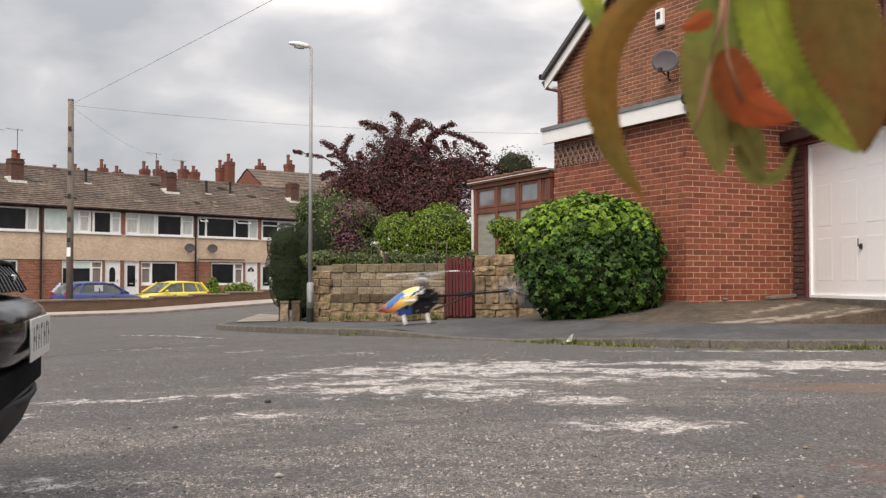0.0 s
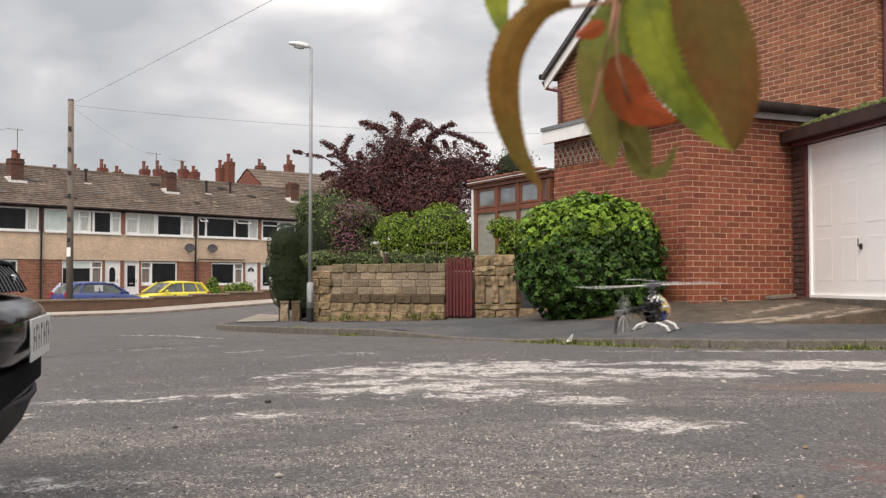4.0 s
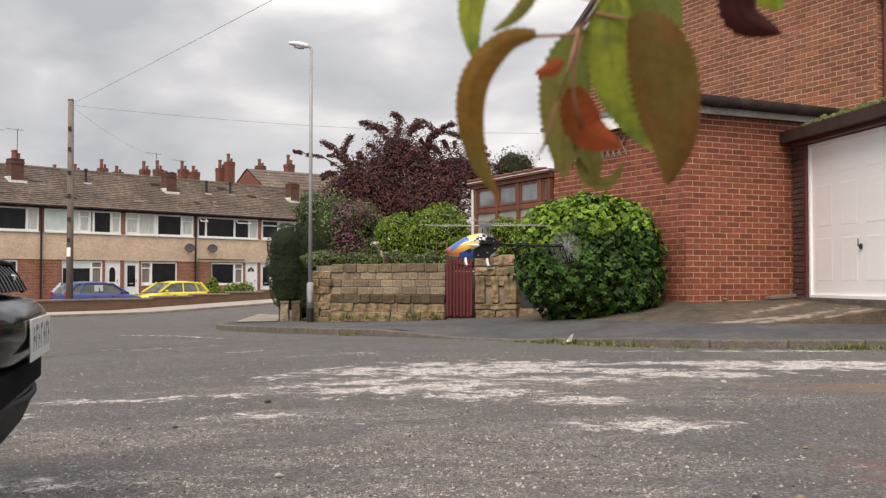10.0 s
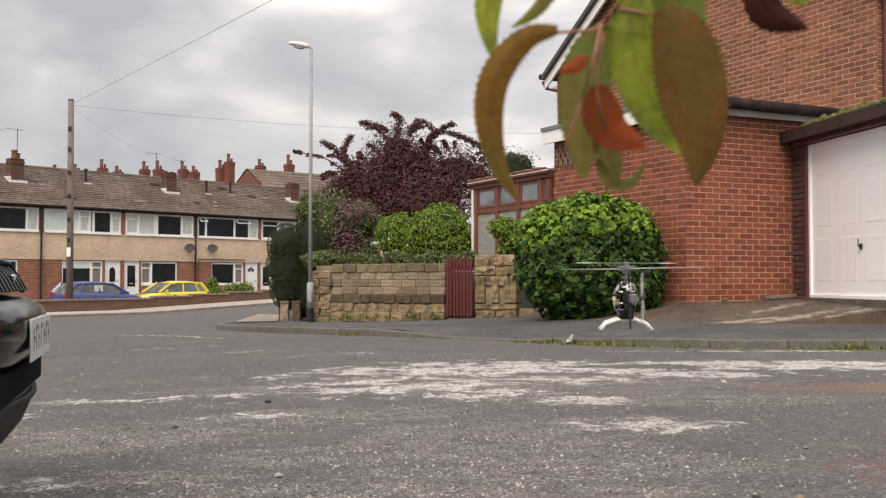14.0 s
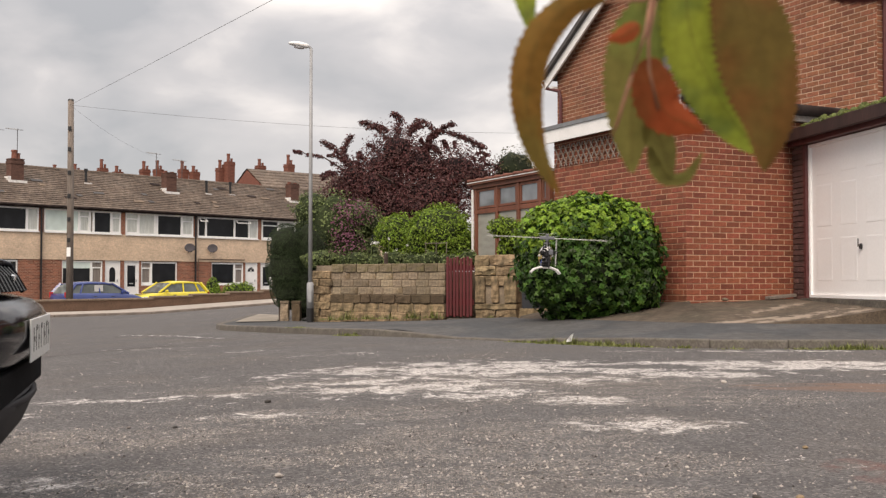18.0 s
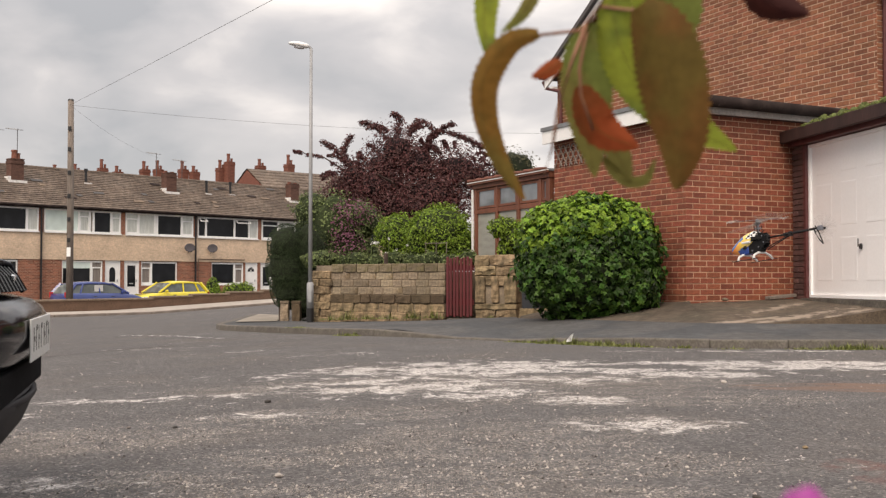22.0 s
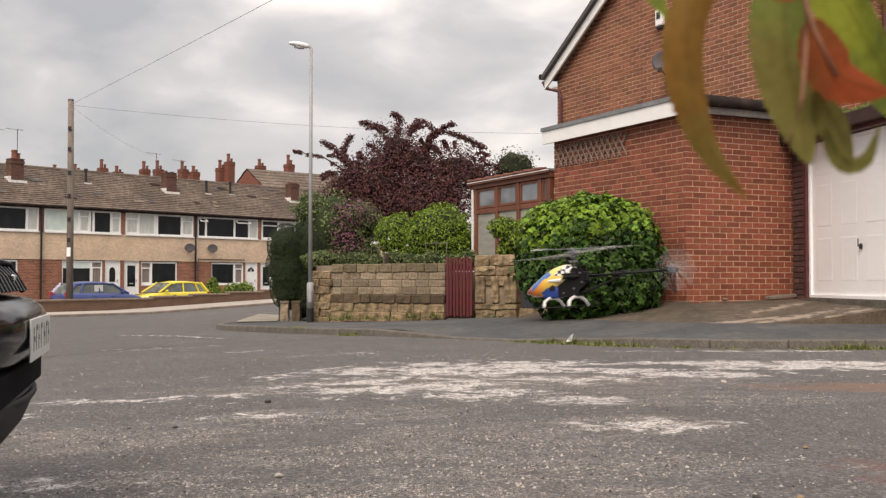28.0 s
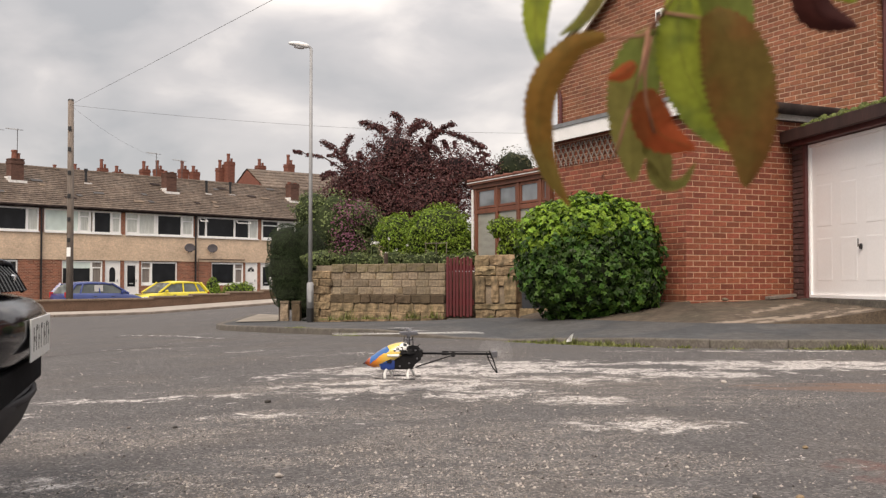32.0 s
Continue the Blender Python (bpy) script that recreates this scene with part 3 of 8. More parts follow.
M["slab"] = material("pale_concrete_slab", (0.27, 0.24, 0.20), 0.95, grain=((2, 0.2), (30, 0.2)), bump=0.3, bump_scale=60)
M["chipping"] = material("road_chipping", (0.25, 0.225, 0.205), 0.9, grain=((300, 0.2),), spread=0.9)
M["clod"] = material("dark_clod", (0.05, 0.045, 0.04), 0.95, grain=((80, 0.3),))


def strip(name, near, far, mat, label, category, rows=6, wobble=0.006):
    """A sheet between two lines of the same count of points."""
    bm = bmesh.new()
    g = []
    for k in range(rows + 1):
        t = k / rows
        g.append([bm.verts.new((lerp(a[0], b[0], t), lerp(a[1], b[1], t), lerp(a[2], b[2], t) + (wobble * noise.noise(Vector((a[0] * 2, a[1] * 2, t * 5))) if 0 < k < rows else 0)))
                  for a, b in zip(near, far)])
    for a, b in zip(g, g[1:]):
        for i in range(len(a) - 1):
            bm.faces.new((a[i], a[i + 1], b[i + 1], b[i]))
    bmesh.ops.recalc_face_normals(bm, faces=bm.faces[:])
    if sum(f.normal.z for f in bm.faces) < 0:
        bmesh.ops.reverse_faces(bm, faces=bm.faces[:])
    return single(name, bm, mat, pose(0, 0, 0), label, category, kind="structure", smooth=True)


def resample(line, n):
    line = [Vector(p) for p in line]
    d = [0.0]
    for a, b in zip(line, line[1:]):
        d.append(d[-1] + (b - a).length)
    out = []
    for k in range(n):
        s = d[-1] * k / (n - 1)
        i = max(j for j in range(len(d)) if d[j] <= s + 1e-9)
        i = min(i, len(line) - 2)
        out.append(line[i].lerp(line[i + 1], (s - d[i]) / max(d[i + 1] - d[i], 1e-9)))
    return out


def dropped(p):
    """Kerb height over the road: lowered in front of the gate."""
    s = p.x
    if s < -0.55:
        return 0.09
    if s < -0.15:
        return lerp(0.09, 0.02, (s + 0.55) / 0.4)
    if s < 1.0:
        return 0.02
    if s < 1.6:
        return lerp(0.02, 0.088, (s - 1.0) / 0.6)
    return 0.088


def near_pavement():
    top = [Vector((p.x, p.y, road_z(p.x) + dropped(p))) for p in KERB]
    # inner edge of the kerb stones
    inner = []
    for i, p in enumerate(top):
        d = (top[min(i + 1, len(top) - 1)] - top[max(i - 1, 0)]); d.z = 0; d.normalize()
        inner.append(p + Vector((-d.y, d.x, 0)) * 0.125)
    back = [(-3.3, 23.5, -0.12), (-3.1, 20.5, -0.08), (-2.75, 18.9, -0.05), (-2.2, 18.1, -0.03), (-1.1, 17.55, 0.0), (0.04, 17.0, 0.04), (0.5, 16.85, 0.08),
            (1.14, 16.45, 0.11), (1.1, 14.8, 0.15), (1.9, 12.9, 0.2), (3.0, 12.0, 0.2), (4.6, 11.9, 0.2), (8.0, 11.9, 0.2), (16, 11.9, 0.2)]
    n = 80
    strip("pavement", [(v.x, v.y, v.z - 0.003) for v in resample(inner, n)], resample(back, n), M["pavement"], "grey asphalt pavement behind a low kerb", "pavement")
    slab = [(-3.62, 18.2, -0.036), (-3.8, 20.0, -0.044), (-4.05, 23.0, -0.056)], [(-2.95, 18.6, -0.036), (-3.2, 20.6, -0.055), (-3.5, 23.0, -0.08)]
    strip("pavement", resample(slab[1], 12), resample(slab[0], 12), M["slab"], "paler concrete paving at a side entrance", "pavement", wobble=0.001)
    kerb = tagged(new("kerb"), "weathered concrete kerb stones along the road edge", "kerb", kind="structure")
    kerb.matrix_basis = pose(0, 0, 0)
    stones = resample(top, 38)
    for a, b in zip(stones, stones[1:]):
        d = b - a
        L = d.length
        bm = boxes((0.003, L - 0.003, -0.0, 0.125, -0.16, 0.0), w=0.014, seg=2)
        ang = math.degrees(math.atan2(d.y, d.x))
        tilt = -math.degrees(math.asin(d.z / L))
        part("kerb_stone", bm, M["kerb"], kerb, m=pose(a.x, a.y, a.z + random.uniform(-0.004, 0.004), 0, tilt, ang))
    # concrete drive up to the garage, earth under the bush
    lo = [(3.0, 12.0, 0.196), (3.6, 11.95, 0.2), (4.2, 11.92, 0.24), (4.8, 11.9, 0.32), (5.4, 11.9, 0.42)]
    hi = [(3.16, 13.7, 0.40), (3.7, 14.0, 0.42), (4.3, 14.3, 0.43), (4.75, 14.42, 0.44), (4.98, 14.45, 0.446)]
    strip("driveway", resample(lo, 16), resample(hi, 16), M["concrete"], "stained sloping concrete driveway up to a garage", "driveway", rows=10, wobble=0.02)
    top = resample([(x, y - 0.002, z) for x, y, z in lo] + [(6.5, 11.9, 0.46)], 18)
    strip("drive_bank", [(v.x, v.y - 0.05, 0.17) for v in top], top, M["soil"], "earth bank along the edge of the driveway", "bank", rows=4, wobble=0.03)
    e0 = [(1.1, 15.3, 0.13), (1.5, 13.7, 0.17), (2.0, 12.9, 0.197), (3.02, 12.02, 0.197)]
    e1 = [(1.3, 16.6, 0.15), (1.8, 16.5, 0.3), (2.5, 15.0, 0.38), (3.2, 13.6, 0.42)]
    strip("garden_bed", resample(e0, 14), resample(e1, 14), M["concrete"], "weathered brown ground at the foot of a bush", "ground", rows=6, wobble=0.03)


def road_marks():
    """Remains of a painted give-way line, and a crack."""
    rng = random.Random(31)
    a, b = Vector((-5.4, 17.5, 0)), Vector((-2.96, 14.3, 0))
    d = (b - a).normalized()
    side = Vector((-d.y, d.x, 0))
    for k in range(7):
        bm = bmesh.new()
        for j in range(9):
            if rng.random() < 0.3 + 0.05 * abs(k - 4):
                continue
            c = a.lerp(b, (k + 0.09 * j) / 7) + side * rng.uniform(-0.03, 0.03)
            l, w = rng.uniform(0.015, 0.035), rng.uniform(0.02, 0.06)
            pts = [c + d * l * sx + side * w * sy for sx, sy in ((-1, -1), (1, -0.8), (1.1, 0.9), (-0.9, 1))]
            bm.faces.new([bm.verts.new((p.x, p.y, road_z(p.x) + 0.004)) for p in pts])
        if len(bm.faces):
            single("road_marking", bm, M["road_paint"], pose(0, 0, 0), "worn white paint remains of a road marking", "road marking", "road markings", "structure")
    bm = bmesh.new()
    pts = smooth_line([(-4.6, 11.7, 0), (-4.17, 12.15, 0), (-3.73, 12.7, 0), (-3.3, 12.9, 0)], 0.15)
    for p, q in zip(pts, pts[1:]):
        w = 0.035 * (1 + 0.5 * noise.noise(p * 5))
        bm.faces.new([bm.verts.new((v.x, v.y + s, road_z(v.x) + 0.003)) for v, s in ((p, -w), (q, -w), (q, w), (p, w))])
    single("road_crack", bm, M["clod"], pose(0, 0, 0), "dark sealed crack across the asphalt", "crack", kind="structure")


M["road_paint"] = material("worn_road_paint", (0.55, 0.54, 0.52), 0.8, grain=((20, 0.3), (90, 0.3)))


def far_side():
    """Far pavement, its kerb and the forecourt of the terrace."""
    d = FAR_D
    o = FAR_O
    side = Vector((-d.y, d.x, 0))
    ks, bs, fs, us = [], [], [], []
    for k in range(31):
        p = o + d * (-22 + 2 * k)
        z = road_z(p.x)
        ks.append(p + Vector((0, 0, z + 0.09)) + side * 0.15)
        q = p + side * 2.3
        bs.append(q + Vector((0, 0, road_z(p.x) + 0.1)))
    strip("far_pavement", ks, bs, M["concrete_pale"], "pale concrete pavement across the street", "pavement", rows=2)
    kerb = tagged(new("far_kerb"), "pale kerb stones across the street", "kerb", kind="structure")
    for a, b in zip(ks, ks[1:]):
        dd = b - a
        ang = math.degrees(math.atan2(dd.y, dd.x))
        part("kerb_stone", boxes((0.01, dd.length - 0.01, -0.15, 0.0, -0.2, 0.0), w=0.015), M["kerb_pale"], kerb, m=pose(a.x, a.y, a.z, 0, -math.degrees(math.asin(dd.z / dd.length)), ang))
    # low brick wall behind the pavement
    wall = tagged(new("garden_wall"), "low brown brick wall with stone coping along the forecourts", "wall", kind="structure")
    for k in range(2, 31):
        a = o + d * (-22 + 2 * k) + side * 2.35
        z = road_z(a.x + 1.8) + 0.05
        m = pose(a.x, a.y, z, 0, 0, math.degrees(math.atan2(d.y, d.x)))
        part("wall_panel", boxes((0, 2.0, 0, 0.22, -0.3, 0.42)), M["low_wall"], wall, m=m)
        part("coping_stone", boxes((-0.01, 0.985, -0.04, 0.26, 0.42, 0.49), (1.0, 1.99, -0.04, 0.26, 0.42, 0.49), w=0.012), M["low_coping"], wall, m=m)


M["concrete_pale"] = material("pale_paving", (0.36, 0.32, 0.28), 0.95, grain=((0.8, 0.15), (12, 0.2)), bump=0.3, bump_scale=40)
M["kerb_pale"] = material("pale_kerb", (0.24, 0.20, 0.17), 0.95, grain=((2, 0.2), (30, 0.2)), spread=0.1)
M["low_wall"] = material("brown_wall_brick", (0.15, 0.09, 0.06), 0.95, grain=((1.5, 0.2), (16, 0.35)), stretch=(1, 1, 3), bump=0.4, bump_scale=20)
M["low_coping"] = material("brown_coping", (0.20, 0.15, 0.11), 0.95, grain=((2, 0.25), (30, 0.2)), spread=0.12)
road()
loose_gravel()
near_pavement()
road_marks()
far_side()

# ---- the brick house with its extension and garage ----
HOUSE = pose(3.17, 13.6, 0, 0, 0, 26)


def brick_row(length, row, seed):
    """Brick places along a course of that length, in stretcher bond."""
    out, x = [], (-0.1125 if row % 2 else 0.0)
    while x < length - 0.03:
        a, b = max(x, 0.0), min(x + 0.213, length)
        if b - a > 0.03:
            out.append((a, b))
        x += 0.225
    return out


BRICK_MESH = {}


def brick_mesh(w, mat):
    key = (round(w, 3), mat.name)
    if key not in BRICK_MESH:
        bm = bmesh.new()
        h, d, e = 0.063, 0.006, 0.003
        o = [bm.verts.new(p) for p in ((0, 0, 0), (w, 0, 0), (w, 0, h), (0, 0, h))]
        f = [bm.verts.new(p) for p in ((e, -d, e), (w - e, -d, e), (w - e, -d, h - e), (e, -d, h - e))]
        bm.faces.new(f)
        for i in range(4):
            bm.faces.new((o[i], o[(i + 1) % 4], f[(i + 1) % 4], f[i]))
        BRICK_MESH[key] = mesh_of("brick", bm, mat)
    return BRICK_MESH[key]


def brick_field(parent, m, length, z0, rows, mat, inside=None, name="brickwork", single_to=0, seed=1):
    """Courses of bricks on a face: local x along the wall, -y outwards. The first single_to bricks are parts, the rest one mesh."""
    rng = random.Random(seed)
    V, F = [], []
    made = 0
    for r in range(rows):
        z = z0 + r * 0.075
        for a, b in brick_row(length, r, seed):
            if inside and not inside(a, b, z, z + 0.065):
                continue
            if made < single_to:
                w = round((b - a) / 0.01) * 0.01
                part("brick", brick_mesh(w, mat), None, parent, m=m @ pose(a, rng.uniform(-0.002, 0.002), z, 0, 0, rng.uniform(-0.4, 0.4)))
                made += 1
                continue
            d, e, h = 0.006 + rng.uniform(-0.002, 0.002), 0.003, 0.063
            i = len(V)
            V += [m @ Vector(p) for p in ((a, 0, z), (b, 0, z), (b, 0, z + h), (a, 0, z + h), (a + e, -d, z + e), (b - e, -d, z + e), (b - e, -d, z + h - e), (a + e, -d, z + h - e))]
            F += [(i + 4, i + 5, i + 6, i + 7)] + [(i + k, i + (k + 1) % 4, i + 4 + (k + 1) % 4, i + 4 + k) for k in range(4)]
    if V:
        ob = part(name, cloud_mesh(name, V, F, mat), None, parent)
        ob["kind"] = "stuff"


EAVE, APEX = 4.98, 7.5


def house():
    h = thing("house", HOUSE, "two-storey red brick house with gable end and white bargeboard", "house")
    # gable wall at x = 2.76 and front wall at y = -0.66
    y0, y1, ym = -0.66, 7.48, 3.41
    g = prism([(y0, -0.2), (y1, -0.2), (y1, EAVE), (ym, APEX), (y0, EAVE)], 0, 0.28)
    part("gable_wall", g, M["gable_mortar"], h, m=Matrix(((0, 1, 0, 2.76), (1, 0, 0, 0), (0, 0, 1, 0), (0, 0, 0, 1))))
    part("front_wall", boxes((3.04, 11, -0.66, -0.38, -0.2, EAVE)), M["gable_mortar"], h)
    part("back_wall", boxes((3.04, 11, 7.2, 7.48, -0.2, EAVE)), M["mortar"], h)
    part("far_wall", boxes((11, 11.28, -0.66, 7.48, -0.2, EAVE)), M["mortar"], h)
    slope = (APEX - EAVE) / (ym - y0)
    # bricks of the gable; local x runs from the far corner to the near one, so that -y faces out
    mg = Matrix(((0, 1, 0, 2.76), (-1, 0, 0, y1), (0, 0, 1, 0), (0, 0, 0, 1)))

    def in_gable(a, b, z0, z1):
        for s in (a, b):
            y = y1 - s
            if z1 > EAVE + slope * min(y - y0, y1 - y) + 0.02:
                return False
        return True

    brick_field(h, mg, y1 - y0, 2.56, 64, M["brick_old"], in_gable, "gable_brickwork", seed=3)
    brick_field(h, pose(2.76, y0, 0), 2.5, 2.0, 40, M["brick_old"], None, "front_brickwork", seed=4)
    for s, name in ((-1, "front"), (1, "back")):
        e = y0 if s < 0 else y1
        over = 0.22
        za, zb = EAVE - slope * over + 0.1, APEX + 0.1
        bm = bmesh.new()
        pts = [(2.5, e + s * over, za), (11.4, e + s * over, za), (11.4, ym, zb), (2.5, ym, zb)]
        a = [bm.verts.new(p) for p in pts]
        b = [bm.verts.new((x, y, z - 0.1)) for x, y, z in pts]
        bm.faces.new(a); bm.faces.new(b[::-1])
        for i in range(4):
            bm.faces.new((a[i], b[i], b[(i + 1) % 4], a[(i + 1) % 4]))
        bmesh.ops.recalc_face_normals(bm, faces=bm.faces[:])
        part("roof", bm, M["slate"], h, "dark tiled roof slope")
        # white bargeboard under the verge
        bm = bmesh.new()
        for x in (2.58, 2.62):
            for (y, z) in ((e + s * over, za - 0.30), (e + s * over, za - 0.1), (ym, zb - 0.1), (ym, zb - 0.30)):
                bm.verts.new((x, y, z))
        v = bm.verts[:]
        bm.faces.new(v[:4]); bm.faces.new(v[4:][::-1])
        for i in range(4):
            bm.faces.new((v[i], v[4 + i], v[4 + (i + 1) % 4], v[(i + 1) % 4]))
        bmesh.ops.recalc_face_normals(bm, faces=bm.faces[:])
        part("bargeboard", bm, M["white"], h, "white painted bargeboard")
        part("soffit", boxes((2.62, 2.76, min(e + s * over, e), max(e + s * over, e), za - 0.3, za - 0.26)), M["white"], h)
        part("gutter", tubes((((2.5, e + s * (over + 0.05), za - 0.03), (11.4, e + s * (over + 0.05), za - 0.03)), 0.06)), M["gutter"], h)
    part("downpipe", tubes((((2.58, 7.76, EAVE - 0.16), (2.62, 7.7, EAVE - 0.3), (2.69, 7.30, EAVE - 0.42), (2.70, 7.27, EAVE - 0.55), (2.70, 7.27, 3.0)), 0.035)), M["pipe"], h, "maroon downpipe")
    part("downpipe", tubes((((2.86, -0.72, 7), (2.86, -0.72, 2.3)), 0.04)), M["pipe"], h, "maroon downpipe at the corner")
    w = part("window", boxes((3.05, 4.6, -0.7, -0.6, 3.3, 4.6), w=0.01), M["white"], h, "white framed window")
    part("pane", boxes((3.15, 4.5, -0.71, -0.7, 3.4, 4.5)), M["glass"], w)
    # burglar alarm box
    a = thing("alarm_box", HOUSE @ pose(2.748, 4.01, 5.34), "white alarm box on a brick gable", "alarm box")
    part("cover", boxes((-0.08, 0, -0.1, 0.1, -0.15, 0.15), w=0.02, seg=2), M["white"], a)
    part("badge", boxes((-0.086, -0.079, -0.05, 0.05, -0.03, 0.09)), M["black"], a)
    part("strobe", boxes((-0.075, 0, -0.07, 0.07, -0.2, -0.152), w=0.015), M["black"], a)
    d = thing("satellite_dish", HOUSE @ pose(2.74, 3.75, 4.46, 0, 0, 35), "dark grey satellite dish on a brick gable", "satellite dish")
    dish(d, 0.245)


def dish(t, r):
    """An oval dish that faces -x, with its arm and bracket."""
    rings = []
    for k in range(6):
        q = r * k / 5
        rings.append([(-0.33 + 0.35 * (q * q) * -1 / r * 0.35, 1e-4 + q * math.cos(a), q * 0.8 * math.sin(a)) for a in [2 * math.pi * j / 22 for j in range(23)]])
    bm = loft(rings, close=False)
    bmesh.ops.remove_doubles(bm, verts=bm.verts[:], dist=1e-3)
    bmesh.ops.solidify(bm, geom=bm.faces[:], thickness=0.012)
    part("reflector", bm, M["dish"], t, smooth=True)
    part("arm", tubes((((-0.32, 0, -r), (-0.62, 0, -0.22)), 0.012)), M["black"], t)
    part("receiver", boxes((-0.68, -0.6, -0.035, 0.035, -0.25, -0.17), w=0.01), M["black"], t)
    part("bracket", tubes((((-0.3, 0, 0), (-0.12, 0.02, -0.1), (-0.12, 0.02, -0.28), (0.0, 0.02, -0.28)), 0.02)), M["black"], t)


M["dish"] = material("grey_dish", (0.085, 0.076, 0.084), 0.5, grain=((6, 0.15),))


def extension():
    X, Y, Z0, Z1 = 2.76, 3.21, 0.2, 2.90
    h = thing("house_extension", HOUSE, "single-storey red brick extension with flat felt roof and white fascia", "extension")
    part("side_wall", boxes((0, 0.2, 0, Y, Z0, Z1)), M["mortar"], h)
    part("front_wall", boxes((0.2, X - 0.01, 0, 0.2, Z0, Z1)), M["mortar"], h)
    part("end_wall", boxes((0.2, X - 0.01, Y - 0.2, Y, Z0, Z1)), M["mortar"], h)
    part("roof_deck", boxes((-0.16, X - 0.02, -0.16, Y + 0.16, Z1 + 0.14, Z1 + 0.2)), M["felt"], h, "grey felt roof edge")
    part("fascia", boxes((-0.14, -0.1, -0.14, Y + 0.14, Z1 - 0.06, Z1 + 0.138)), M["white"], h, "white fascia board")
    part("fascia", boxes((-0.098, X - 0.02, -0.14, -0.1, Z1 - 0.03, Z1 + 0.138)), M["grey_trim"], h, "weathered grey fascia board")
    part("soffit", boxes((-0.1, 0.0, -0.1, Y + 0.1, Z1 - 0.03, Z1 - 0.01)), M["frame_timber"], h)
    part("soffit", boxes((0.0, X - 0.02, -0.1, 0.0, Z1 - 0.03, Z1 - 0.01)), M["frame_timber"], h)
    part("gutter", tubes((((-0.2, -0.23, Z1 + 0.12), (X + 0.1, -0.23, Z1 + 0.10)), 0.078), n=12), M["gutter"], h, "brown weathered gutter", smooth=True)
    for k in range(4):
        part("gutter_bracket", boxes((0.3 + 0.7 * k, 0.325 + 0.7 * k, -0.29, -0.14, Z1 + 0.05, Z1 + 0.15)), M["gutter"], h)
    rows = int((Z1 - Z0) / 0.075)
    brick_field(h, pose(0, 0, 0), X - 0.03, Z0, rows, M["brick"], None, "front_brickwork", single_to=300, seed=1)
    ml = Matrix(((0, 1, 0, 0), (-1, 0, 0, Y), (0, 0, 1, 0), (0, 0, 0, 1)))
    brick_field(h, ml, Y, Z0, rows, M["brick"], None, "side_brickwork", seed=2)
    # a wooden trellis high on the side wall
    t = thing("trellis", HOUSE @ pose(-0.02, 2.2, 2.62), "weathered wooden trellis fixed high on a brick wall", "trellis")
    for k in range(13):
        for s in (-1, 1):
            y = -0.85 + k * 0.14
            part("lath", boxes((-0.02 if s > 0 else -0.03, -0.01 if s > 0 else -0.02, -0.01, 0.01, -0.2, 0.2)), M["pole_wood"], t, m=pose(0, y, 0, s * 35, 0, 0))


M["grey_trim"] = material("weathered_grey_trim", (0.42, 0.385, 0.36), 0.8, grain=((3, 0.25), (40, 0.2)))

M["pier_brick"] = material("dark_purple_brick", (0.10, 0.05, 0.045), 0.85, grain=((9, 0.2), (40, 0.2)), bump=0.3, bump_scale=90, spread=0.35)
M["pier_mortar"] = material("dark_pier_mortar", (0.16, 0.11, 0.09), 0.95, grain=((20, 0.2),))


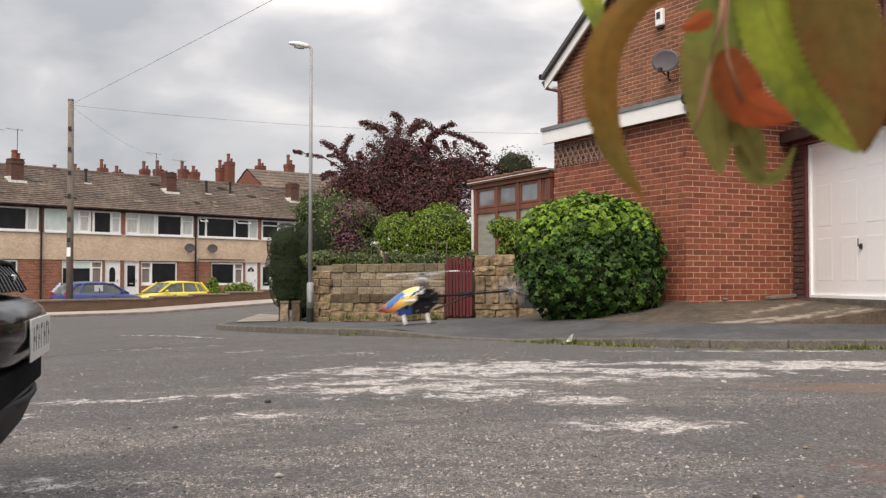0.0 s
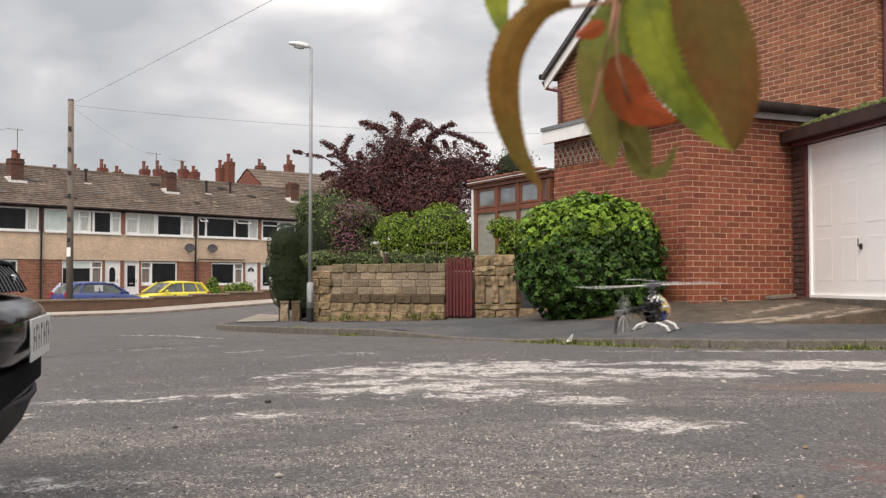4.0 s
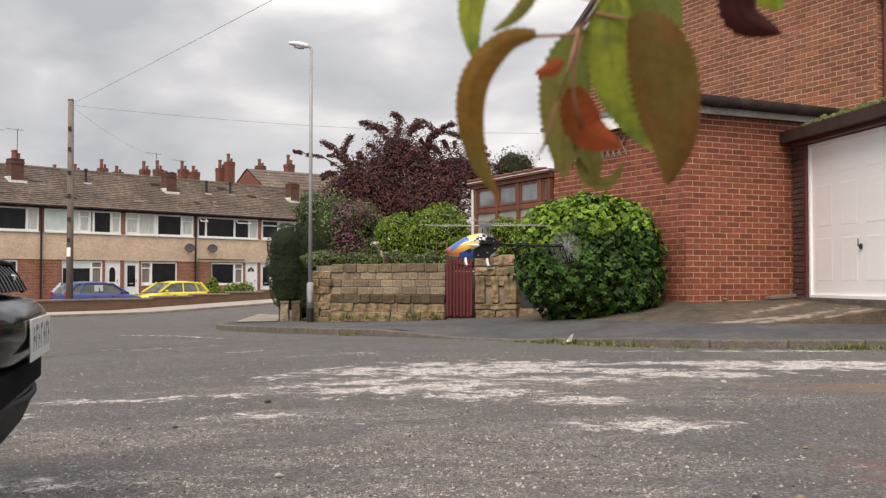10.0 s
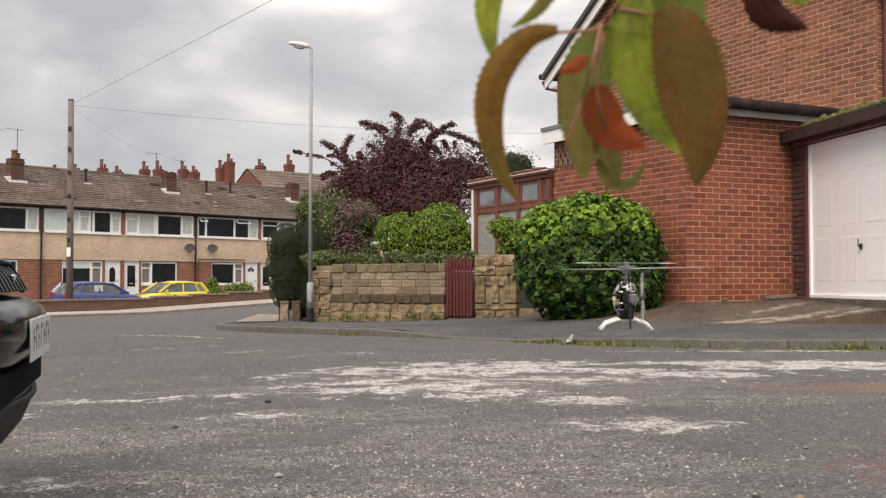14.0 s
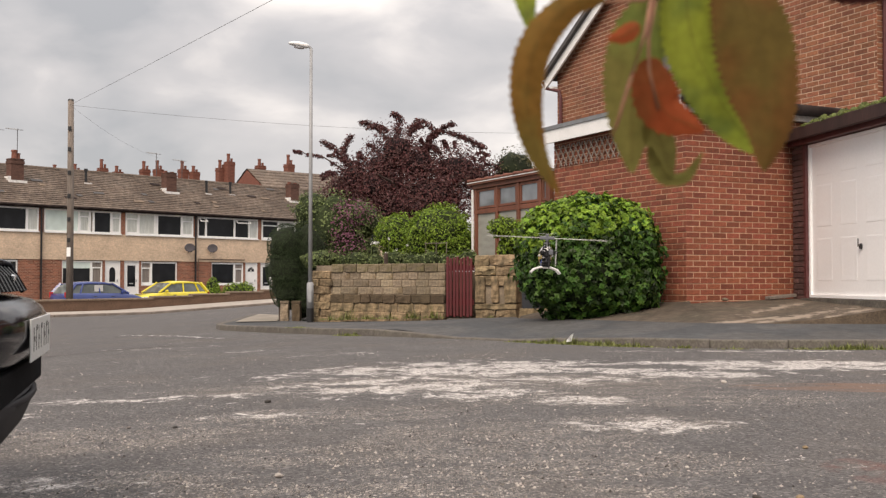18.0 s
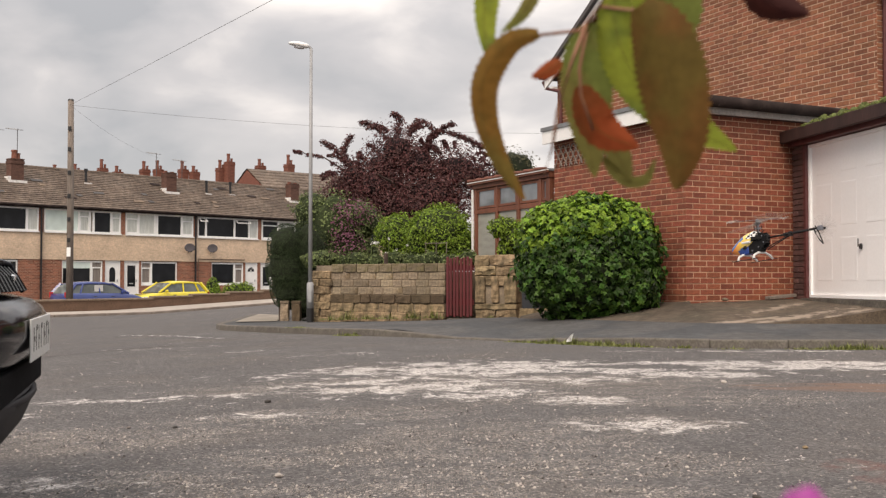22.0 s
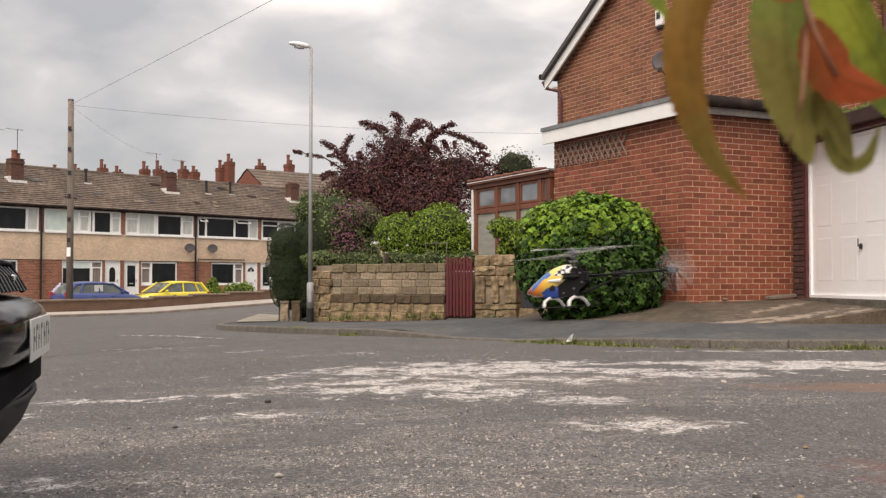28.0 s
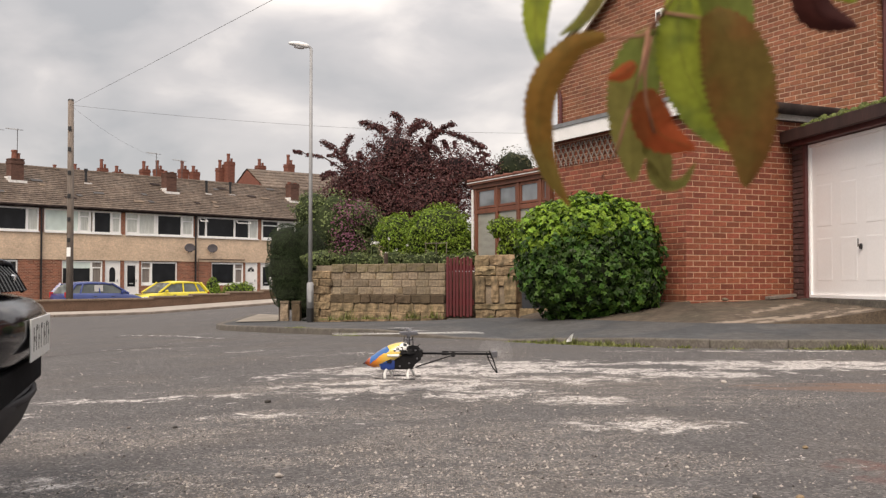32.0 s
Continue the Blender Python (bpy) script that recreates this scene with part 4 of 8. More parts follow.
def garage():
    """The door faces the drive: local x runs along the front towards the camera, local -y outwards."""
    g = thing("garage", pose(4.858, 14.23, 0.44, 0, 0, -81.3), "brick garage with white panelled up-and-over door and mossy flat roof", "garage")
    W, H = 2.5, 2.02
    part("post", boxes((0.165, 0.245, -0.035, 0.1, -0.1, H + 0.05), w=0.008), M["pipe"], g, "maroon timber door post")
    pier = part("pier", boxes((-0.12, 0.163, -0.005, 0.1, -0.1, H + 0.05)), M["pier_mortar"], g, "dark brick pier beside the door")
    for k in range(28):
        part("brick", boxes((-0.13, 0.161, -0.03, 0.05, -0.098 + 0.0765 * k, -0.034 + 0.0765 * k) if k % 2 else (-0.13, 0.01, -0.03, 0.05, -0.098 + 0.0765 * k, -0.034 + 0.0765 * k), w=0.003), M["pier_brick"], pier)
        if k % 2 == 0:
            part("brick", boxes((0.02, 0.161, -0.03, 0.05, -0.098 + 0.0765 * k, -0.034 + 0.0765 * k), w=0.003), M["pier_brick"], pier)
    part("post", boxes((W + 0.245, W + 0.36, -0.02, 0.1, -0.1, H + 0.05), w=0.008), M["frame_timber"], g, "dark red timber door post")
    part("lintel", boxes((-0.12, W + 0.36, -0.1, 0.1, H + 0.052, H + 0.15), w=0.006), M["pipe"], g, "maroon timber lintel")
    part("fascia", boxes((-0.2, W + 0.5, -0.22, -0.16, H + 0.1, H + 0.26), w=0.006), M["frame_timber"], g, "dark timber roof fascia")
    part("roof", boxes((-0.2, W + 0.5, -0.158, 5, H + 0.14, H + 0.24)), M["felt"], g)
    part("side_wall", boxes((-0.1, -0.022, 0.102, 5, -0.3, H + 0.13)), M["mortar"], g)
    part("side_wall", boxes((W + 0.38, W + 0.5, 0.0, 5, -0.3, H + 0.13)), M["mortar"], g)
    part("sill", boxes((0.25, W + 0.24, -0.12, 0.1, -0.2, 0.012)), M["kerb"], g)
    d = part("door", boxes((0.105, W + 0.095, 0.03, 0.06, 0.02, H + 0.04)), M["door_white"], g, "white panelled up-and-over door", m=pose(0.145, 0, 0))
    part("door_frame", boxes((0.105, 0.145, 0.0, 0.03, 0.02, H + 0.04), (W + 0.055, W + 0.095, 0, 0.03, 0.02, H + 0.04), (0.145, W + 0.055, 0, 0.03, H, H + 0.04), (0.145, W + 0.055, 0.0, 0.03, 0.02, 0.06)), M["door_white"], d)
    pw = (W - 0.13) / 4
    for i in range(4):
        for z0, z1, arch in ((0.24, 0.80, 0.0), (0.95, 1.50, 0.0), (1.63, 1.86, 0.075)):
            x0, w = 0.165 + i * pw + pw * 0.17, pw * 0.66
            o = [(x0, z0), (x0 + w, z0), (x0 + w, z1)] + ([(x0 + w - w * t, z1 + arch * math.sin(math.pi * t) ** 1.5) for t in (0.12, 0.25, 0.38, 0.5, 0.62, 0.75, 0.88)] if arch else []) + [(x0, z1)]
            cx, cz = sum(p[0] for p in o) / len(o), (z0 + z1) / 2
            bm = bmesh.new()
            rings = []
            # a shallow groove round a raised field
            for inset, y in ((0.0, 0.0298), (0.012, 0.0272), (0.03, 0.0272), (0.07, 0.0290)):
                rings.append([bm.verts.new((x + math.copysign(min(inset, abs(x - cx)), cx - x), y, z + math.copysign(inset, cz - z))) for x, z in o])
            for q, r in zip(rings, rings[1:]):
                for k in range(len(o)):
                    bm.faces.new((q[k], q[(k + 1) % len(o)], r[(k + 1) % len(o)], r[k]))
            bm.faces.new(rings[-1])
            bmesh.ops.recalc_face_normals(bm, faces=bm.faces[:])
            part("panel", bm, M["door_white"], d)
    hd = part("handle", boxes((W / 2 + 0.075, W / 2 + 0.125, 0.0, 0.03, 0.63, 0.70), w=0.01), M["black"], d, "black door handle")
    part("lever", tubes((((W / 2 + 0.1, -0.02, 0.66), (W / 2 + 0.1, -0.02, 0.76)), 0.007)), M["black"], hd)
    # moss and weeds along the roof edge
    blobs = [(lerp(0.45, 2.8, k / 15), -0.16 + 0.03 * (k % 3), 0.01, 0.13, 0.07, 0.035 + 0.03 * ((k * 7) % 3)) for k in range(16)]
    ms = thing("roof_moss", pose(4.858, 14.23, 0.44, 0, 0, -81.3) @ pose(0.1, 0, H + 0.25), "moss and weeds along a garage roof edge", "moss", kind="stuff")
    part("weeds", leaf_cloud("weeds", blobs, 1500, 0.05, M["grass"], 9, droop=-0.6, aspect=0.3), None, ms)
    part("moss", core_mesh("moss", blobs, M["moss"], 2, 0.95), None, ms)


house()
extension()
garage()

# ---- stone garden wall, gate, pillar ----
def rough_block(w, h, d, seed, bulge=0.012):
    """One weathered block: bevelled, its front face uneven. Front at y = 0, body towards +y."""
    bm = bmesh.new()
    box(bm, 0, w, 0, d, 0, h)
    bmesh.ops.bevel(bm, geom=bm.edges[:], offset=min(0.009, h * 0.12), segments=1, affect="EDGES")
    bmesh.ops.subdivide_edges(bm, edges=[e for e in bm.edges if e.calc_length() > 0.06], cuts=3, use_grid_fill=True)
    for v in bm.verts:
        s = Vector((seed * 3.1, seed * 1.7, seed))
        v.co += Vector((0.5, 1, 0.5)) * bulge * (noise.noise(v.co * 7 + s) + 0.6 * noise.noise(v.co * 19 + s))
    return bm


M["dark_top"] = material("mossy_coping_stone", (0.18, 0.145, 0.095), 0.95, grain=((4, 0.4), (30, 0.3)), bump=0.8, bump_scale=30, spread=0.2, second=(0.12, 0.10, 0.05), second_scale=5, second_at=(0.45, 0.6))


def stone_wall():
    wm = pose(-2.3, 18.08, -0.12, 0, 0, -24.8)
    w = tagged(new("garden_wall_stone"), "weathered stone and block garden wall beside a gate", "wall", kind="structure")
    w.matrix_basis = wm
    L = 2.56
    part("wall_core", boxes((0.1, L - 0.01, 0.05, 0.26, 0, 1.06), (0.44, L - 0.02, 0.015, 0.05, 0, 0.52)), M["wall_mortar"], w)
    rng = random.Random(5)
    n = 0
    # rough lower courses, then a proud dark ledge, then three neat courses of blocks and a coping
    for z0, hh, mat, proud in ((0.0, 0.11, "stone", -0.05), (0.11, 0.165, "stone", -0.02), (0.277, 0.15, "stone", -0.01), (0.43, 0.137, "dark_block", -0.03),
                               (0.57, 0.122, "block", 0.035), (0.694, 0.122, "block", 0.032), (0.818, 0.122, "block", 0.035), (0.943, 0.14, "dark_top", 0.02)):
        x = 0.42
        while x < L - 0.02:
            ww = min(rng.uniform(0.17, 0.36) * (1.5 if 0.1 < z0 < 0.3 else 1), L - x)
            if L - x - ww < 0.1:
                ww = L - x
            n += 1
            part("stone", rough_block(ww - (0.006 if mat == "block" else 0.01), hh - 0.0, 0.2, n, {"block": 0.004, "dark_top": 0.012}.get(mat, 0.017)), M[mat], w, m=pose(x, proud + rng.uniform(-0.008, 0.008), z0 + rng.uniform(-0.004, 0.004), 0, 0, rng.uniform(-0.8, 0.8)))
            x += ww
    # end pier by the lamp
    for k in range(7):
        for j in range(2):
            n += 1
            part("stone", rough_block(0.2 - 0.06 * ((k + j) % 2) + 0.03, 0.128, 0.3, n, 0.03), M["stone"], w, m=pose(0.03 + j * 0.2 - 0.02 * (k % 2), rng.uniform(-0.03, 0.0), 0.05 + 0.131 * k))
    # pillar on the other side of the gate
    p = tagged(new("gate_pillar"), "squat pillar of rough yellow sandstone with a carved face", "pillar", kind="structure")
    p.matrix_basis = pose(0.52, 16.83, 0.0, 0, 0, -24.8)
    part("pillar_core", boxes((0.03, 0.68, 0.04, 0.4, 0, 1.06)), M["wall_mortar"], p)
    for z0, hh, row in ((0.0, 0.17, (0.36, 0.34)), (0.175, 0.09, (0.7,)), (0.71, 0.16, (0.36, 0.34)), (0.87, 0.17, (0.24, 0.46))):
        x = 0.0
        for ww in row:
            n += 1
            part("stone", rough_block(ww - 0.008, hh - 0.004, 0.2, n, 0.04), M["stone"], p, m=pose(x, rng.uniform(-0.025, 0.01), z0 + 0.05))
            x += ww
    # a carved middle: uprights with two hollows between them
    for k, (x, ww, hh) in enumerate(((0.0, 0.17, 0.43), (0.285, 0.115, 0.43), (0.51, 0.19, 0.43))):
        part("stone", rough_block(ww, hh, 0.2, 770 + k, 0.025), M["stone"], p, m=pose(x, -0.02, 0.325))
    for k, x in enumerate((0.165, 0.395)):
        part("stone", rough_block(0.125, 0.15, 0.1, 780 + k, 0.02), M["stone"], p, m=pose(x, 0.0, 0.60))
    # low stone beyond the pillar and step at the gate
    part("stone", rough_block(0.3, 0.14, 0.25, 801, 0.02), M["stone"], p, m=pose(0.74, 0.0, 0.0))
    part("step", rough_block(0.5, 0.09, 0.3, 802, 0.01), M["kerb"], p, m=pose(-0.5, -0.02, -0.02))
    # gate of upright maroon boards
    g = thing("garden_gate", pose(0.045, 17.0, 0.09, 0, 0, -24.8), "closed maroon painted garden gate of upright boards", "gate")
    for k in range(8):
        part("board", boxes((0.0, 0.047, -0.008 * (k % 2), 0.02, 0.02 * (k % 2), 0.98 - 0.014 * ((k * 5) % 3)), w=0.01, seg=2), M["gate"], g, m=pose(0.004 + 0.0595 * k, 0, 0))
    for z in (0.2, 0.75):
        part("rail", boxes((0, 0.48, 0.022, 0.05, z, z + 0.09)), M["gate"], g)
    # stone gatepost at the hedge
    for k, (x, y) in enumerate(((-2.95, 18.95), (-2.72, 18.8))):
        gp = thing("gatepost", pose(x, y, -0.1), "short worn stone gatepost under a hedge", "gatepost", "gateposts")
        part("post", rough_block(0.15, 0.36, 0.18, 900 + k, 0.025), M["block" if k == 0 else "dark_block"], gp)
        part("cap", rough_block(0.16, 0.05, 0.19, 910 + k, 0.012), M["block" if k == 0 else "dark_block"], gp, m=pose(-0.005, -0.005, 0.362))


def conservatory():
    c = thing("conservatory", HOUSE @ pose(0.0, 3.36, 0), "lean-to porch with red-brown timber frame and glass panes", "conservatory")
    Y, H = 2.62, 2.33
    uprights = [0.0, 0.26, 0.98, 1.72, 2.5]
    for y in uprights:
        part("upright", boxes((0, 0.09, y, y + 0.085, 0.1, H), w=0.006), M["timber"], c)
    part("transom", boxes((0.012, 0.08, 0.0, Y - 0.04, 1.88, 1.96)), M["timber"], c)
    part("sill", boxes((-0.03, 0.11, 0.0, Y, 0.72, 0.8)), M["timber"], c)
    part("head", boxes((-0.02, 0.1, -0.02, Y, H + 0.002, H + 0.1)), M["timber"], c)
    part("roof", boxes((-0.05, 2.0, -0.04, Y + 0.06, H + 0.104, H + 0.14)), M["felt"], c)
    part("roof_trim", boxes((-0.075, -0.052, -0.06, Y + 0.08, H + 0.075, H + 0.105)), M["timber"], c, "red-brown roof trim")
    part("drip_strip", boxes((-0.085, -0.052, -0.06, Y + 0.08, H + 0.107, H + 0.122)), M["white"], c, "thin white drip strip")
    for k in range(8):
        part("roof_tile", tubes((((-0.07, 0.0 + 0.335 * k, H + 0.14), (-0.07, 0.33 + 0.335 * k, H + 0.15)), (0.022, 0.034)), n=8), M["pot"], c, "red clay roof tile")
    part("white_edge", boxes((-0.02, 0.0, Y - 0.02, Y + 0.03, 0.1, H)), M["white"], c)
    part("panel", boxes((0.01, 0.09, 0.0, Y - 0.04, 0.1, 0.72)), M["timber"], c)
    part("end_wall", boxes((0.1, 1.9, Y - 0.06, Y - 0.02, 0.1, H)), M["blind"], c, "pale glazed end")
    for a, b in zip(uprights, uprights[1:]):
        part("pane", boxes((0.04, 0.046, a + 0.085, b, 0.8, 1.88)), M["dull_pane"], c, "pane with a pale blind behind")
        f = part("top_light", boxes((0.015, 0.06, a + 0.1, a + 0.14, 1.97, H - 0.01), (0.015, 0.06, b - 0.055, b - 0.015, 1.97, H - 0.01), (0.015, 0.06, a + 0.14, b - 0.055, 1.97, 2.01), (0.015, 0.06, a + 0.14, b - 0.055, H - 0.05, H - 0.01)), M["timber"], c)
        part("pane", boxes((0.035, 0.041, a + 0.14, b - 0.055, 2.01, H - 0.05)), M["glass_pale"], f)


for leaf in ("leaf_bush_shaded", "leaf_fresh_lit", "leaf_light", "leaf_mid", "leaf_dark"):
    M[leaf].node_tree.nodes["Principled BSDF"].inputs["Specular IOR Level"].default_value = 0.28
M["dull_pane"] = material("dusty_pane_with_blind", (0.30, 0.30, 0.27), 0.35, grain=((3, 0.15), (40, 0.1)), stretch=(1, 1, 4))
M["glass_pale"] = material("pale_reflecting_glass", (0.16, 0.18, 0.2), 0.05, spec=0.9, grain=((2, 0.3),))


def street_lamp():
    t = thing("street_lamp", pose(-2.265, 17.85, -0.05), "grey steel street lamp with white lantern on a pavement", "street lamp")
    part("base_sleeve", tubes((((0, 0, 0), (0, 0, 0.26)), 0.062), n=14), M["black"], t, "black painted base")
    part("base_column", tubes((((0, 0, 0.26), (0, 0, 0.68), (0, 0, 0.7)), (0.06, 0.06, 0.045)), n=14), M["steel"], t, smooth=True)
    part("column", tubes((((0, 0, 0.7), (0, 0, 4.72)), (0.036, 0.026)), n=12), M["steel"], t, smooth=True)
    part("inspection_door", boxes((-0.03, 0.03, -0.066, -0.055, 0.36, 0.58), w=0.004), M["steel"], t)
    part("bracket", tubes((((0, 0, 4.7), (-0.02, 0, 4.74), (-0.12, -0.01, 4.77)), 0.024)), M["steel"], t)
    secs = []
    for x, w, h0, h1 in ((-0.04, 0.03, 4.725, 4.785), (-0.09, 0.065, 4.715, 4.81), (-0.2, 0.085, 4.735, 4.835), (-0.32, 0.075, 4.765, 4.84), (-0.385, 0.035, 4.79, 4.825)):
        secs.append([(x, w * math.cos(a), lerp(h0, h1, 0.5 + 0.5 * math.sin(a))) for a in [2 * math.pi * k / 12 for k in range(12)]])
    ln = part("lantern", loft(secs), M["white"], t, "pale lantern head", smooth=True)
    secs = [[(x, w * math.cos(a), z + 0.03 * math.sin(a)) for a in [2 * math.pi * k / 10 for k in range(10)]] for x, w, z in ((-0.12, 0.03, 4.735), (-0.2, 0.055, 4.735), (-0.29, 0.04, 4.76))]
    part("bowl", loft(secs), M["clear_lamp"], ln, smooth=True)


def wire(name, a, b, sag, r=0.0045):
    a, b = Vector(a), Vector(b)
    pts = [a.lerp(b, t / 16) - Vector((0, 0, sag * 4 * (t / 16) * (1 - t / 16))) for t in range(17)]
    single(name, tubes((pts, r), n=5), M["wire"], pose(0, 0, 0), "thin black overhead telephone wire", "wire", "telephone wires")


def utility_pole():
    t = thing("utility_pole", pose(-14.35, 40.2, -0.47), "weathered wooden telephone pole with small notice", "utility pole")
    part("pole", tubes((((0, 0, 0), (0, 0, 4.0), (-0.02, 0, 8.08)), (0.135, 0.125, 0.11)), n=12), M["pole_wood"], t, smooth=True)
    part("cap", tubes((((-0.02, 0, 8.08), (-0.02, 0, 8.13)), (0.12, 0.1)), n=12), M["black"], t)
    part("notice", boxes((-0.08, 0.07, -0.142, -0.13, 2.05, 2.4)), M["white"], t, "small pale notice")
    for k, z in enumerate((2.6, 3.4, 4.3, 5.2, 6.1, 6.9)):
        part("step_iron", boxes((-0.07, 0.05, -0.16, -0.12, z, z + 0.16), w=0.01), M["black"], t, "dark step iron")
    part("stay_plate", boxes((-0.16, 0.14, -0.19, -0.15, 0.0, 0.3)), M["frame_timber"], t)
    p = (-14.37, 40.1, 7.42)
    wire("overhead_wire", p, (0.477, 14.0, 5.96), 0.03, 0.005)
    wire("overhead_wire", p, (7.7, 45.0, 7.02), 0.35, 0.005)
    wire("overhead_wire", p, (-15.2, 56.0, 7.2), 0.25, 0.0035)


# ---- the terrace across the street ----
TERR = pose(-15.9, 55, -0.42, 0, 0, 49)
PITCH = 4.49


def window(parent, x0, x1, z0, z1, cuts, fills, top_lights=(), y=0.0, opened=()):
    """A white framed window: cuts are the mullions, fills the look behind each pane."""
    f = 0.08
    rows = [(x0, x1, y - 0.05, y + 0.05, z0, z0 + f), (x0, x1, y - 0.05, y + 0.05, z1 - f, z1)]
    xs = [x0] + [lerp(x0, x1, c) for c in cuts] + [x1]
    for x in xs:
        rows.append((max(x0, x - 0.056), min(x1, x + 0.056), y - 0.049, y + 0.049, z0 + f, z1 - f))
    w = part("window", boxes(*rows), M["white"], parent, "white framed window")
    part("window_sill", boxes((x0 - 0.03, x1 + 0.03, y - 0.1, y - 0.051, z0 - 0.05, z0 + 0.01)), M["white"], w)
    for i, (a, b) in enumerate(zip(xs, xs[1:])):
        a, b = a + 0.036, b - 0.036
        part("pane", boxes((a, b, y + 0.0, y + 0.008, z0 + f, z1 - f)), M[fills[i]], w)
        if i in top_lights:
            zt = lerp(z0, z1, 0.72)
            part("transom", boxes((a, b, y - 0.045, y + 0.045, zt - 0.03, zt + 0.03)), M["white"], w)
            part("casement", boxes((a, a + 0.05, y - 0.04, y + 0.04, z0 + f, zt - 0.03), (b - 0.05, b, y - 0.04, y + 0.04, z0 + f, zt - 0.03), (a + 0.05, b - 0.05, y - 0.04, y + 0.04, z0 + f, z0 + f + 0.05)), M["white"], w)
        if i in opened:
            zt = lerp(z0, z1, 0.72)
            m = pose(0, y - 0.05, z1 - f, -48, 0, 0)
            part("open_light", boxes((a, b, -0.03, 0, -0.32, -0.27), (a, b, -0.03, 0, -0.05, 0), (a, a + 0.05, -0.03, 0, -0.27, -0.05), (b - 0.05, b, -0.03, 0, -0.27, -0.05)), M["white"], w, "small window propped open", m=m)
    return w


def door(parent, x0, x1, kind, y=0.0):
    H = 2.03
    d = part("door", boxes((x0, x1, y - 0.03, y + 0.04, 0.1, H), w=0.01), M["white"], parent, "white panelled front door")
    part("door_frame", boxes((x0 - 0.06, x0 - 0.002, y - 0.06, y + 0.05, 0.08, H + 0.06), (x1 + 0.002, x1 + 0.06, y - 0.06, y + 0.05, 0.08, H + 0.06), (x0 - 0.002, x1 + 0.002, y - 0.06, y + 0.05, H + 0.002, H + 0.06)), M["white"], d)
    w = x1 - x0
    if kind == "arch":
        o = [(x0 + w * 0.28, 1.0), (x0 + w * 0.72, 1.0)] + [(x0 + w * 0.5 + w * 0.22 * math.cos(a), 1.55 + 0.2 * math.sin(a)) for a in (0, 0.6, 1.2, 1.57, 2, 2.6, 3.14)]
        part("door_light", prism(o, y - 0.04, y - 0.032), M["glass"], d)
    elif kind == "fan":
        o = [(x0 + w * 0.5 + w * 0.3 * math.cos(a), 1.58 + 0.25 * math.sin(a)) for a in (0, 0.5, 1.0, 1.57, 2.1, 2.6, 3.14)]
        part("door_light", prism(o, y - 0.04, y - 0.032), M["glass"], d)
        for k in (1.05, 2.09):
            part("glazing_bar", tubes((((x0 + w * 0.5, y - 0.043, 1.58), (x0 + w * 0.5 + w * 0.3 * math.cos(k), y - 0.043, 1.58 + 0.25 * math.sin(k))), 0.012), n=4), M["white"], d)
    else:
        part("door_light", boxes((x0 + w * 0.2, x1 - w * 0.2, y - 0.04, y - 0.032, 0.75, 1.85)), M["glass"], d)
    part("letter_box", boxes((x0 + w * 0.35, x1 - w * 0.35, y - 0.042, y - 0.031, 0.88, 0.94)), M["steel"], d)
    part("handle", boxes((x1 - 0.12, x1 - 0.08, y - 0.07, y - 0.031, 1.0, 1.12)), M["steel"], d)
    return d


def roof_slope(x0, x1, ya, za, yb, zb, rows, seed):
    """Lapped courses of roof tiles, each a little proud of the one above."""
    rng = random.Random(seed)
    bm = bmesh.new()
    n = 12
    line = []
    for r in range(rows):
        t = r / rows
        line.append([bm.verts.new((lerp(x0, x1, k / n), lerp(ya, yb, t), lerp(za, zb, t))) for k in range(n + 1)])
        line.append([bm.verts.new((lerp(x0, x1, k / n), lerp(ya, yb, t), lerp(za, zb, t) + 0.05 + rng.uniform(-0.012, 0.012))) for k in range(n + 1)])
    line.append([bm.verts.new((lerp(x0, x1, k / n), yb, zb)) for k in range(n + 1)])
    for a, b in zip(line, line[1:]):
        for k in range(n):
            bm.faces.new((a[k], a[k + 1], b[k + 1], b[k]))
    return bm


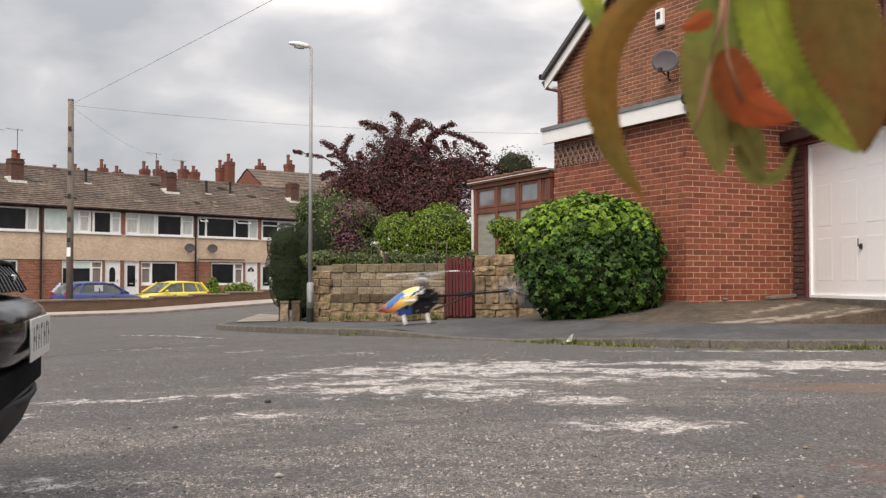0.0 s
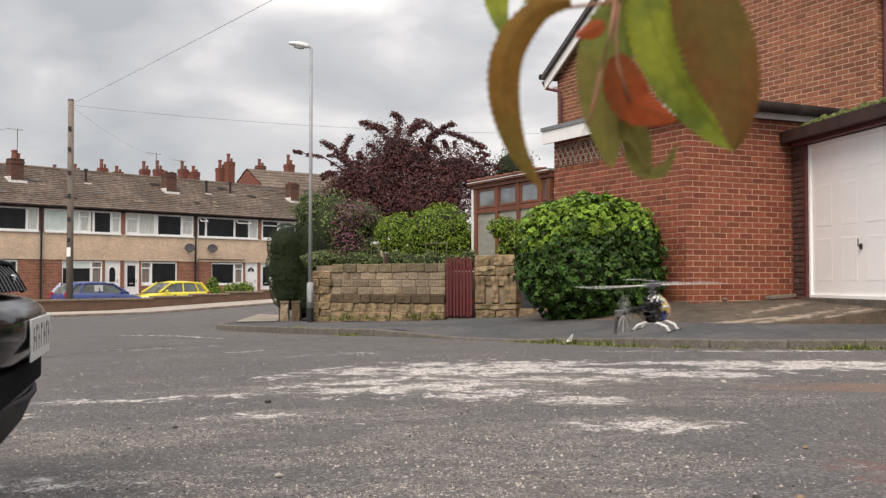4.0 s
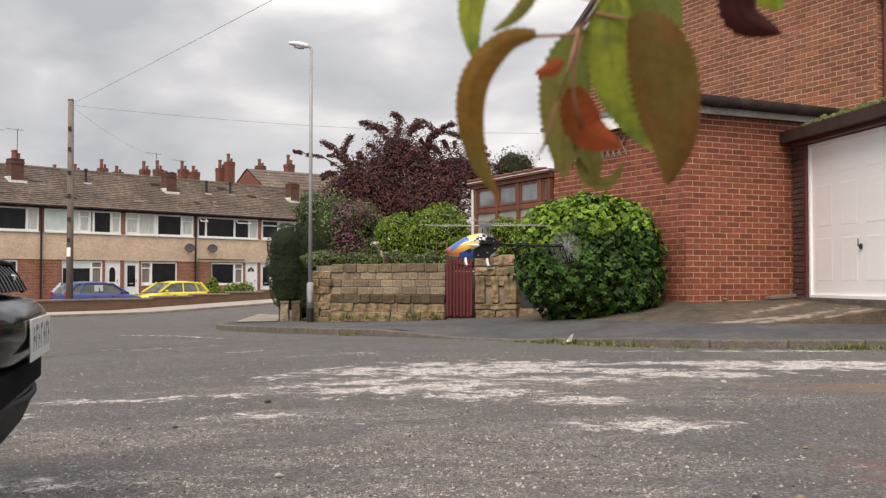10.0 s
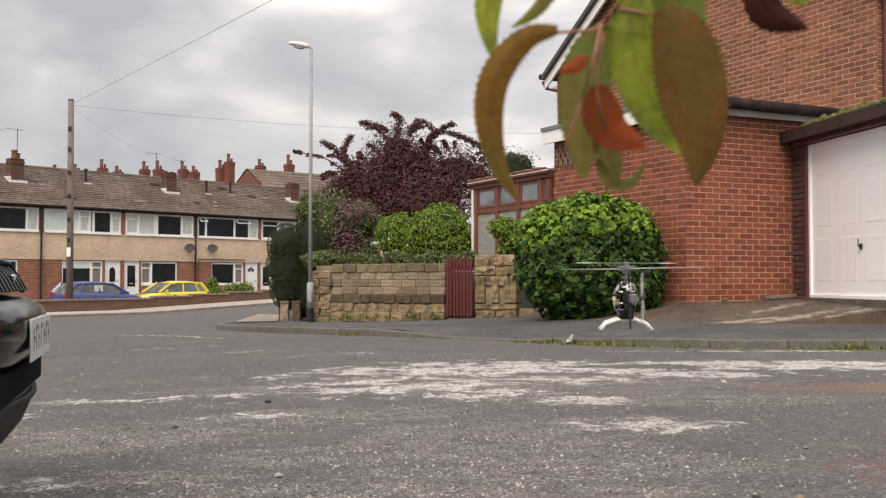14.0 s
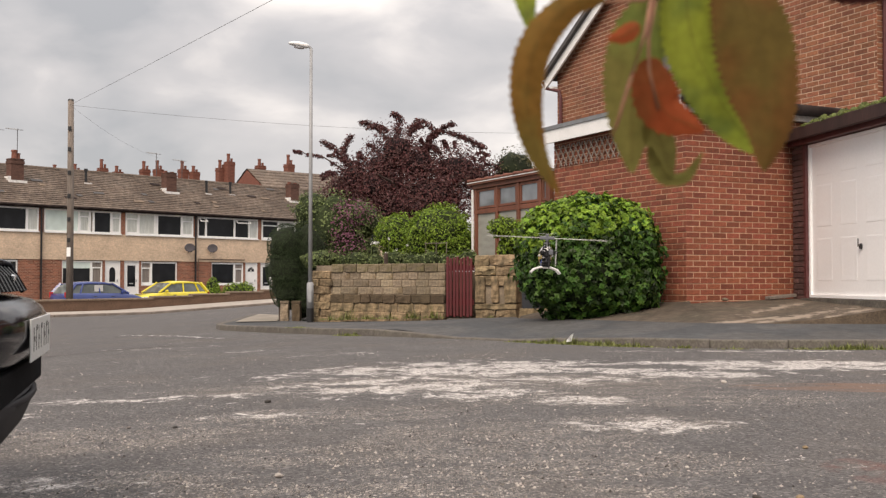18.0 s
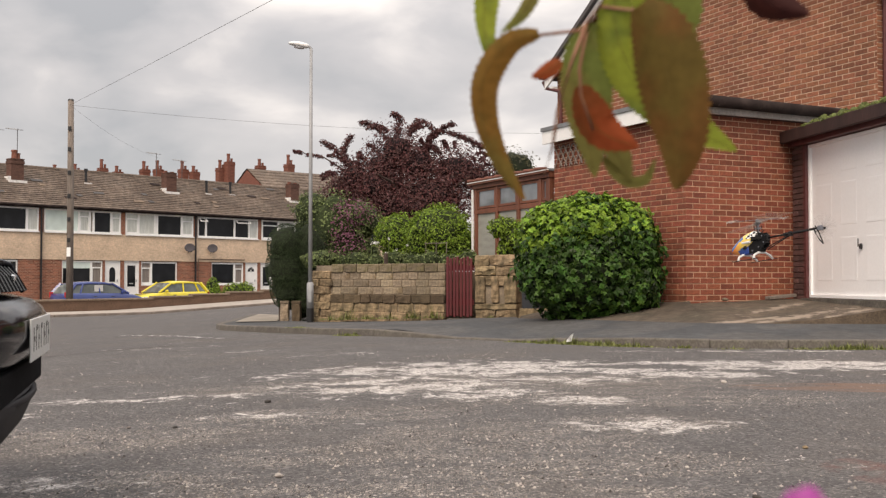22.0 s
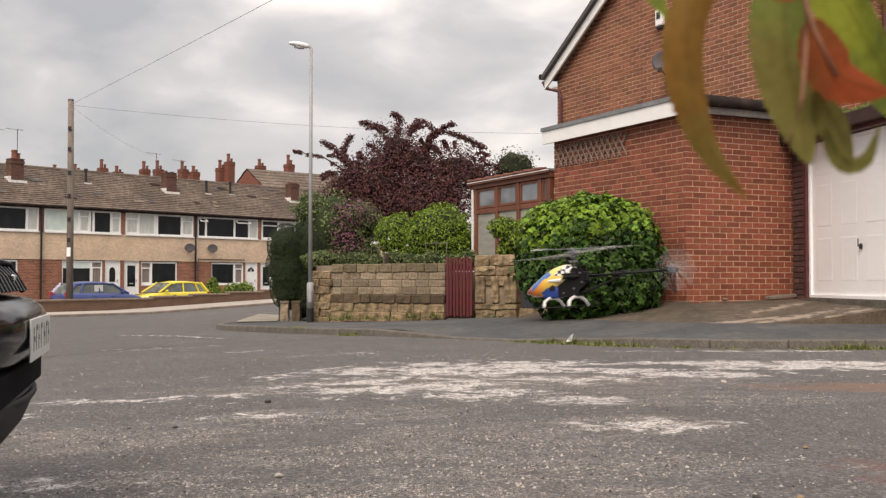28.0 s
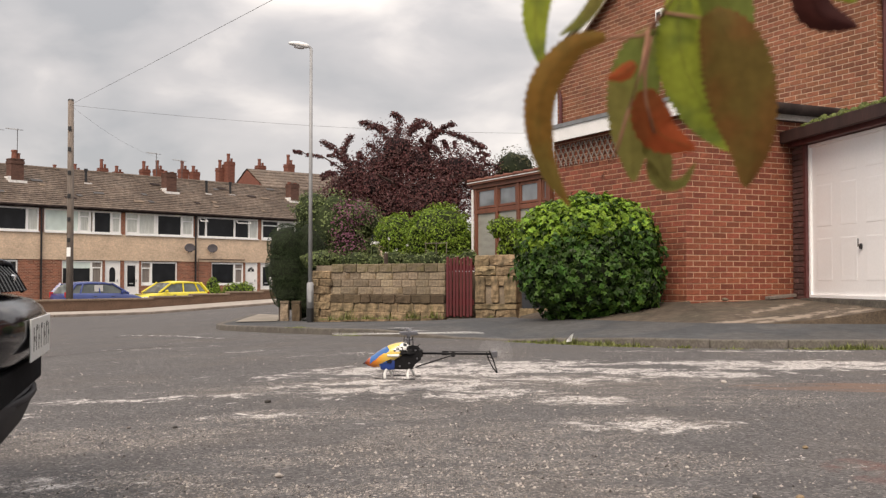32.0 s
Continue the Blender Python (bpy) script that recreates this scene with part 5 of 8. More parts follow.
def terrace_house(k, mirror, upper, opened=(), lower="glass", lamp=False):
    x = -1.08 + PITCH * k
    h = thing("terraced_house", TERR @ pose(x, 0, 0), "terraced house of buff and red brick with brown tiled roof", "house", "terraced houses")
    W, D = PITCH, 8.0
    part("party_wall", boxes((0, 0.2, 0.3, D, -0.5, 4.62)), M["buff"], h)
    part("back_wall", boxes((0.2, W, D - 0.25, D, -0.5, 4.62)), M["buff"], h)

    def X(a, b):
        return (a, b) if not mirror else (W - b, W - a)

    # lower storey
    a, b = X(0.0, 1.12)
    part("brick_panel", boxes((a, b, 0, 0.28, -0.6, 2.1)), M["far_brickwork"], h, "red brick panel")
    a, b = X(1.12, 3.38)
    part("wall_below_window", boxes((a, b, 0, 0.28, -0.6, 0.80)), M["far_brickwork"], h)
    window(h, a + 0.02, b - 0.02, 0.84, 2.06, (0.72,) if not mirror else (0.28,), (lower, "curtain") if not mirror else ("curtain", lower), (1,) if not mirror else (0,), 0.1)
    if k == -1:
        part("roller_blind", boxes((a + 0.1, lerp(a, b, 0.72) - 0.06, 0.075, 0.095, 1.68, 1.99)), M["blind"], h, "pale roller blind half down")
    a, b = X(3.38, 4.49)
    part("wall_by_door", boxes((a, min(a + 0.1, b), 0, 0.28, -0.6, 2.1), (b - 0.1, b, 0, 0.28, -0.6, 2.1)), M["far_brickwork"], h)
    part("door_step", boxes((a + 0.1, b - 0.1, -0.3, 0.28, -0.6, 0.08)), M["kerb"], h)
    door(h, a + 0.17, b - 0.17, "arch" if k == -1 else ("plain" if k % 2 == 0 else "fan"), 0.1)
    # upper storey: buff band, wide window, brick piers
    part("upper_wall", boxes((0, W, -0.03, 0.28, 2.1, 3.44)), M["buff"], h, "buff brick band between the storeys")
    part("pier", boxes((0, 0.13, 0.0, 0.28, 3.44, 4.62), (W - 0.13, W, 0.0, 0.28, 3.44, 4.62)), M["far_brickwork"], h)
    window(h, 0.15, W - 0.15, 3.46, 4.60, upper[0], upper[1], upper[2], 0.0, opened)
    # roof
    part("fascia", boxes((0, W, -0.28, -0.24, 4.60, 4.74)), M["gutter"], h, "dark fascia and gutter")
    part("gutter", tubes((((0, -0.32, 4.7), (W, -0.32, 4.7)), 0.06)), M["gutter"], h)
    part("soffit", boxes((0, W, -0.24, 0.3, 4.60, 4.625)), M["gutter"], h)
    part("roof", roof_slope(0, W, -0.34, 4.72, 3.85, 6.98, 20, k), M["tile"], h, "brown tiled roof slope")
    part("rear_roof", roof_slope(0, W, 8.3, 4.72, 3.85, 6.98, 6, k + 50), M["tile"], h)
    rng = random.Random(k + 90)
    for _ in range(5):
        x, q = rng.uniform(0.3, W - 0.6), rng.uniform(0.15, 0.9)
        part("roof_tile", boxes((0, rng.choice((0.3, 0.6)), -0.1, 0.13, 0.0, 0.02)), M[rng.choice(("slate", "gutter", "low_coping"))], h, "darker replaced roof tile", m=pose(x, lerp(-0.34, 3.85, q), lerp(4.72, 6.98, q) + 0.055, math.degrees(math.atan2(2.26, 4.19)), 0, 0))
    part("ridge_tiles", tubes((((0, 3.85, 6.99), (W, 3.85, 6.99)), 0.09), n=6), M["tile"], h)
    if k % 2 == 0 or lamp:
        part("downpipe", tubes((((W - 0.02, -0.09, 4.6), (W - 0.02, -0.09, 0)), 0.05)), M["black"], h, "black downpipe")


M["far_brickwork"] = brickwork("red_brickwork", (0.235, 0.085, 0.05), (0.40, 0.26, 0.19), 0.35)


def chimney(m, w, d, h, pots, label="brown brick chimney stack with clay pots", mat="stack_brick"):
    c = thing("chimney", m, label, "chimney", "chimneys")
    part("brick_shaft", boxes((-w / 2, w / 2, -d / 2, d / 2, -1.2, h)), M[mat], c)
    part("cap", boxes((-w / 2 - 0.03, w / 2 + 0.03, -d / 2 - 0.03, d / 2 + 0.03, h - 0.2, h - 0.06), (-w / 2 - 0.02, w / 2 + 0.02, -d / 2 - 0.02, d / 2 + 0.02, h + 0.002, h + 0.06)), M[mat], c)
    for x, r, ph in pots:
        part("chimney_pot", tubes((((x, 0, h), (x, 0, h + ph * 0.8), (x, 0, h + ph * 0.82), (x, 0, h + ph)), (r, r * 0.8, r, r)), n=10), M["pot"], c)
    return c


M["stack_brick"] = material("sooty_stack_brick", (0.10, 0.05, 0.037), 0.9, grain=((3, 0.3), (22, 0.35)), stretch=(1, 1, 3))
M["stack_red"] = material("old_stack_brick", (0.17, 0.063, 0.042), 0.9, grain=((3, 0.3), (22, 0.3)), stretch=(1, 1, 3))
M["pot"] = material("terracotta_pot", (0.175, 0.065, 0.044), 0.85, grain=((5, 0.25),))
M["lead"] = material("pale_lead_flashing", (0.72, 0.71, 0.69), 0.6, grain=((6, 0.2),))


def aerial(m, h, bars):
    a = thing("television_aerial", m, "thin metal television aerial on a roof", "aerial", "aerials")
    part("mast", tubes((((0, 0, 0), (0, 0, h)), 0.018), n=6), M["wire"], a)
    part("boom", tubes((((-0.6, 0, h - 0.05), (0.3, 0, h - 0.05)), 0.014), n=5), M["wire"], a)
    for k in range(bars):
        x = -0.55 + k * 0.75 / bars
        part("rod", tubes((((x, -0.2, h - 0.1), (x, 0.2, h + 0.02)), 0.012), n=4), M["steel"], a)


def terrace():
    g, n, c, b = "glass", "net", "curtain", "blind"
    ups = {-3: ((0.4, 0.8), (g, n, g), (2,)), -2: ((0.35, 0.5, 0.86), (g, g, g, n), (1,)),
           -1: ((0.44, 0.58, 0.63, 0.87), (b, n, c, g, n), (1, 4)), 0: ((0.18, 0.42, 0.45, 0.82), (n, n, g, g, n), (0, 4)),
           1: ((0.13, 0.60, 0.85), (g, g, g, n), (), (0, 2)), 2: ((0.3, 0.6), (g, n, g), (0,)), 3: ((0.3, 0.6), (g, n, g), (0,)), 4: ((0.3, 0.6), (g, n, g), (0,))}
    for k, u in ups.items():
        terrace_house(k, k % 2 == 0, u[:3], u[3] if len(u) > 3 else ())
    rng = random.Random(8)
    # stacks on the front slopes
    for l, ph in ((-5.8, 0.45), (3.2, 0.1), (12.3, 0.3)):
        c = chimney(TERR @ pose(l, 2.2, 6.0), 0.66, 0.5, 1.08, ((-0.05, 0.16, ph + 0.05), (0.14, 0.12, ph - 0.1)) if l < 0 else ((-0.25, 0.13, 0.15), (0.2, 0.13, 0.12)))
        part("flashing", boxes((-0.46, 0.46, -0.36, -0.252, -0.22, 0.05), (-0.46, -0.333, -0.25, 0.25, -0.08, 0.24)), M["lead"], c, "pale lead flashing")
    for l, y, z in ((-1.7, 2.6, 6.3), (5.9, 2.4, 6.2), (7.7, 2.5, 6.25)):
        v = thing("roof_vent", TERR @ pose(l, y, z), "black vent pipe on a tiled roof", "vent pipe", "roof vents")
        part("pipe", tubes((((0, 0, -0.4), (0, 0, 0.55)), 0.07), (((0, 0, 0.55), (0, 0, 0.7)), 0.1)), M["black"], v)
        part("collar", boxes((-0.22, 0.22, -0.24, -0.1, -0.2, -0.06)), M["lead"], v, "pale lead collar")
    aerial(TERR @ pose(-5.6, 2.4, 7.1), 1.6, 6)
    aerial(TERR @ pose(-6.6, 2.4, 7.0), 1.6, 5)
    aerial(TERR @ pose(2.9, 3.0, 7.0), 1.3, 6)
    aerial(TERR @ pose(4.9, 3.4, 7.0), 1.1, 4)
    # dishes on the buff band
    for l, r in ((2.95, 0.29), (4.45, 0.29)):
        d = thing("satellite_dish", TERR @ pose(l, -0.03, 2.85, 0, 0, 68), "dark satellite dish on a buff brick wall", "satellite dish", "wall dishes")
        dish(d, r)
    p = thing("wall_pipe", TERR @ pose(3.6, -0.06, 2.25), "thin pale pipe along a brick wall", "pipe")
    part("pipe", tubes((((0, 0, -2), (0, 0, 0), (3.2, 0, 0.0)), 0.03), n=6), M["low_coping"], p)
    # the row behind: roofs, gable and many stacks
    B = pose(-26, 86, -0.4, 0, 0, 45)
    r = thing("back_terrace", B, "row of older red brick houses behind the terrace", "house")
    part("wall", boxes((-30, 34, 0, 8, -1, 7.0)), M["far_brickwork"], r)
    part("roof", roof_slope(-30, 34, -0.3, 7.0, 4, 9.6, 14, 77), M["slate"], r, "dark slate roof")
    part("rear_roof", roof_slope(-30, 34, 8.3, 7.0, 4, 9.6, 6, 78), M["slate"], r)
    for x, zt, tall in BACK_STACKS:
        Z = 84.0
        chimney(pose((x - 784) / 1850 * Z, Z, zt + 0.35, 0, 0, 45), 0.68, 0.55, 0.75, ((-0.1, 0.15, 0.6 * tall), (0.2, 0.11, 0.3 * tall)), "old red brick chimney stack with clay pots", "stack_red")
    gh = thing("gable_roof_house", pose(-14.7, 78, -0.75, 0, 0, 40), "house with red gable and brown roof behind the terrace", "house")
    part("gable", prism([(-4, 0), (4, 0), (4, 7.2), (0, 9.6), (-4, 7.2)], 0, 0.3), M["pot"], gh, "red brick gable", m=pose(0, 0, 0, 0, 0, -90))
    part("roof", roof_slope(0, 12, -4.2, 7.2, 0, 9.75, 10, 33), M["tile"], gh, "brown tiled roof slope")
    part("rear_roof", roof_slope(0, 12, 4.2, 7.2, 0, 9.75, 6, 34), M["slate"], gh)


# stacks of the far row: bearing, foot height, pot height
BACK_STACKS = [(97, 8.3, 0.9), (133, 8.3, 1.0), (180, 8.5, 1.3), (207, 8.2, 0.9), (255, 8.4, 1.2), (279, 8.4, 1.3), (323, 8.4, 1.2), (343, 8.2, 0.9), (390, 8.5, 1.2), (405, 9.0, 1.2), (460, 8.7, 1.0), (511, 8.8, 1.4)]
stone_wall()
conservatory()
street_lamp()
utility_pole()
terrace()

# ---- plants ----
def bush():
    t = thing("large_bush", pose(1.9, 13.85, 0.12), "large rounded ivy bush of glossy green leaves against a brick house", "bush")
    part("trunk", tubes((((0, 0, -0.1), (0.05, 0, 0.4), (0, 0.05, 0.8)), (0.06, 0.05, 0.03)), (((0, 0, 0.1), (0.3, 0.1, 0.6)), 0.03), (((0, 0, 0.1), (-0.35, -0.1, 0.6)), 0.03)), M["bark"], t)
    blobs = [(0.02, 0.0, 0.8, 0.94, 0.85, 0.84), (0.44, 0.0, 1.02, 0.52, 0.65, 0.56), (-0.30, 0.0, 1.02, 0.55, 0.65, 0.56), (0.50, -0.05, 0.55, 0.50, 0.65, 0.5), (-0.40, 0.0, 0.68, 0.52, 0.65, 0.46), (0.05, -0.2, 1.16, 0.62, 0.5, 0.52), (0.2, 0.08, 0.27, 0.66, 0.5, 0.34)]
    crown(t, blobs, 23000, 0.078, M["leaf_bush_shaded"], 11, M["shade"], droop=1.6, inner=0.70, aspect=0.85, rough=0.20, lumps=4.2, lobed=True)
    # fresh leaves on top, paler than the rest to paint the light from above
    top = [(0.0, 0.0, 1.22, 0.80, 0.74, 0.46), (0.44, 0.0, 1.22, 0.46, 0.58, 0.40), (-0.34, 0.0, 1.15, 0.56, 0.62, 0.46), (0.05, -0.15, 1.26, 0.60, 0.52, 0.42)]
    part("new_growth", leaf_cloud("new_growth", top, 7200, 0.073, M["leaf_fresh_lit"], 12, droop=1.1, inner=0.93, aspect=0.8, rough=0.2, lumps=4.2, lobed=True), None, t, "fresh yellow-green shoots, lightened as the lit top")["kind"] = "stuff"


def plum_tree():
    t = thing("plum_tree", pose(-0.9, 25, 0.3), "purple-leaved plum tree with spreading crown", "tree")
    limbs = [(((0, 0, 0), (0.05, 0, 1.2), (-0.1, 0, 2.2), (-0.1, 0, 3.2)), (0.13, 0.11, 0.08, 0.03))]
    rng = random.Random(4)
    for k in range(16):
        a = rng.uniform(0, 6.28)
        e = Vector((math.cos(a) * rng.uniform(0.9, 1.9), math.sin(a) * rng.uniform(0.5, 1.4), rng.uniform(2.2, 3.0)))
        s = Vector((0, 0, rng.uniform(1.2, 2.2)))
        limbs.append(((s, s.lerp(e, 0.5) + Vector((0, 0, 0.2)), e), (0.06, 0.035, 0.012)))
    part("trunk", tubes(*limbs, n=6), M["bark"], t)
    blobs = [(-0.2, 0, 3.5, 0.74, 0.7, 0.72), (0.3, 0, 3.15, 0.85, 0.8, 0.7), (1.2, 0, 3.02, 0.92, 0.8, 0.68), (1.7, 0, 2.85, 0.6, 0.6, 0.55), (-1.2, 0, 2.85, 0.62, 0.6, 0.56), (-0.55, 0, 3.1, 0.7, 0.7, 0.6),
             (-0.6, 0, 2.6, 1.15, 1.0, 0.7), (0.6, 0, 2.4, 1.45, 1.1, 0.8), (0.1, 0, 2.1, 1.95, 1.2, 0.7), (-1.6, 0, 2.45, 0.5, 0.5, 0.5)]
    crown(t, blobs, 38000, 0.06, M["leaf_plum"], 21, None, droop=0.4, inner=0.3, rough=0.42, lumps=5.5)
    # dark core that paints the shade between the plum leaves
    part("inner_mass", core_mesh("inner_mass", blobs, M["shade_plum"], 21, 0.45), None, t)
    # long upright and arching shoots
    V = []
    tw = []
    for k in range(34):
        b = rng.choice(blobs[:6])
        a = rng.uniform(-0.3, 3.4)
        s = Vector((b[0] + b[3] * 0.75 * math.cos(a), rng.uniform(-0.5, 0.5), b[2] + b[5] * 0.75 * math.sin(a)))
        d = Vector((math.cos(a) * 0.9, rng.uniform(-0.3, 0.3), 0.3 + 0.35 * math.sin(a)))
        L = rng.uniform(0.3, 0.65)
        pts = [s + d * L * q + Vector((0, 0, -0.22 * q * q)) for q in (0, 0.35, 0.7, 1.0)]
        tw.append((pts, (0.012, 0.009, 0.006, 0.003)))
        for q in range(1, 12):
            p = s + d * L * q / 11 + Vector((0, 0, -0.22 * (q / 11) ** 2))
            V.append((*p, 0.05, 0.05, 0.05))
    # arching leaders that stand clear of the crown
    for line in (((0.4, 3.2), (0.68, 3.92), (1.28, 3.86), (1.86, 3.58)), ((0.4, 3.5), (0.8, 3.98), (1.12, 4.14)), ((-1.25, 3.0), (-1.5, 3.45), (-1.32, 3.84)), ((-1.2, 3.0), (-1.68, 3.5), (-1.98, 3.7)),
                 ((-0.45, 3.8), (-0.75, 4.12), (-1.04, 4.16)), ((0.1, 3.9), (0.32, 4.22), (0.62, 4.06)), ((-0.2, 3.9), (-0.15, 4.3), (-0.3, 4.38))):
        pts = smooth_line([(x, 0.1, z) for x, z in line], 0.09)
        tw.append((pts, [lerp(0.02, 0.004, q / (len(pts) - 1)) for q in range(len(pts))]))
        V += [(p.x, p.y, p.z, 0.12, 0.11, 0.09) for p in pts]
        V += [(p.x, p.y, p.z, 0.05, 0.05, 0.05) for p in pts[len(pts) // 2:]]
    # the low arm that reaches out to the side
    arm = [Vector((-0.9, 0, 2.6)), Vector((-1.6, -0.1, 3.1)), Vector((-2.0, -0.1, 3.35)), Vector((-2.35, -0.1, 3.4)), Vector((-2.7, -0.1, 3.5))]
    tw.append((arm, (0.03, 0.02, 0.015, 0.01, 0.006)))
    for q in range(26):
        i = rng.randrange(4)
        p = arm[i].lerp(arm[i + 1], rng.random())
        V.append((p.x, p.y, p.z - 0.02, 0.085, 0.06, 0.05))
    for pts, r in tw:
        part("shoot", tubes((pts, r), n=5), M["bark"], t)
    part("shoot_leaves", leaf_cloud("shoot_leaves", V, 8500, 0.068, M["leaf_plum"], 23, inner=0.1, rough=0.0), None, t)["kind"] = "stuff"


def shrub(name, m, label, category, blobs, count, size, leaf, seed, core="shade", **kw):
    t = thing(name, m, label, category)
    part("stem", tubes((((0, 0, -0.4), (0, 0, 0.3)), 0.04), n=6), M["bark"], t)
    crown(t, blobs, count, size, M[leaf], seed, M[core] if core else None, **kw)
    return t


def garden():
    bm = boxes((-0.1, 4.2, 0.0, 9, -0.5, 0.95))
    single("garden_ground", bm, M["soil"], pose(-2.0, 18.3, -0.12, 0, 0, -22), "raised garden soil behind a stone wall", "soil", kind="structure")
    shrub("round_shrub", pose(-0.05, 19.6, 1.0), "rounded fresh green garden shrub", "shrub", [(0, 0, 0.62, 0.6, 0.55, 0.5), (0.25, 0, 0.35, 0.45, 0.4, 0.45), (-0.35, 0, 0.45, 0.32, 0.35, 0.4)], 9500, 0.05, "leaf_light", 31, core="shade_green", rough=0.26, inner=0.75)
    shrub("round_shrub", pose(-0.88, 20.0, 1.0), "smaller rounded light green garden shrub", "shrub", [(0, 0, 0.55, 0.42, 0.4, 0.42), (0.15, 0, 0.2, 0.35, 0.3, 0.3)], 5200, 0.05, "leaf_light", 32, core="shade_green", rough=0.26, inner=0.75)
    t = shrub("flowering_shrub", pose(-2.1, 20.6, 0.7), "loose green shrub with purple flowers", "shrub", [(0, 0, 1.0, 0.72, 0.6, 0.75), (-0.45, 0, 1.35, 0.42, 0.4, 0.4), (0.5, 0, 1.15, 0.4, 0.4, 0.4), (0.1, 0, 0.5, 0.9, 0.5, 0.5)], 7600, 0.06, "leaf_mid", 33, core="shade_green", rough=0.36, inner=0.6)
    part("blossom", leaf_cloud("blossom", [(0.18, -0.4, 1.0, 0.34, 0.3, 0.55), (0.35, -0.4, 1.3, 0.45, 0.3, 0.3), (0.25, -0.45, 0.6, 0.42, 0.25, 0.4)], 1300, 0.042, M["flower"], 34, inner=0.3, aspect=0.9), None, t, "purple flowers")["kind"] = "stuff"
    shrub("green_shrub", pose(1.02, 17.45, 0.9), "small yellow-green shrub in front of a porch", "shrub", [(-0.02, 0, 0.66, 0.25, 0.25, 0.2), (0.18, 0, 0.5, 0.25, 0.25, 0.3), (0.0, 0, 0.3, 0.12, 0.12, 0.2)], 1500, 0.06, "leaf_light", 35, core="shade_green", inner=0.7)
    shrub("dark_shrub", pose(1.75, 25.5, 0.8), "dark green tree top beside a house roof", "tree", [(0, 0, 2.6, 0.55, 0.5, 0.5), (-0.4, 0, 2.0, 0.6, 0.5, 0.6), (0.3, 0, 1.6, 0.7, 0.5, 0.7)], 3200, 0.07, "leaf_olive", 36, rough=0.45, inner=0.5)
    # clipped conifer at the corner, a small shrub at its foot
    t = thing("conifer_hedge", pose(-2.95, 19.3, -0.1), "tall clipped dark conifer with rounded top", "hedge")
    part("trunk", tubes((((0, 0, -0.1), (0, 0, 0.6)), 0.08)), M["bark"], t)
    bl = [(0.06, 0, 1.42, 0.36, 0.4, 0.42), (0.06, 0, 1.0, 0.39, 0.4, 0.52), (0.08, 0, 0.65, 0.33, 0.36, 0.42), (0.42, 0.1, 1.32, 0.40, 0.36, 0.58), (0.40, 0.1, 0.7, 0.36, 0.35, 0.5), (0.38, 0.05, 0.35, 0.26, 0.3, 0.32)]
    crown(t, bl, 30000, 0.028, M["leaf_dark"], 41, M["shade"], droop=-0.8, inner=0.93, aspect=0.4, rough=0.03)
    shrub("low_shrub", pose(-2.25, 18.75, 0.62), "low green shrub over a garden wall", "shrub", [(0.05, 0, 0.44, 0.36, 0.25, 0.16)], 1100, 0.055, "leaf_mid", 42)
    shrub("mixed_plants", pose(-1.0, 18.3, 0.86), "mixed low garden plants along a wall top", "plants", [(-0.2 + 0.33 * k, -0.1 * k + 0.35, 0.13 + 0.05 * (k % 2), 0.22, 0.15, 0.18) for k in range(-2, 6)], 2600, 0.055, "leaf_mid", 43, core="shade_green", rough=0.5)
    rng = random.Random(3)
    for k in range(6):
        f = thing("white_flower", pose(-1.25 + 0.11 * k + rng.uniform(-0.05, 0.05), 18.35, 0.95), "white flower on a thin stem", "flower", "white flowers")
        hh = rng.uniform(0.2, 0.52)
        part("stem", tubes((((0, 0, -0.2), (0.02, 0, hh)), 0.005), n=4), M["leaf_mid"], f)
        part("bloom", leaf_cloud("bloom", [(0.02, 0, hh, 0.016, 0.016, 0.024)], 10, 0.028, M["petal"], 50 + k, aspect=0.8), None, f)
    s = thing("plant_support", pose(-0.32, 18.3, 1.0), "low weathered plant support above a garden wall", "plant support")
    part("rail", tubes((((0, 0, 0.33), (0.4, 0, 0.34)), 0.007), n=5), M["pole_wood"], s)
    for k in range(3):
        part("stake", tubes((((0.02 + 0.18 * k, 0, -0.2), (0.02 + 0.18 * k, 0, 0.36)), 0.006), n=5), M["pole_wood"], s)
    # clipped shrubs in front of the terrace
    f = shrub("cone_shrub", TERR @ pose(2.1, -3.4, -0.43), "clipped cone-shaped green shrub", "shrub", [(0, 0, 0.95, 0.38, 0.4, 0.75), (0, 0, 0.6, 0.5, 0.5, 0.7)], 1500, 0.12, "leaf_light", 61, rough=0.04)
    f = shrub("clipped_shrub", TERR @ pose(4.1, -3.0, -0.43), "clipped round green shrub", "shrub", [(-0.4, 0, 0.75, 0.65, 0.6, 0.65), (0.4, 0, 0.8, 0.65, 0.6, 0.65)], 2200, 0.1, "leaf_light", 62, rough=0.05)


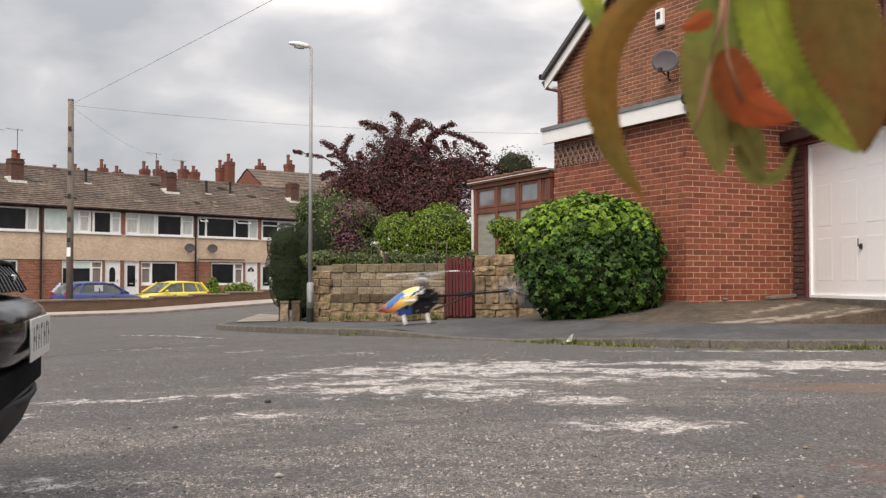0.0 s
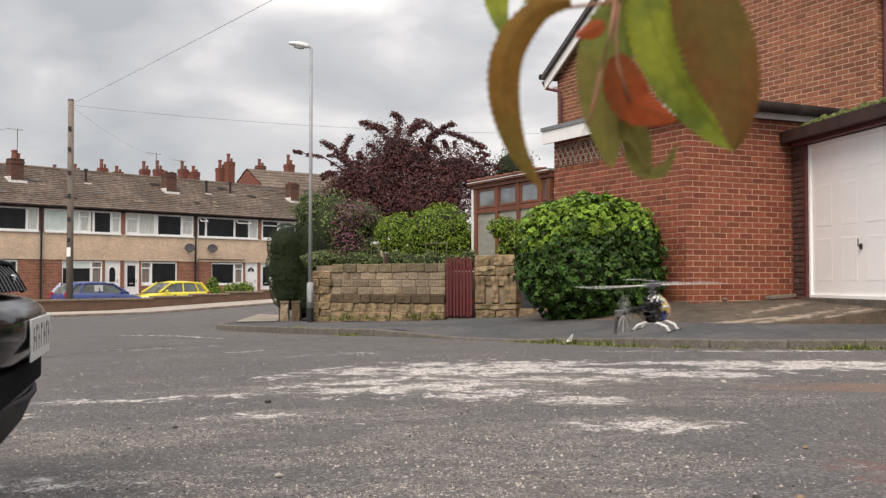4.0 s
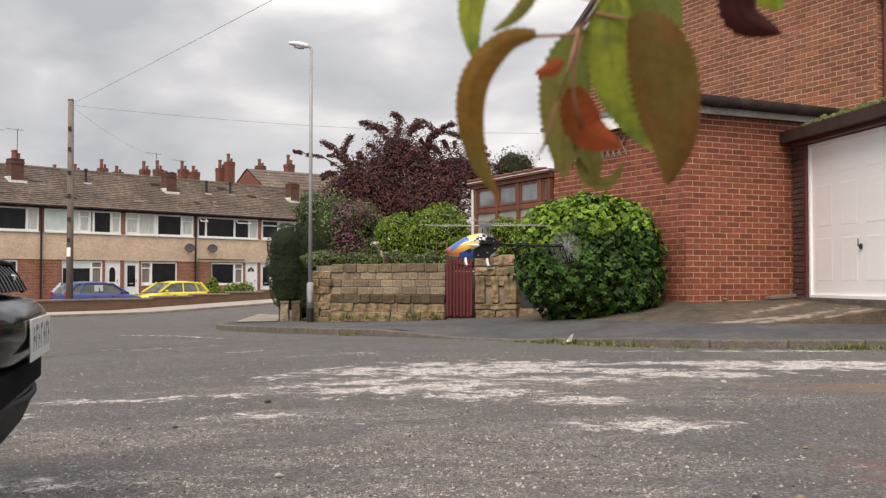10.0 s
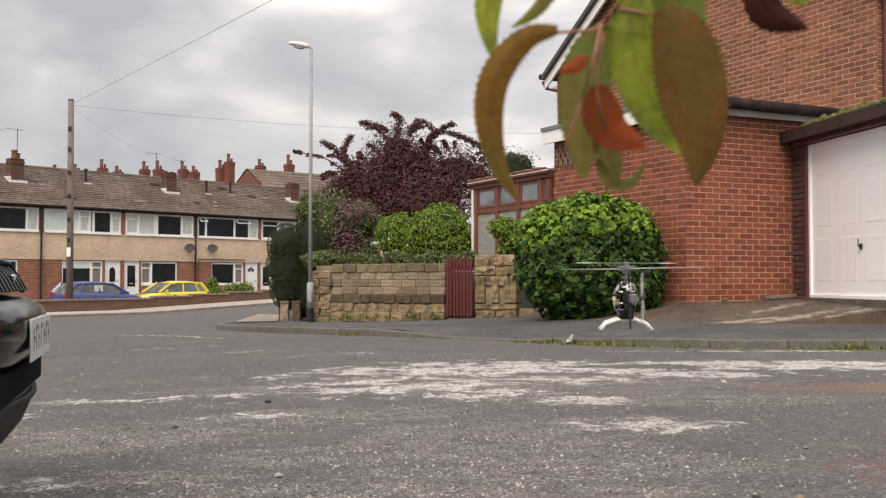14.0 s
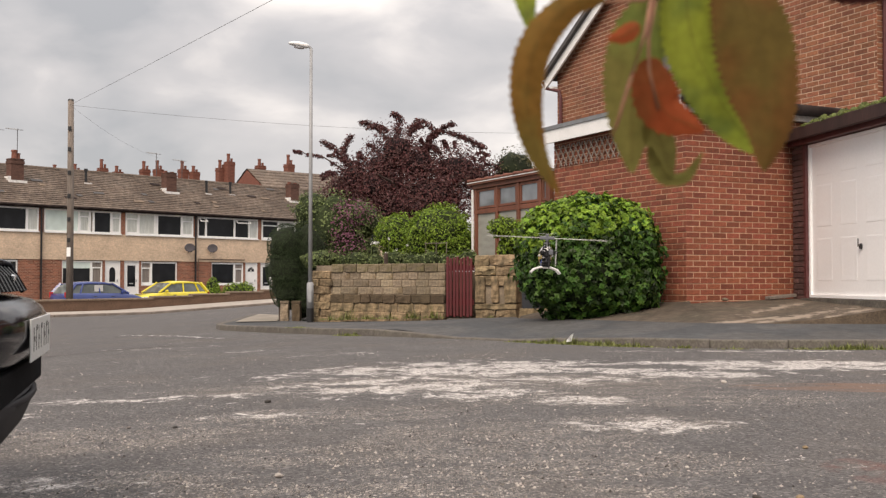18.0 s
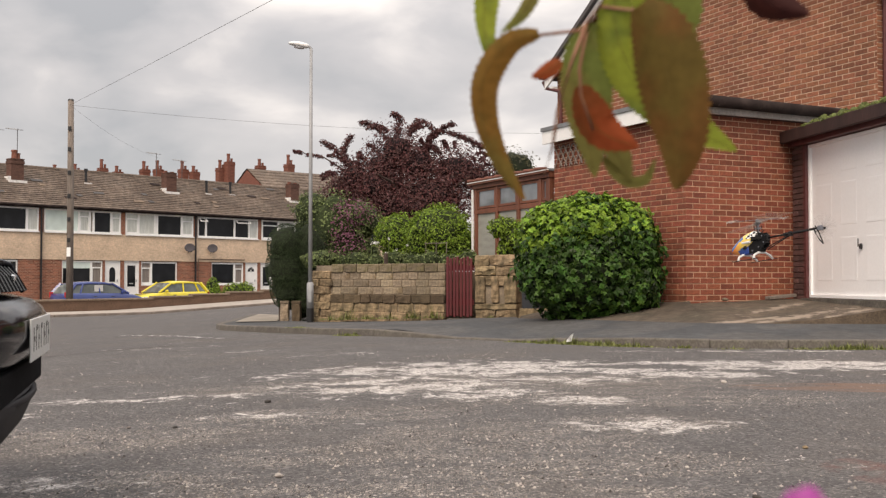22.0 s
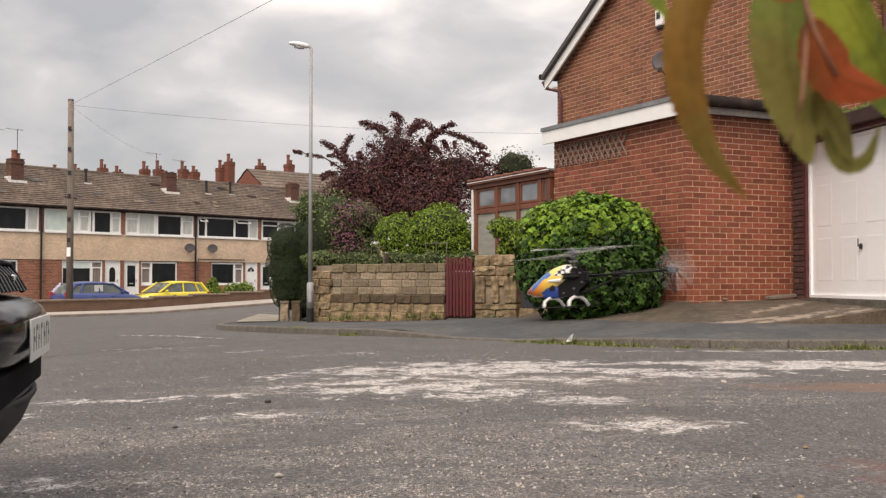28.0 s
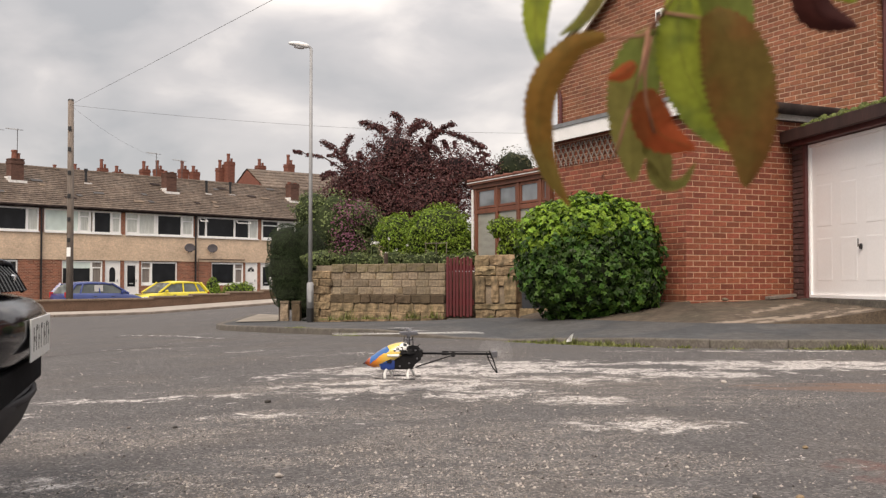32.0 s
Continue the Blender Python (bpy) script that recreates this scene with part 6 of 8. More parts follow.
def weeds():
    """Tufts in the kerb's joints and at wall feet."""
    rng = random.Random(12)
    spots = [(-1.15, 13.8, 0.17, 24), (-1.3, 13.95, 0.08, 14), (-2.0, 14.9, 0.08, 10), (1.0, 11.62, 0.1, 22), (1.2, 11.47, 0.12, 30), (1.31, 11.38, 0.12, 26), (1.42, 11.3, 0.12, 28), (1.53, 11.22, 0.12, 26), (1.64, 11.13, 0.12, 26), (1.74, 11.06, 0.11, 22), (1.84, 10.98, 0.12, 22), (1.98, 10.9, 0.1, 16), (2.12, 10.83, 0.07, 12), (2.45, 10.7, 0.1, 10), (0.85, 11.72, 0.05, 10),
             (4.06, 10.46, 0.17, 26), (4.2, 10.46, 0.12, 18), (3.9, 10.48, 0.1, 16), (3.75, 10.48, 0.07, 14), (4.45, 10.46, 0.1, 14), (3.6, 10.5, 0.05, 10), (2.9, 10.5, 0.1, 6), (-2.1, 15.0, 0.05, 8), (-0.15, 17.0, 0.35, 10), (-0.5, 17.13, 0.25, 9), (-0.9, 17.28, 0.38, 10), (-1.25, 17.42, 0.25, 8), (-1.6, 17.58, 0.35, 10), (-1.9, 17.7, 0.2, 8), (0.75, 16.55, 0.15, 8), (2.72, 12.95, 0.3, 18), (2.95, 13.1, 0.1, 10), (3.1, 13.3, 0.1, 8)]
    for x, y, h, n in spots:
        V, F = [], []
        for k in range(n * 9):
            a, r = rng.uniform(0, 6.28), 0.15 * rng.random() ** 0.7
            px, py = r * math.cos(a) * 1.3, r * math.sin(a) * 0.5
            b = rng.uniform(0, 6.28)
            hh = h * rng.uniform(0.15, 0.75) * (1.15 - r / 0.15) * (0.85 + 0.35 * math.sin(x * 23))
            dx, dy = math.cos(b), math.sin(b)
            i = len(V)
            V += [(px - dy * 0.007, py + dx * 0.007, 0), (px + dy * 0.007, py - dx * 0.007, 0), (px + dx * hh * 0.6, py + dy * hh * 0.6, hh)]
            F.append((i, i + 1, i + 2))
        z = road_z(x) + (0.085 if y > 14 else 0.0)
        ob = part("weed_tuft", cloud_mesh("weed_tuft", V, F, M["grass"]), None, None, m=pose(x, y, z))
        tagged(ob, "small tuft of weeds growing from the kerb", "weeds", "weed tufts", "stuff")


bush()
plum_tree()
garden()
weeds()


# ---- small things about the house ----
def bits():
    b = thing("plastic_box", pose(1.40, 16.1, 0.255, 0, 0, -20), "dark blue-grey plastic box standing on a low stone", "box")
    part("body", loft([[(-w, -w, z), (w, -w, z), (w, w, z), (-w, w, z)] for w, z in ((0.145, 0.0), (0.155, 0.27))]), M["bin"], b)
    part("lid", boxes((-0.17, 0.17, -0.17, 0.17, 0.271, 0.295), w=0.008), M["bin"], b)
    single("low_stone", rough_block(0.5, 0.14, 0.45, 803, 0.015), M["stone"], pose(1.16, 16.0, 0.115, 0, 0, -20), "low flat sandstone block beside a pillar", "stone")
    single("plank", boxes((-0.24, 0.24, -0.05, 0.05, 0, 0.045), w=0.006), M["pole_wood"], HOUSE @ pose(1.5, -0.12, 0.445, 0, -4, 0), "weathered plank lying against a brick wall", "plank")
    bm = bmesh.new()
    bmesh.ops.create_icosphere(bm, subdivisions=2, radius=0.045)
    for v in bm.verts:
        v.co *= 1 + 0.5 * noise.noise(v.co * 14)
        v.co.z *= 0.55
    single("stone", bm, M["block"], HOUSE @ pose(0.5, -0.15, 0.44), "pale stone lying by a brick wall", "stone", smooth=True)
    bm = bmesh.new()
    v = [bm.verts.new(p) for p in ((0, 0, 0), (0.06, 0.02, 0.0), (0.085, 0.03, 0.09), (0.05, 0.0, 0.07), (0.02, 0.03, 0.03))]
    for f in ((0, 1, 4), (1, 3, 4), (1, 2, 3)):
        bm.faces.new([v[i] for i in f])
    bmesh.ops.solidify(bm, geom=bm.faces[:], thickness=0.002)
    single("paper_scrap", bm, M["white"], pose(1.32, 11.25, road_z(1.3) + 0.03), "crumpled scrap of white paper by the kerb", "litter")


M["bin"] = material("dark_bin_plastic", (0.025, 0.028, 0.034), 0.5, grain=((6, 0.2),))
bits()

# ---- cars ----
def ring(x, w, zs, ys):
    """A closed section across a car at x: right side up, over the top and down the left."""
    half = [(x, -w * y, z) for y, z in zip(ys, zs)]
    return half + [(x, -y, z) for _, y, z in reversed(half)]


def wheel(parent, x, y, r, w=0.19):
    t = part("wheel", tubes((((x, y - w / 2, r), (x, y - w / 2 + 0.02, r), (x, y + w / 2 - 0.02, r), (x, y + w / 2, r)), (r - 0.03, r, r, r - 0.03)), n=24), M["rubber"], parent, "black tyre", smooth=False)
    s = 1 if y > 0 else -1
    part("rim", tubes((((x, y + s * w * 0.3, r), (x, y + s * (w / 2 + 0.006), r)), (r * 0.66, r * 0.62)), n=20), M["rim"], t, "silver rim")
    part("hub", tubes((((x, y + s * w * 0.5, r), (x, y + s * (w / 2 + 0.02), r)), (r * 0.2, r * 0.15)), n=10), M["black"], t)
    return t


def hatchback(name, m, paint, label, L=3.9, W=1.68, H=1.46, category="car"):
    """A small five-door hatchback; x forward, wheels at z = 0."""
    c = thing(name, m, label, category)
    ys = (0.80, 0.97, 1.0, 0.985, 0.93)
    body = []
    for f, w, zb, zs, zt in ((-0.5, 0.70, 0.38, 0.62, 0.80), (-0.485, 0.86, 0.26, 0.64, 0.92), (-0.44, 0.96, 0.22, 0.66, 0.95), (-0.2, 1.0, 0.2, 0.66, 0.94), (0.1, 1.0, 0.2, 0.66, 0.93),
                             (0.22, 1.0, 0.2, 0.65, 0.92), (0.36, 0.97, 0.22, 0.62, 0.84), (0.45, 0.88, 0.24, 0.56, 0.74), (0.49, 0.74, 0.28, 0.5, 0.64), (0.5, 0.62, 0.34, 0.46, 0.58)):
        zz = (zb, lerp(zb, zs, 0.4), zs, lerp(zs, zt, 0.7), zt)
        body.append(ring(f * L, w * W / 2, zz, ys))
    part("body", loft(body), paint, c, smooth=True)
    # greenhouse: glass skin, painted roof and pillars
    gh = []
    for f, w, z in ((-0.47, 0.82, 0.95), (-0.42, 0.76, 1.2), (-0.36, 0.72, H - 0.06), (-0.2, 0.72, H - 0.01), (0.0, 0.72, H - 0.02), (0.07, 0.73, H - 0.08), (0.16, 0.78, 1.2), (0.27, 0.84, 0.92)):
        gh.append([(f * L, -0.86 * W / 2, 0.88), (f * L, -w * W / 2, z - 0.02), (f * L, -w * W / 2 * 0.7, z + 0.01), (f * L, w * W / 2 * 0.7, z + 0.01), (f * L, w * W / 2, z - 0.02), (f * L, 0.86 * W / 2, 0.88)])
    part("glazing", loft(gh), M["car_glass"], c, "dark glazing", smooth=False)
    top = []
    for f, w, z in ((-0.375, 0.73, H - 0.08), (-0.35, 0.74, H - 0.03), (-0.2, 0.74, H + 0.01), (0.0, 0.74, H), (0.06, 0.745, H - 0.05)):
        top.append([(f * L, -w * W / 2 * 1.03, z - 0.11), (f * L, -w * W / 2 * 0.97, z - 0.02), (f * L, 0, z + 0.02), (f * L, w * W / 2 * 0.97, z - 0.02), (f * L, w * W / 2 * 1.03, z - 0.11)])
    part("roof", loft(top), paint, c, smooth=True)
    for s in (-1, 1):
        for a, b, r in (((0.07, 0.735, H - 0.07), (0.275, 0.87, 0.92), 0.05), ((-0.1, 0.745, H - 0.06), (-0.09, 0.885, 0.92), 0.035), ((-0.37, 0.73, H - 0.08), (-0.47, 0.84, 0.93), 0.09), ((-0.28, 0.74, H - 0.06), (-0.33, 0.88, 0.92), 0.04)):
            part("pillar", tubes((((a[0] * L, s * a[1] * W / 2, a[2]), (b[0] * L, s * b[1] * W / 2, b[2])), r), n=6), paint, c)
        for x in (-0.31, 0.31):
            wheel(c, x * L, s * (W / 2 - 0.07), 0.29)
            part("wheel_arch", tubes((((x * L, s * (W / 2 - 0.02), 0.3), (x * L, s * (W / 2 + 0.004), 0.3)), 0.33), n=22), M["black"], c)
        part("headlamp", boxes((0.43 * L, 0.475 * L, s * W * 0.40 - 0.11, s * W * 0.40 + 0.09, 0.6, 0.73), w=0.03), M["clear_lamp"], c, "clear headlamp")
        part("tail_lamp", boxes((-0.497 * L, -0.46 * L, s * W * 0.39 - 0.07, s * W * 0.39 + 0.09, 0.75, 1.0), w=0.02), M["red_lamp"], c, "red tail lamp")
        part("door_mirror", boxes((0.17 * L, 0.19 * L + 0.06, s * W * 0.5 - 0.02, s * W * 0.5 + 0.12, 0.93, 1.05), w=0.03), paint, c)
        for x in (0.06, -0.16):
            part("door_handle", boxes((x * L - 0.08, x * L + 0.08, s * W * 0.5 - 0.01, s * W * 0.5 + 0.02, 0.78, 0.81), w=0.008), M["black"], c)
    part("bumper", boxes((-0.505 * L, -0.47 * L, -W * 0.42, W * 0.42, 0.3, 0.52), w=0.03), paint, c)
    part("number_plate", boxes((-0.512 * L, -0.5045 * L, -0.26, 0.26, 0.56, 0.67)), M["plate"], c)
    return c


def black_car():
    """The nose of a black car at the roadside; x forward."""
    m = pose(-1.17, 3.04, 0, 0, 0, 15.6) @ pose(-0.045, 0, 0)
    c = thing("black_car", m, "glossy black parked car with slatted grille and white number plate", "car")
    W = 1.72
    ys = (0.86, 0.97, 1.0, 0.97, 0.88, 0.5)

    def sect(x, w, zz):
        return ring(x, w * W / 2, zz, ys)

    # a front that bows forward in the middle: each row of the skin follows the bow
    def bow(x):
        out = []
        for px, py, pz in x:
            k = (py / (W / 2)) ** 2
            out.append((px - (0.22 * k if px > -0.6 else 0.05 * k), py, pz))
        return out

    rows = [(-4.2, 0.8, (0.4, 0.5, 0.7, 0.85, 0.95, 0.97)), (-4.1, 0.96, (0.25, 0.4, 0.7, 0.9, 1.0, 1.02)), (-3.0, 1.0, (0.2, 0.35, 0.65, 0.85, 0.95, 0.98)), (-1.3, 1.0, (0.2, 0.35, 0.65, 0.8, 0.9, 0.96)),
            (-0.55, 0.99, (0.21, 0.35, 0.6, 0.74, 0.82, 0.87)), (-0.22, 0.97, (0.22, 0.35, 0.56, 0.68, 0.76, 0.81)), (-0.10, 0.94, (0.225, 0.34, 0.53, 0.65, 0.725, 0.772)), (-0.055, 0.93, (0.235, 0.34, 0.52, 0.62, 0.69, 0.735))]
    part("body", loft([bow(sect(*r)) for r in rows]), M["car_black"], c, "glossy black bodywork", smooth=True)
    # bumper: stacked rows from lip to top, swept across the front
    prof = [(-0.115, 0.185), (-0.07, 0.212), (-0.022, 0.272), (0.004, 0.335), (0.015, 0.362), (0.005, 0.378), (-0.02, 0.385), (-0.03, 0.44), (-0.005, 0.462), (0.03, 0.50), (0.045, 0.545), (0.045, 0.585), (0.03, 0.615), (0.0, 0.638), (-0.06, 0.652), (-0.14, 0.66)]

    def swept(prof, n=24):
        bm = bmesh.new()
        g = []
        for k in range(n + 1):
            y = lerp(-W / 2, W / 2, k / n)
            q = (y / (W / 2)) ** 2
            back = 0.20 * q ** 1.6 + 0.25 * q ** 6
            g.append([bm.verts.new((x - back, y, z)) for x, z in prof])
        for a, b in zip(g, g[1:]):
            for i in range(len(prof) - 1):
                bm.faces.new((a[i], a[i + 1], b[i + 1], b[i]))
        bmesh.ops.recalc_face_normals(bm, faces=bm.faces[:])
        return bm

    part("bumper", swept(prof[6:]), M["car_black"], c, "glossy black front bumper", smooth=True)
    part("valance", swept(prof[:7]), M["grey_trim_car"], c, "dark plastic valance under the bumper", smooth=True)
    pts = [(0.018 - 0.2 * (y / 0.86) ** 2 - 0.25 * (y / 0.86) ** 12, y, 0.366) for y in [lerp(-0.84, 0.84, k / 24) for k in range(25)]]
    part("splitter", tubes((pts, 0.012), n=6), M["grey_trim_car"], c, "grey lower lip", smooth=True)
    part("lower_intake", boxes((-0.2, 0.003, -0.5, 0.5, 0.376, 0.458), w=0.004), M["matt_black"], c, "black lower air intake")
    # grille with upright slats between bonnet edge and bumper
    gr = part("grille", prism([(-0.14, 0.662), (-0.035, 0.664), (-0.065, 0.72), (-0.09, 0.742), (-0.16, 0.742)], -0.36, 0.36), M["matt_black"], c, "black grille with upright slats")
    for k in range(9):
        y = -0.32 + 0.08 * k
        part("slat", tubes((((-0.032, y, 0.666), (-0.055, y, 0.71), (-0.085, y, 0.742)), 0.0015), n=6), M["chrome_dark"], gr)
    part("grille_surround", tubes((((-0.04, -0.37, 0.662), (-0.09, -0.38, 0.748), (-0.085, 0, 0.755), (-0.09, 0.38, 0.748), (-0.04, 0.37, 0.662)), 0.012), n=8), M["car_black"], gr, smooth=True)
    part("badge", boxes((-0.05, -0.035, 0.10, 0.125, 0.695, 0.715), w=0.004), M["chrome"], gr, "small bright badge")
    p = part("number_plate", boxes((0.044, 0.05, -0.262, 0.262, 0.478, 0.594), w=0.002), M["plate"], c, "white number plate")
    for k, w in enumerate((0.05, 0.05, 0.03, 0.05, 0.05, 0.05, 0.05)):
        y = -0.215 + 0.064 * k + (0.02 if k > 3 else 0)
        part("dark_bar", boxes((0.0502, 0.0512, y, y + w * 0.18, 0.505, 0.57), (0.0502, 0.0512, y + w * 0.18, y + w * 0.7, 0.53 + 0.03 * (k % 2), 0.545 + 0.03 * (k % 2))), M["plate_ink"], p)
    for s in (-1, 1):
        part("headlamp", loft([[(-0.36, s * y, z) for y, z in ((0.42, 0.66), (0.72, 0.68), (0.76, 0.74), (0.44, 0.76))] , [(-0.16 - (0.12 if y > 0.6 else 0), s * y, z) for y, z in ((0.43, 0.664), (0.70, 0.67), (0.74, 0.72), (0.45, 0.74))]]), M["clear_lamp"], c, "clear headlamp")
        for x in (-0.85, -3.35):
            wheel(c, x, s * 0.74, 0.31)
    # cabin
    gh = [[(x, -w, 0.93), (x, -w * 0.86, z), (x, w * 0.86, z), (x, w, 0.93)] for x, w, z in ((-4.0, 0.72, 1.0), (-3.6, 0.76, 1.4), (-2.6, 0.76, 1.46), (-2.0, 0.75, 1.4), (-1.2, 0.72, 0.97))]
    part("glazing", loft(gh), M["car_glass"], c)
    part("roof", loft([[(x, -w, z), (x, 0, z + 0.05), (x, w, z)] for x, w, z in ((-3.65, 0.66, 1.4), (-2.6, 0.67, 1.465), (-1.95, 0.66, 1.41))], close=False), M["car_black"], c, smooth=True)


M["matt_black"] = material("matt_black_plastic", (0.008, 0.008, 0.009), 0.9, spec=0.05, grain=((30, 0.2),))
# pale greenish base colour carries the reflections in the car windows
M["car_glass"] = material("car_glass_painted_reflection", (0.12, 0.137, 0.133), 0.06, spec=0.6, grain=((1.2, 0.5),))
M["plate_ink"] = material("faded_ink", (0.12, 0.12, 0.11), 0.6)
M["chrome"] = material("chrome", (0.8, 0.8, 0.8), 0.12, 1.0)
M["chrome_dark"] = material("dull_chrome", (0.25, 0.255, 0.26), 0.4, 0.9)
M["grey_trim_car"] = material("grey_bumper_trim", (0.024, 0.023, 0.026), 0.6, spec=0.15, grain=((9, 0.2),))
black_car()
BLUE = hatchback("blue_car", TERR @ pose(-5.6, -5.3, -0.43, 0, 0, 0), M["car_blue"], "blue parked hatchback behind a low wall", L=4.0, H=1.44)
part("window_notice", boxes((-0.62, -0.2, -0.705, -0.695, 1.02, 1.3)), M["plate"], BLUE, "white notice in the side window")
hatchback("yellow_car", TERR @ pose(-1.4, -4.6, -0.42, 0, 0, 180), M["car_yellow"], "bright yellow parked hatchback behind a low wall", L=3.75, H=1.45)

# ---- the model helicopter ----
def canopy_paint():
    """Yellow flames over orange at the nose, blue screen and belly, chequers at the rear edge."""
    mat = material("flame_canopy_paint", (0.8, 0.6, 0.1), 0.25, coat=0.8)
    nt = mat.node_tree
    N, L = nt.nodes.new, nt.links.new
    b = nt.nodes["Principled BSDF"]
    co = N("ShaderNodeTexCoord"); sep = N("ShaderNodeSeparateXYZ")
    L(co.outputs["Object"], sep.inputs[0])
    ramp = N("ShaderNodeValToRGB")
    e = ramp.color_ramp.elements
    e[0].position, e[0].color = 0.02, (0.84, 0.70, 0.28, 1)
    e[1].position, e[1].color = 0.98, (0.10, 0.01, 0.005, 1)
    for p, c in ((0.45, (0.85, 0.58, 0.10, 1)), (0.70, (0.75, 0.25, 0.03, 1)), (0.88, (0.45, 0.09, 0.02, 1))):
        ramp.color_ramp.elements.new(p).color = c
    mr = N("ShaderNodeMapRange"); mr.inputs[1].default_value, mr.inputs[2].default_value = -0.04, 0.23
    L(sep.outputs[0], mr.inputs[0]); L(mr.outputs[0], ramp.inputs[0])

    def op(kind, a, c):
        m = N("ShaderNodeMath"); m.operation = kind
        for i, v in enumerate((a, c)):
            if isinstance(v, (int, float)):
                m.inputs[i].default_value = v
            else:
                L(v, m.inputs[i])
        return m.outputs[0]

    n = N("ShaderNodeTexNoise"); n.inputs["Scale"].default_value = 14
    L(co.outputs["Object"], n.inputs["Vector"])
    # blue screen over the top front, blue belly low at the side
    line = op("SUBTRACT", sep.outputs[2], op("ADD", op("MULTIPLY", sep.outputs[0], -0.62), 0.058))
    top = op("MULTIPLY", op("MULTIPLY", op("GREATER_THAN", op("SUBTRACT", sep.outputs[0], op("MULTIPLY", sep.outputs[2], 0.9)), 0.042), op("LESS_THAN", sep.outputs[0], 0.19)), op("GREATER_THAN", op("ADD", line, op("MULTIPLY", op("SUBTRACT", n.outputs["Fac"], 0.5), 0.04)), 0.0))
    low = op("GREATER_THAN", op("SUBTRACT", op("ADD", op("MULTIPLY", sep.outputs[0], -0.25), -0.012), sep.outputs[2]), op("MULTIPLY", n.outputs["Fac"], 0.04))
    low = op("MULTIPLY", low, op("LESS_THAN", sep.outputs[0], 0.13))
    blue = op("MAXIMUM", top, low)
    mx = N("ShaderNodeMix"); mx.data_type = "RGBA"
    mx.inputs[7].default_value = (0.035, 0.14, 0.40, 1)
    L(blue, mx.inputs[0]); L(ramp.outputs[0], mx.inputs[6])
    ck = N("ShaderNodeTexChecker"); ck.inputs["Scale"].default_value = 45
    ck.inputs["Color1"].default_value, ck.inputs["Color2"].default_value = (0.01, 0.01, 0.01, 1), (0.8, 0.8, 0.78, 1)
    L(co.outputs["Object"], ck.inputs["Vector"])
    mc = N("ShaderNodeMix"); mc.data_type = "RGBA"
    back = op("MULTIPLY", op("LESS_THAN", sep.outputs[0], op("ADD", op("MULTIPLY", sep.outputs[2], -1.2), 0.065)), op("MULTIPLY", op("LESS_THAN", sep.outputs[0], 0.035), op("GREATER_THAN", sep.outputs[2], 0.012)))
    L(back, mc.inputs[0]); L(mx.outputs[2], mc.inputs[6]); L(ck.outputs[0], mc.inputs[7])
    L(mc.outputs[2], b.inputs["Base Color"])
    return mat


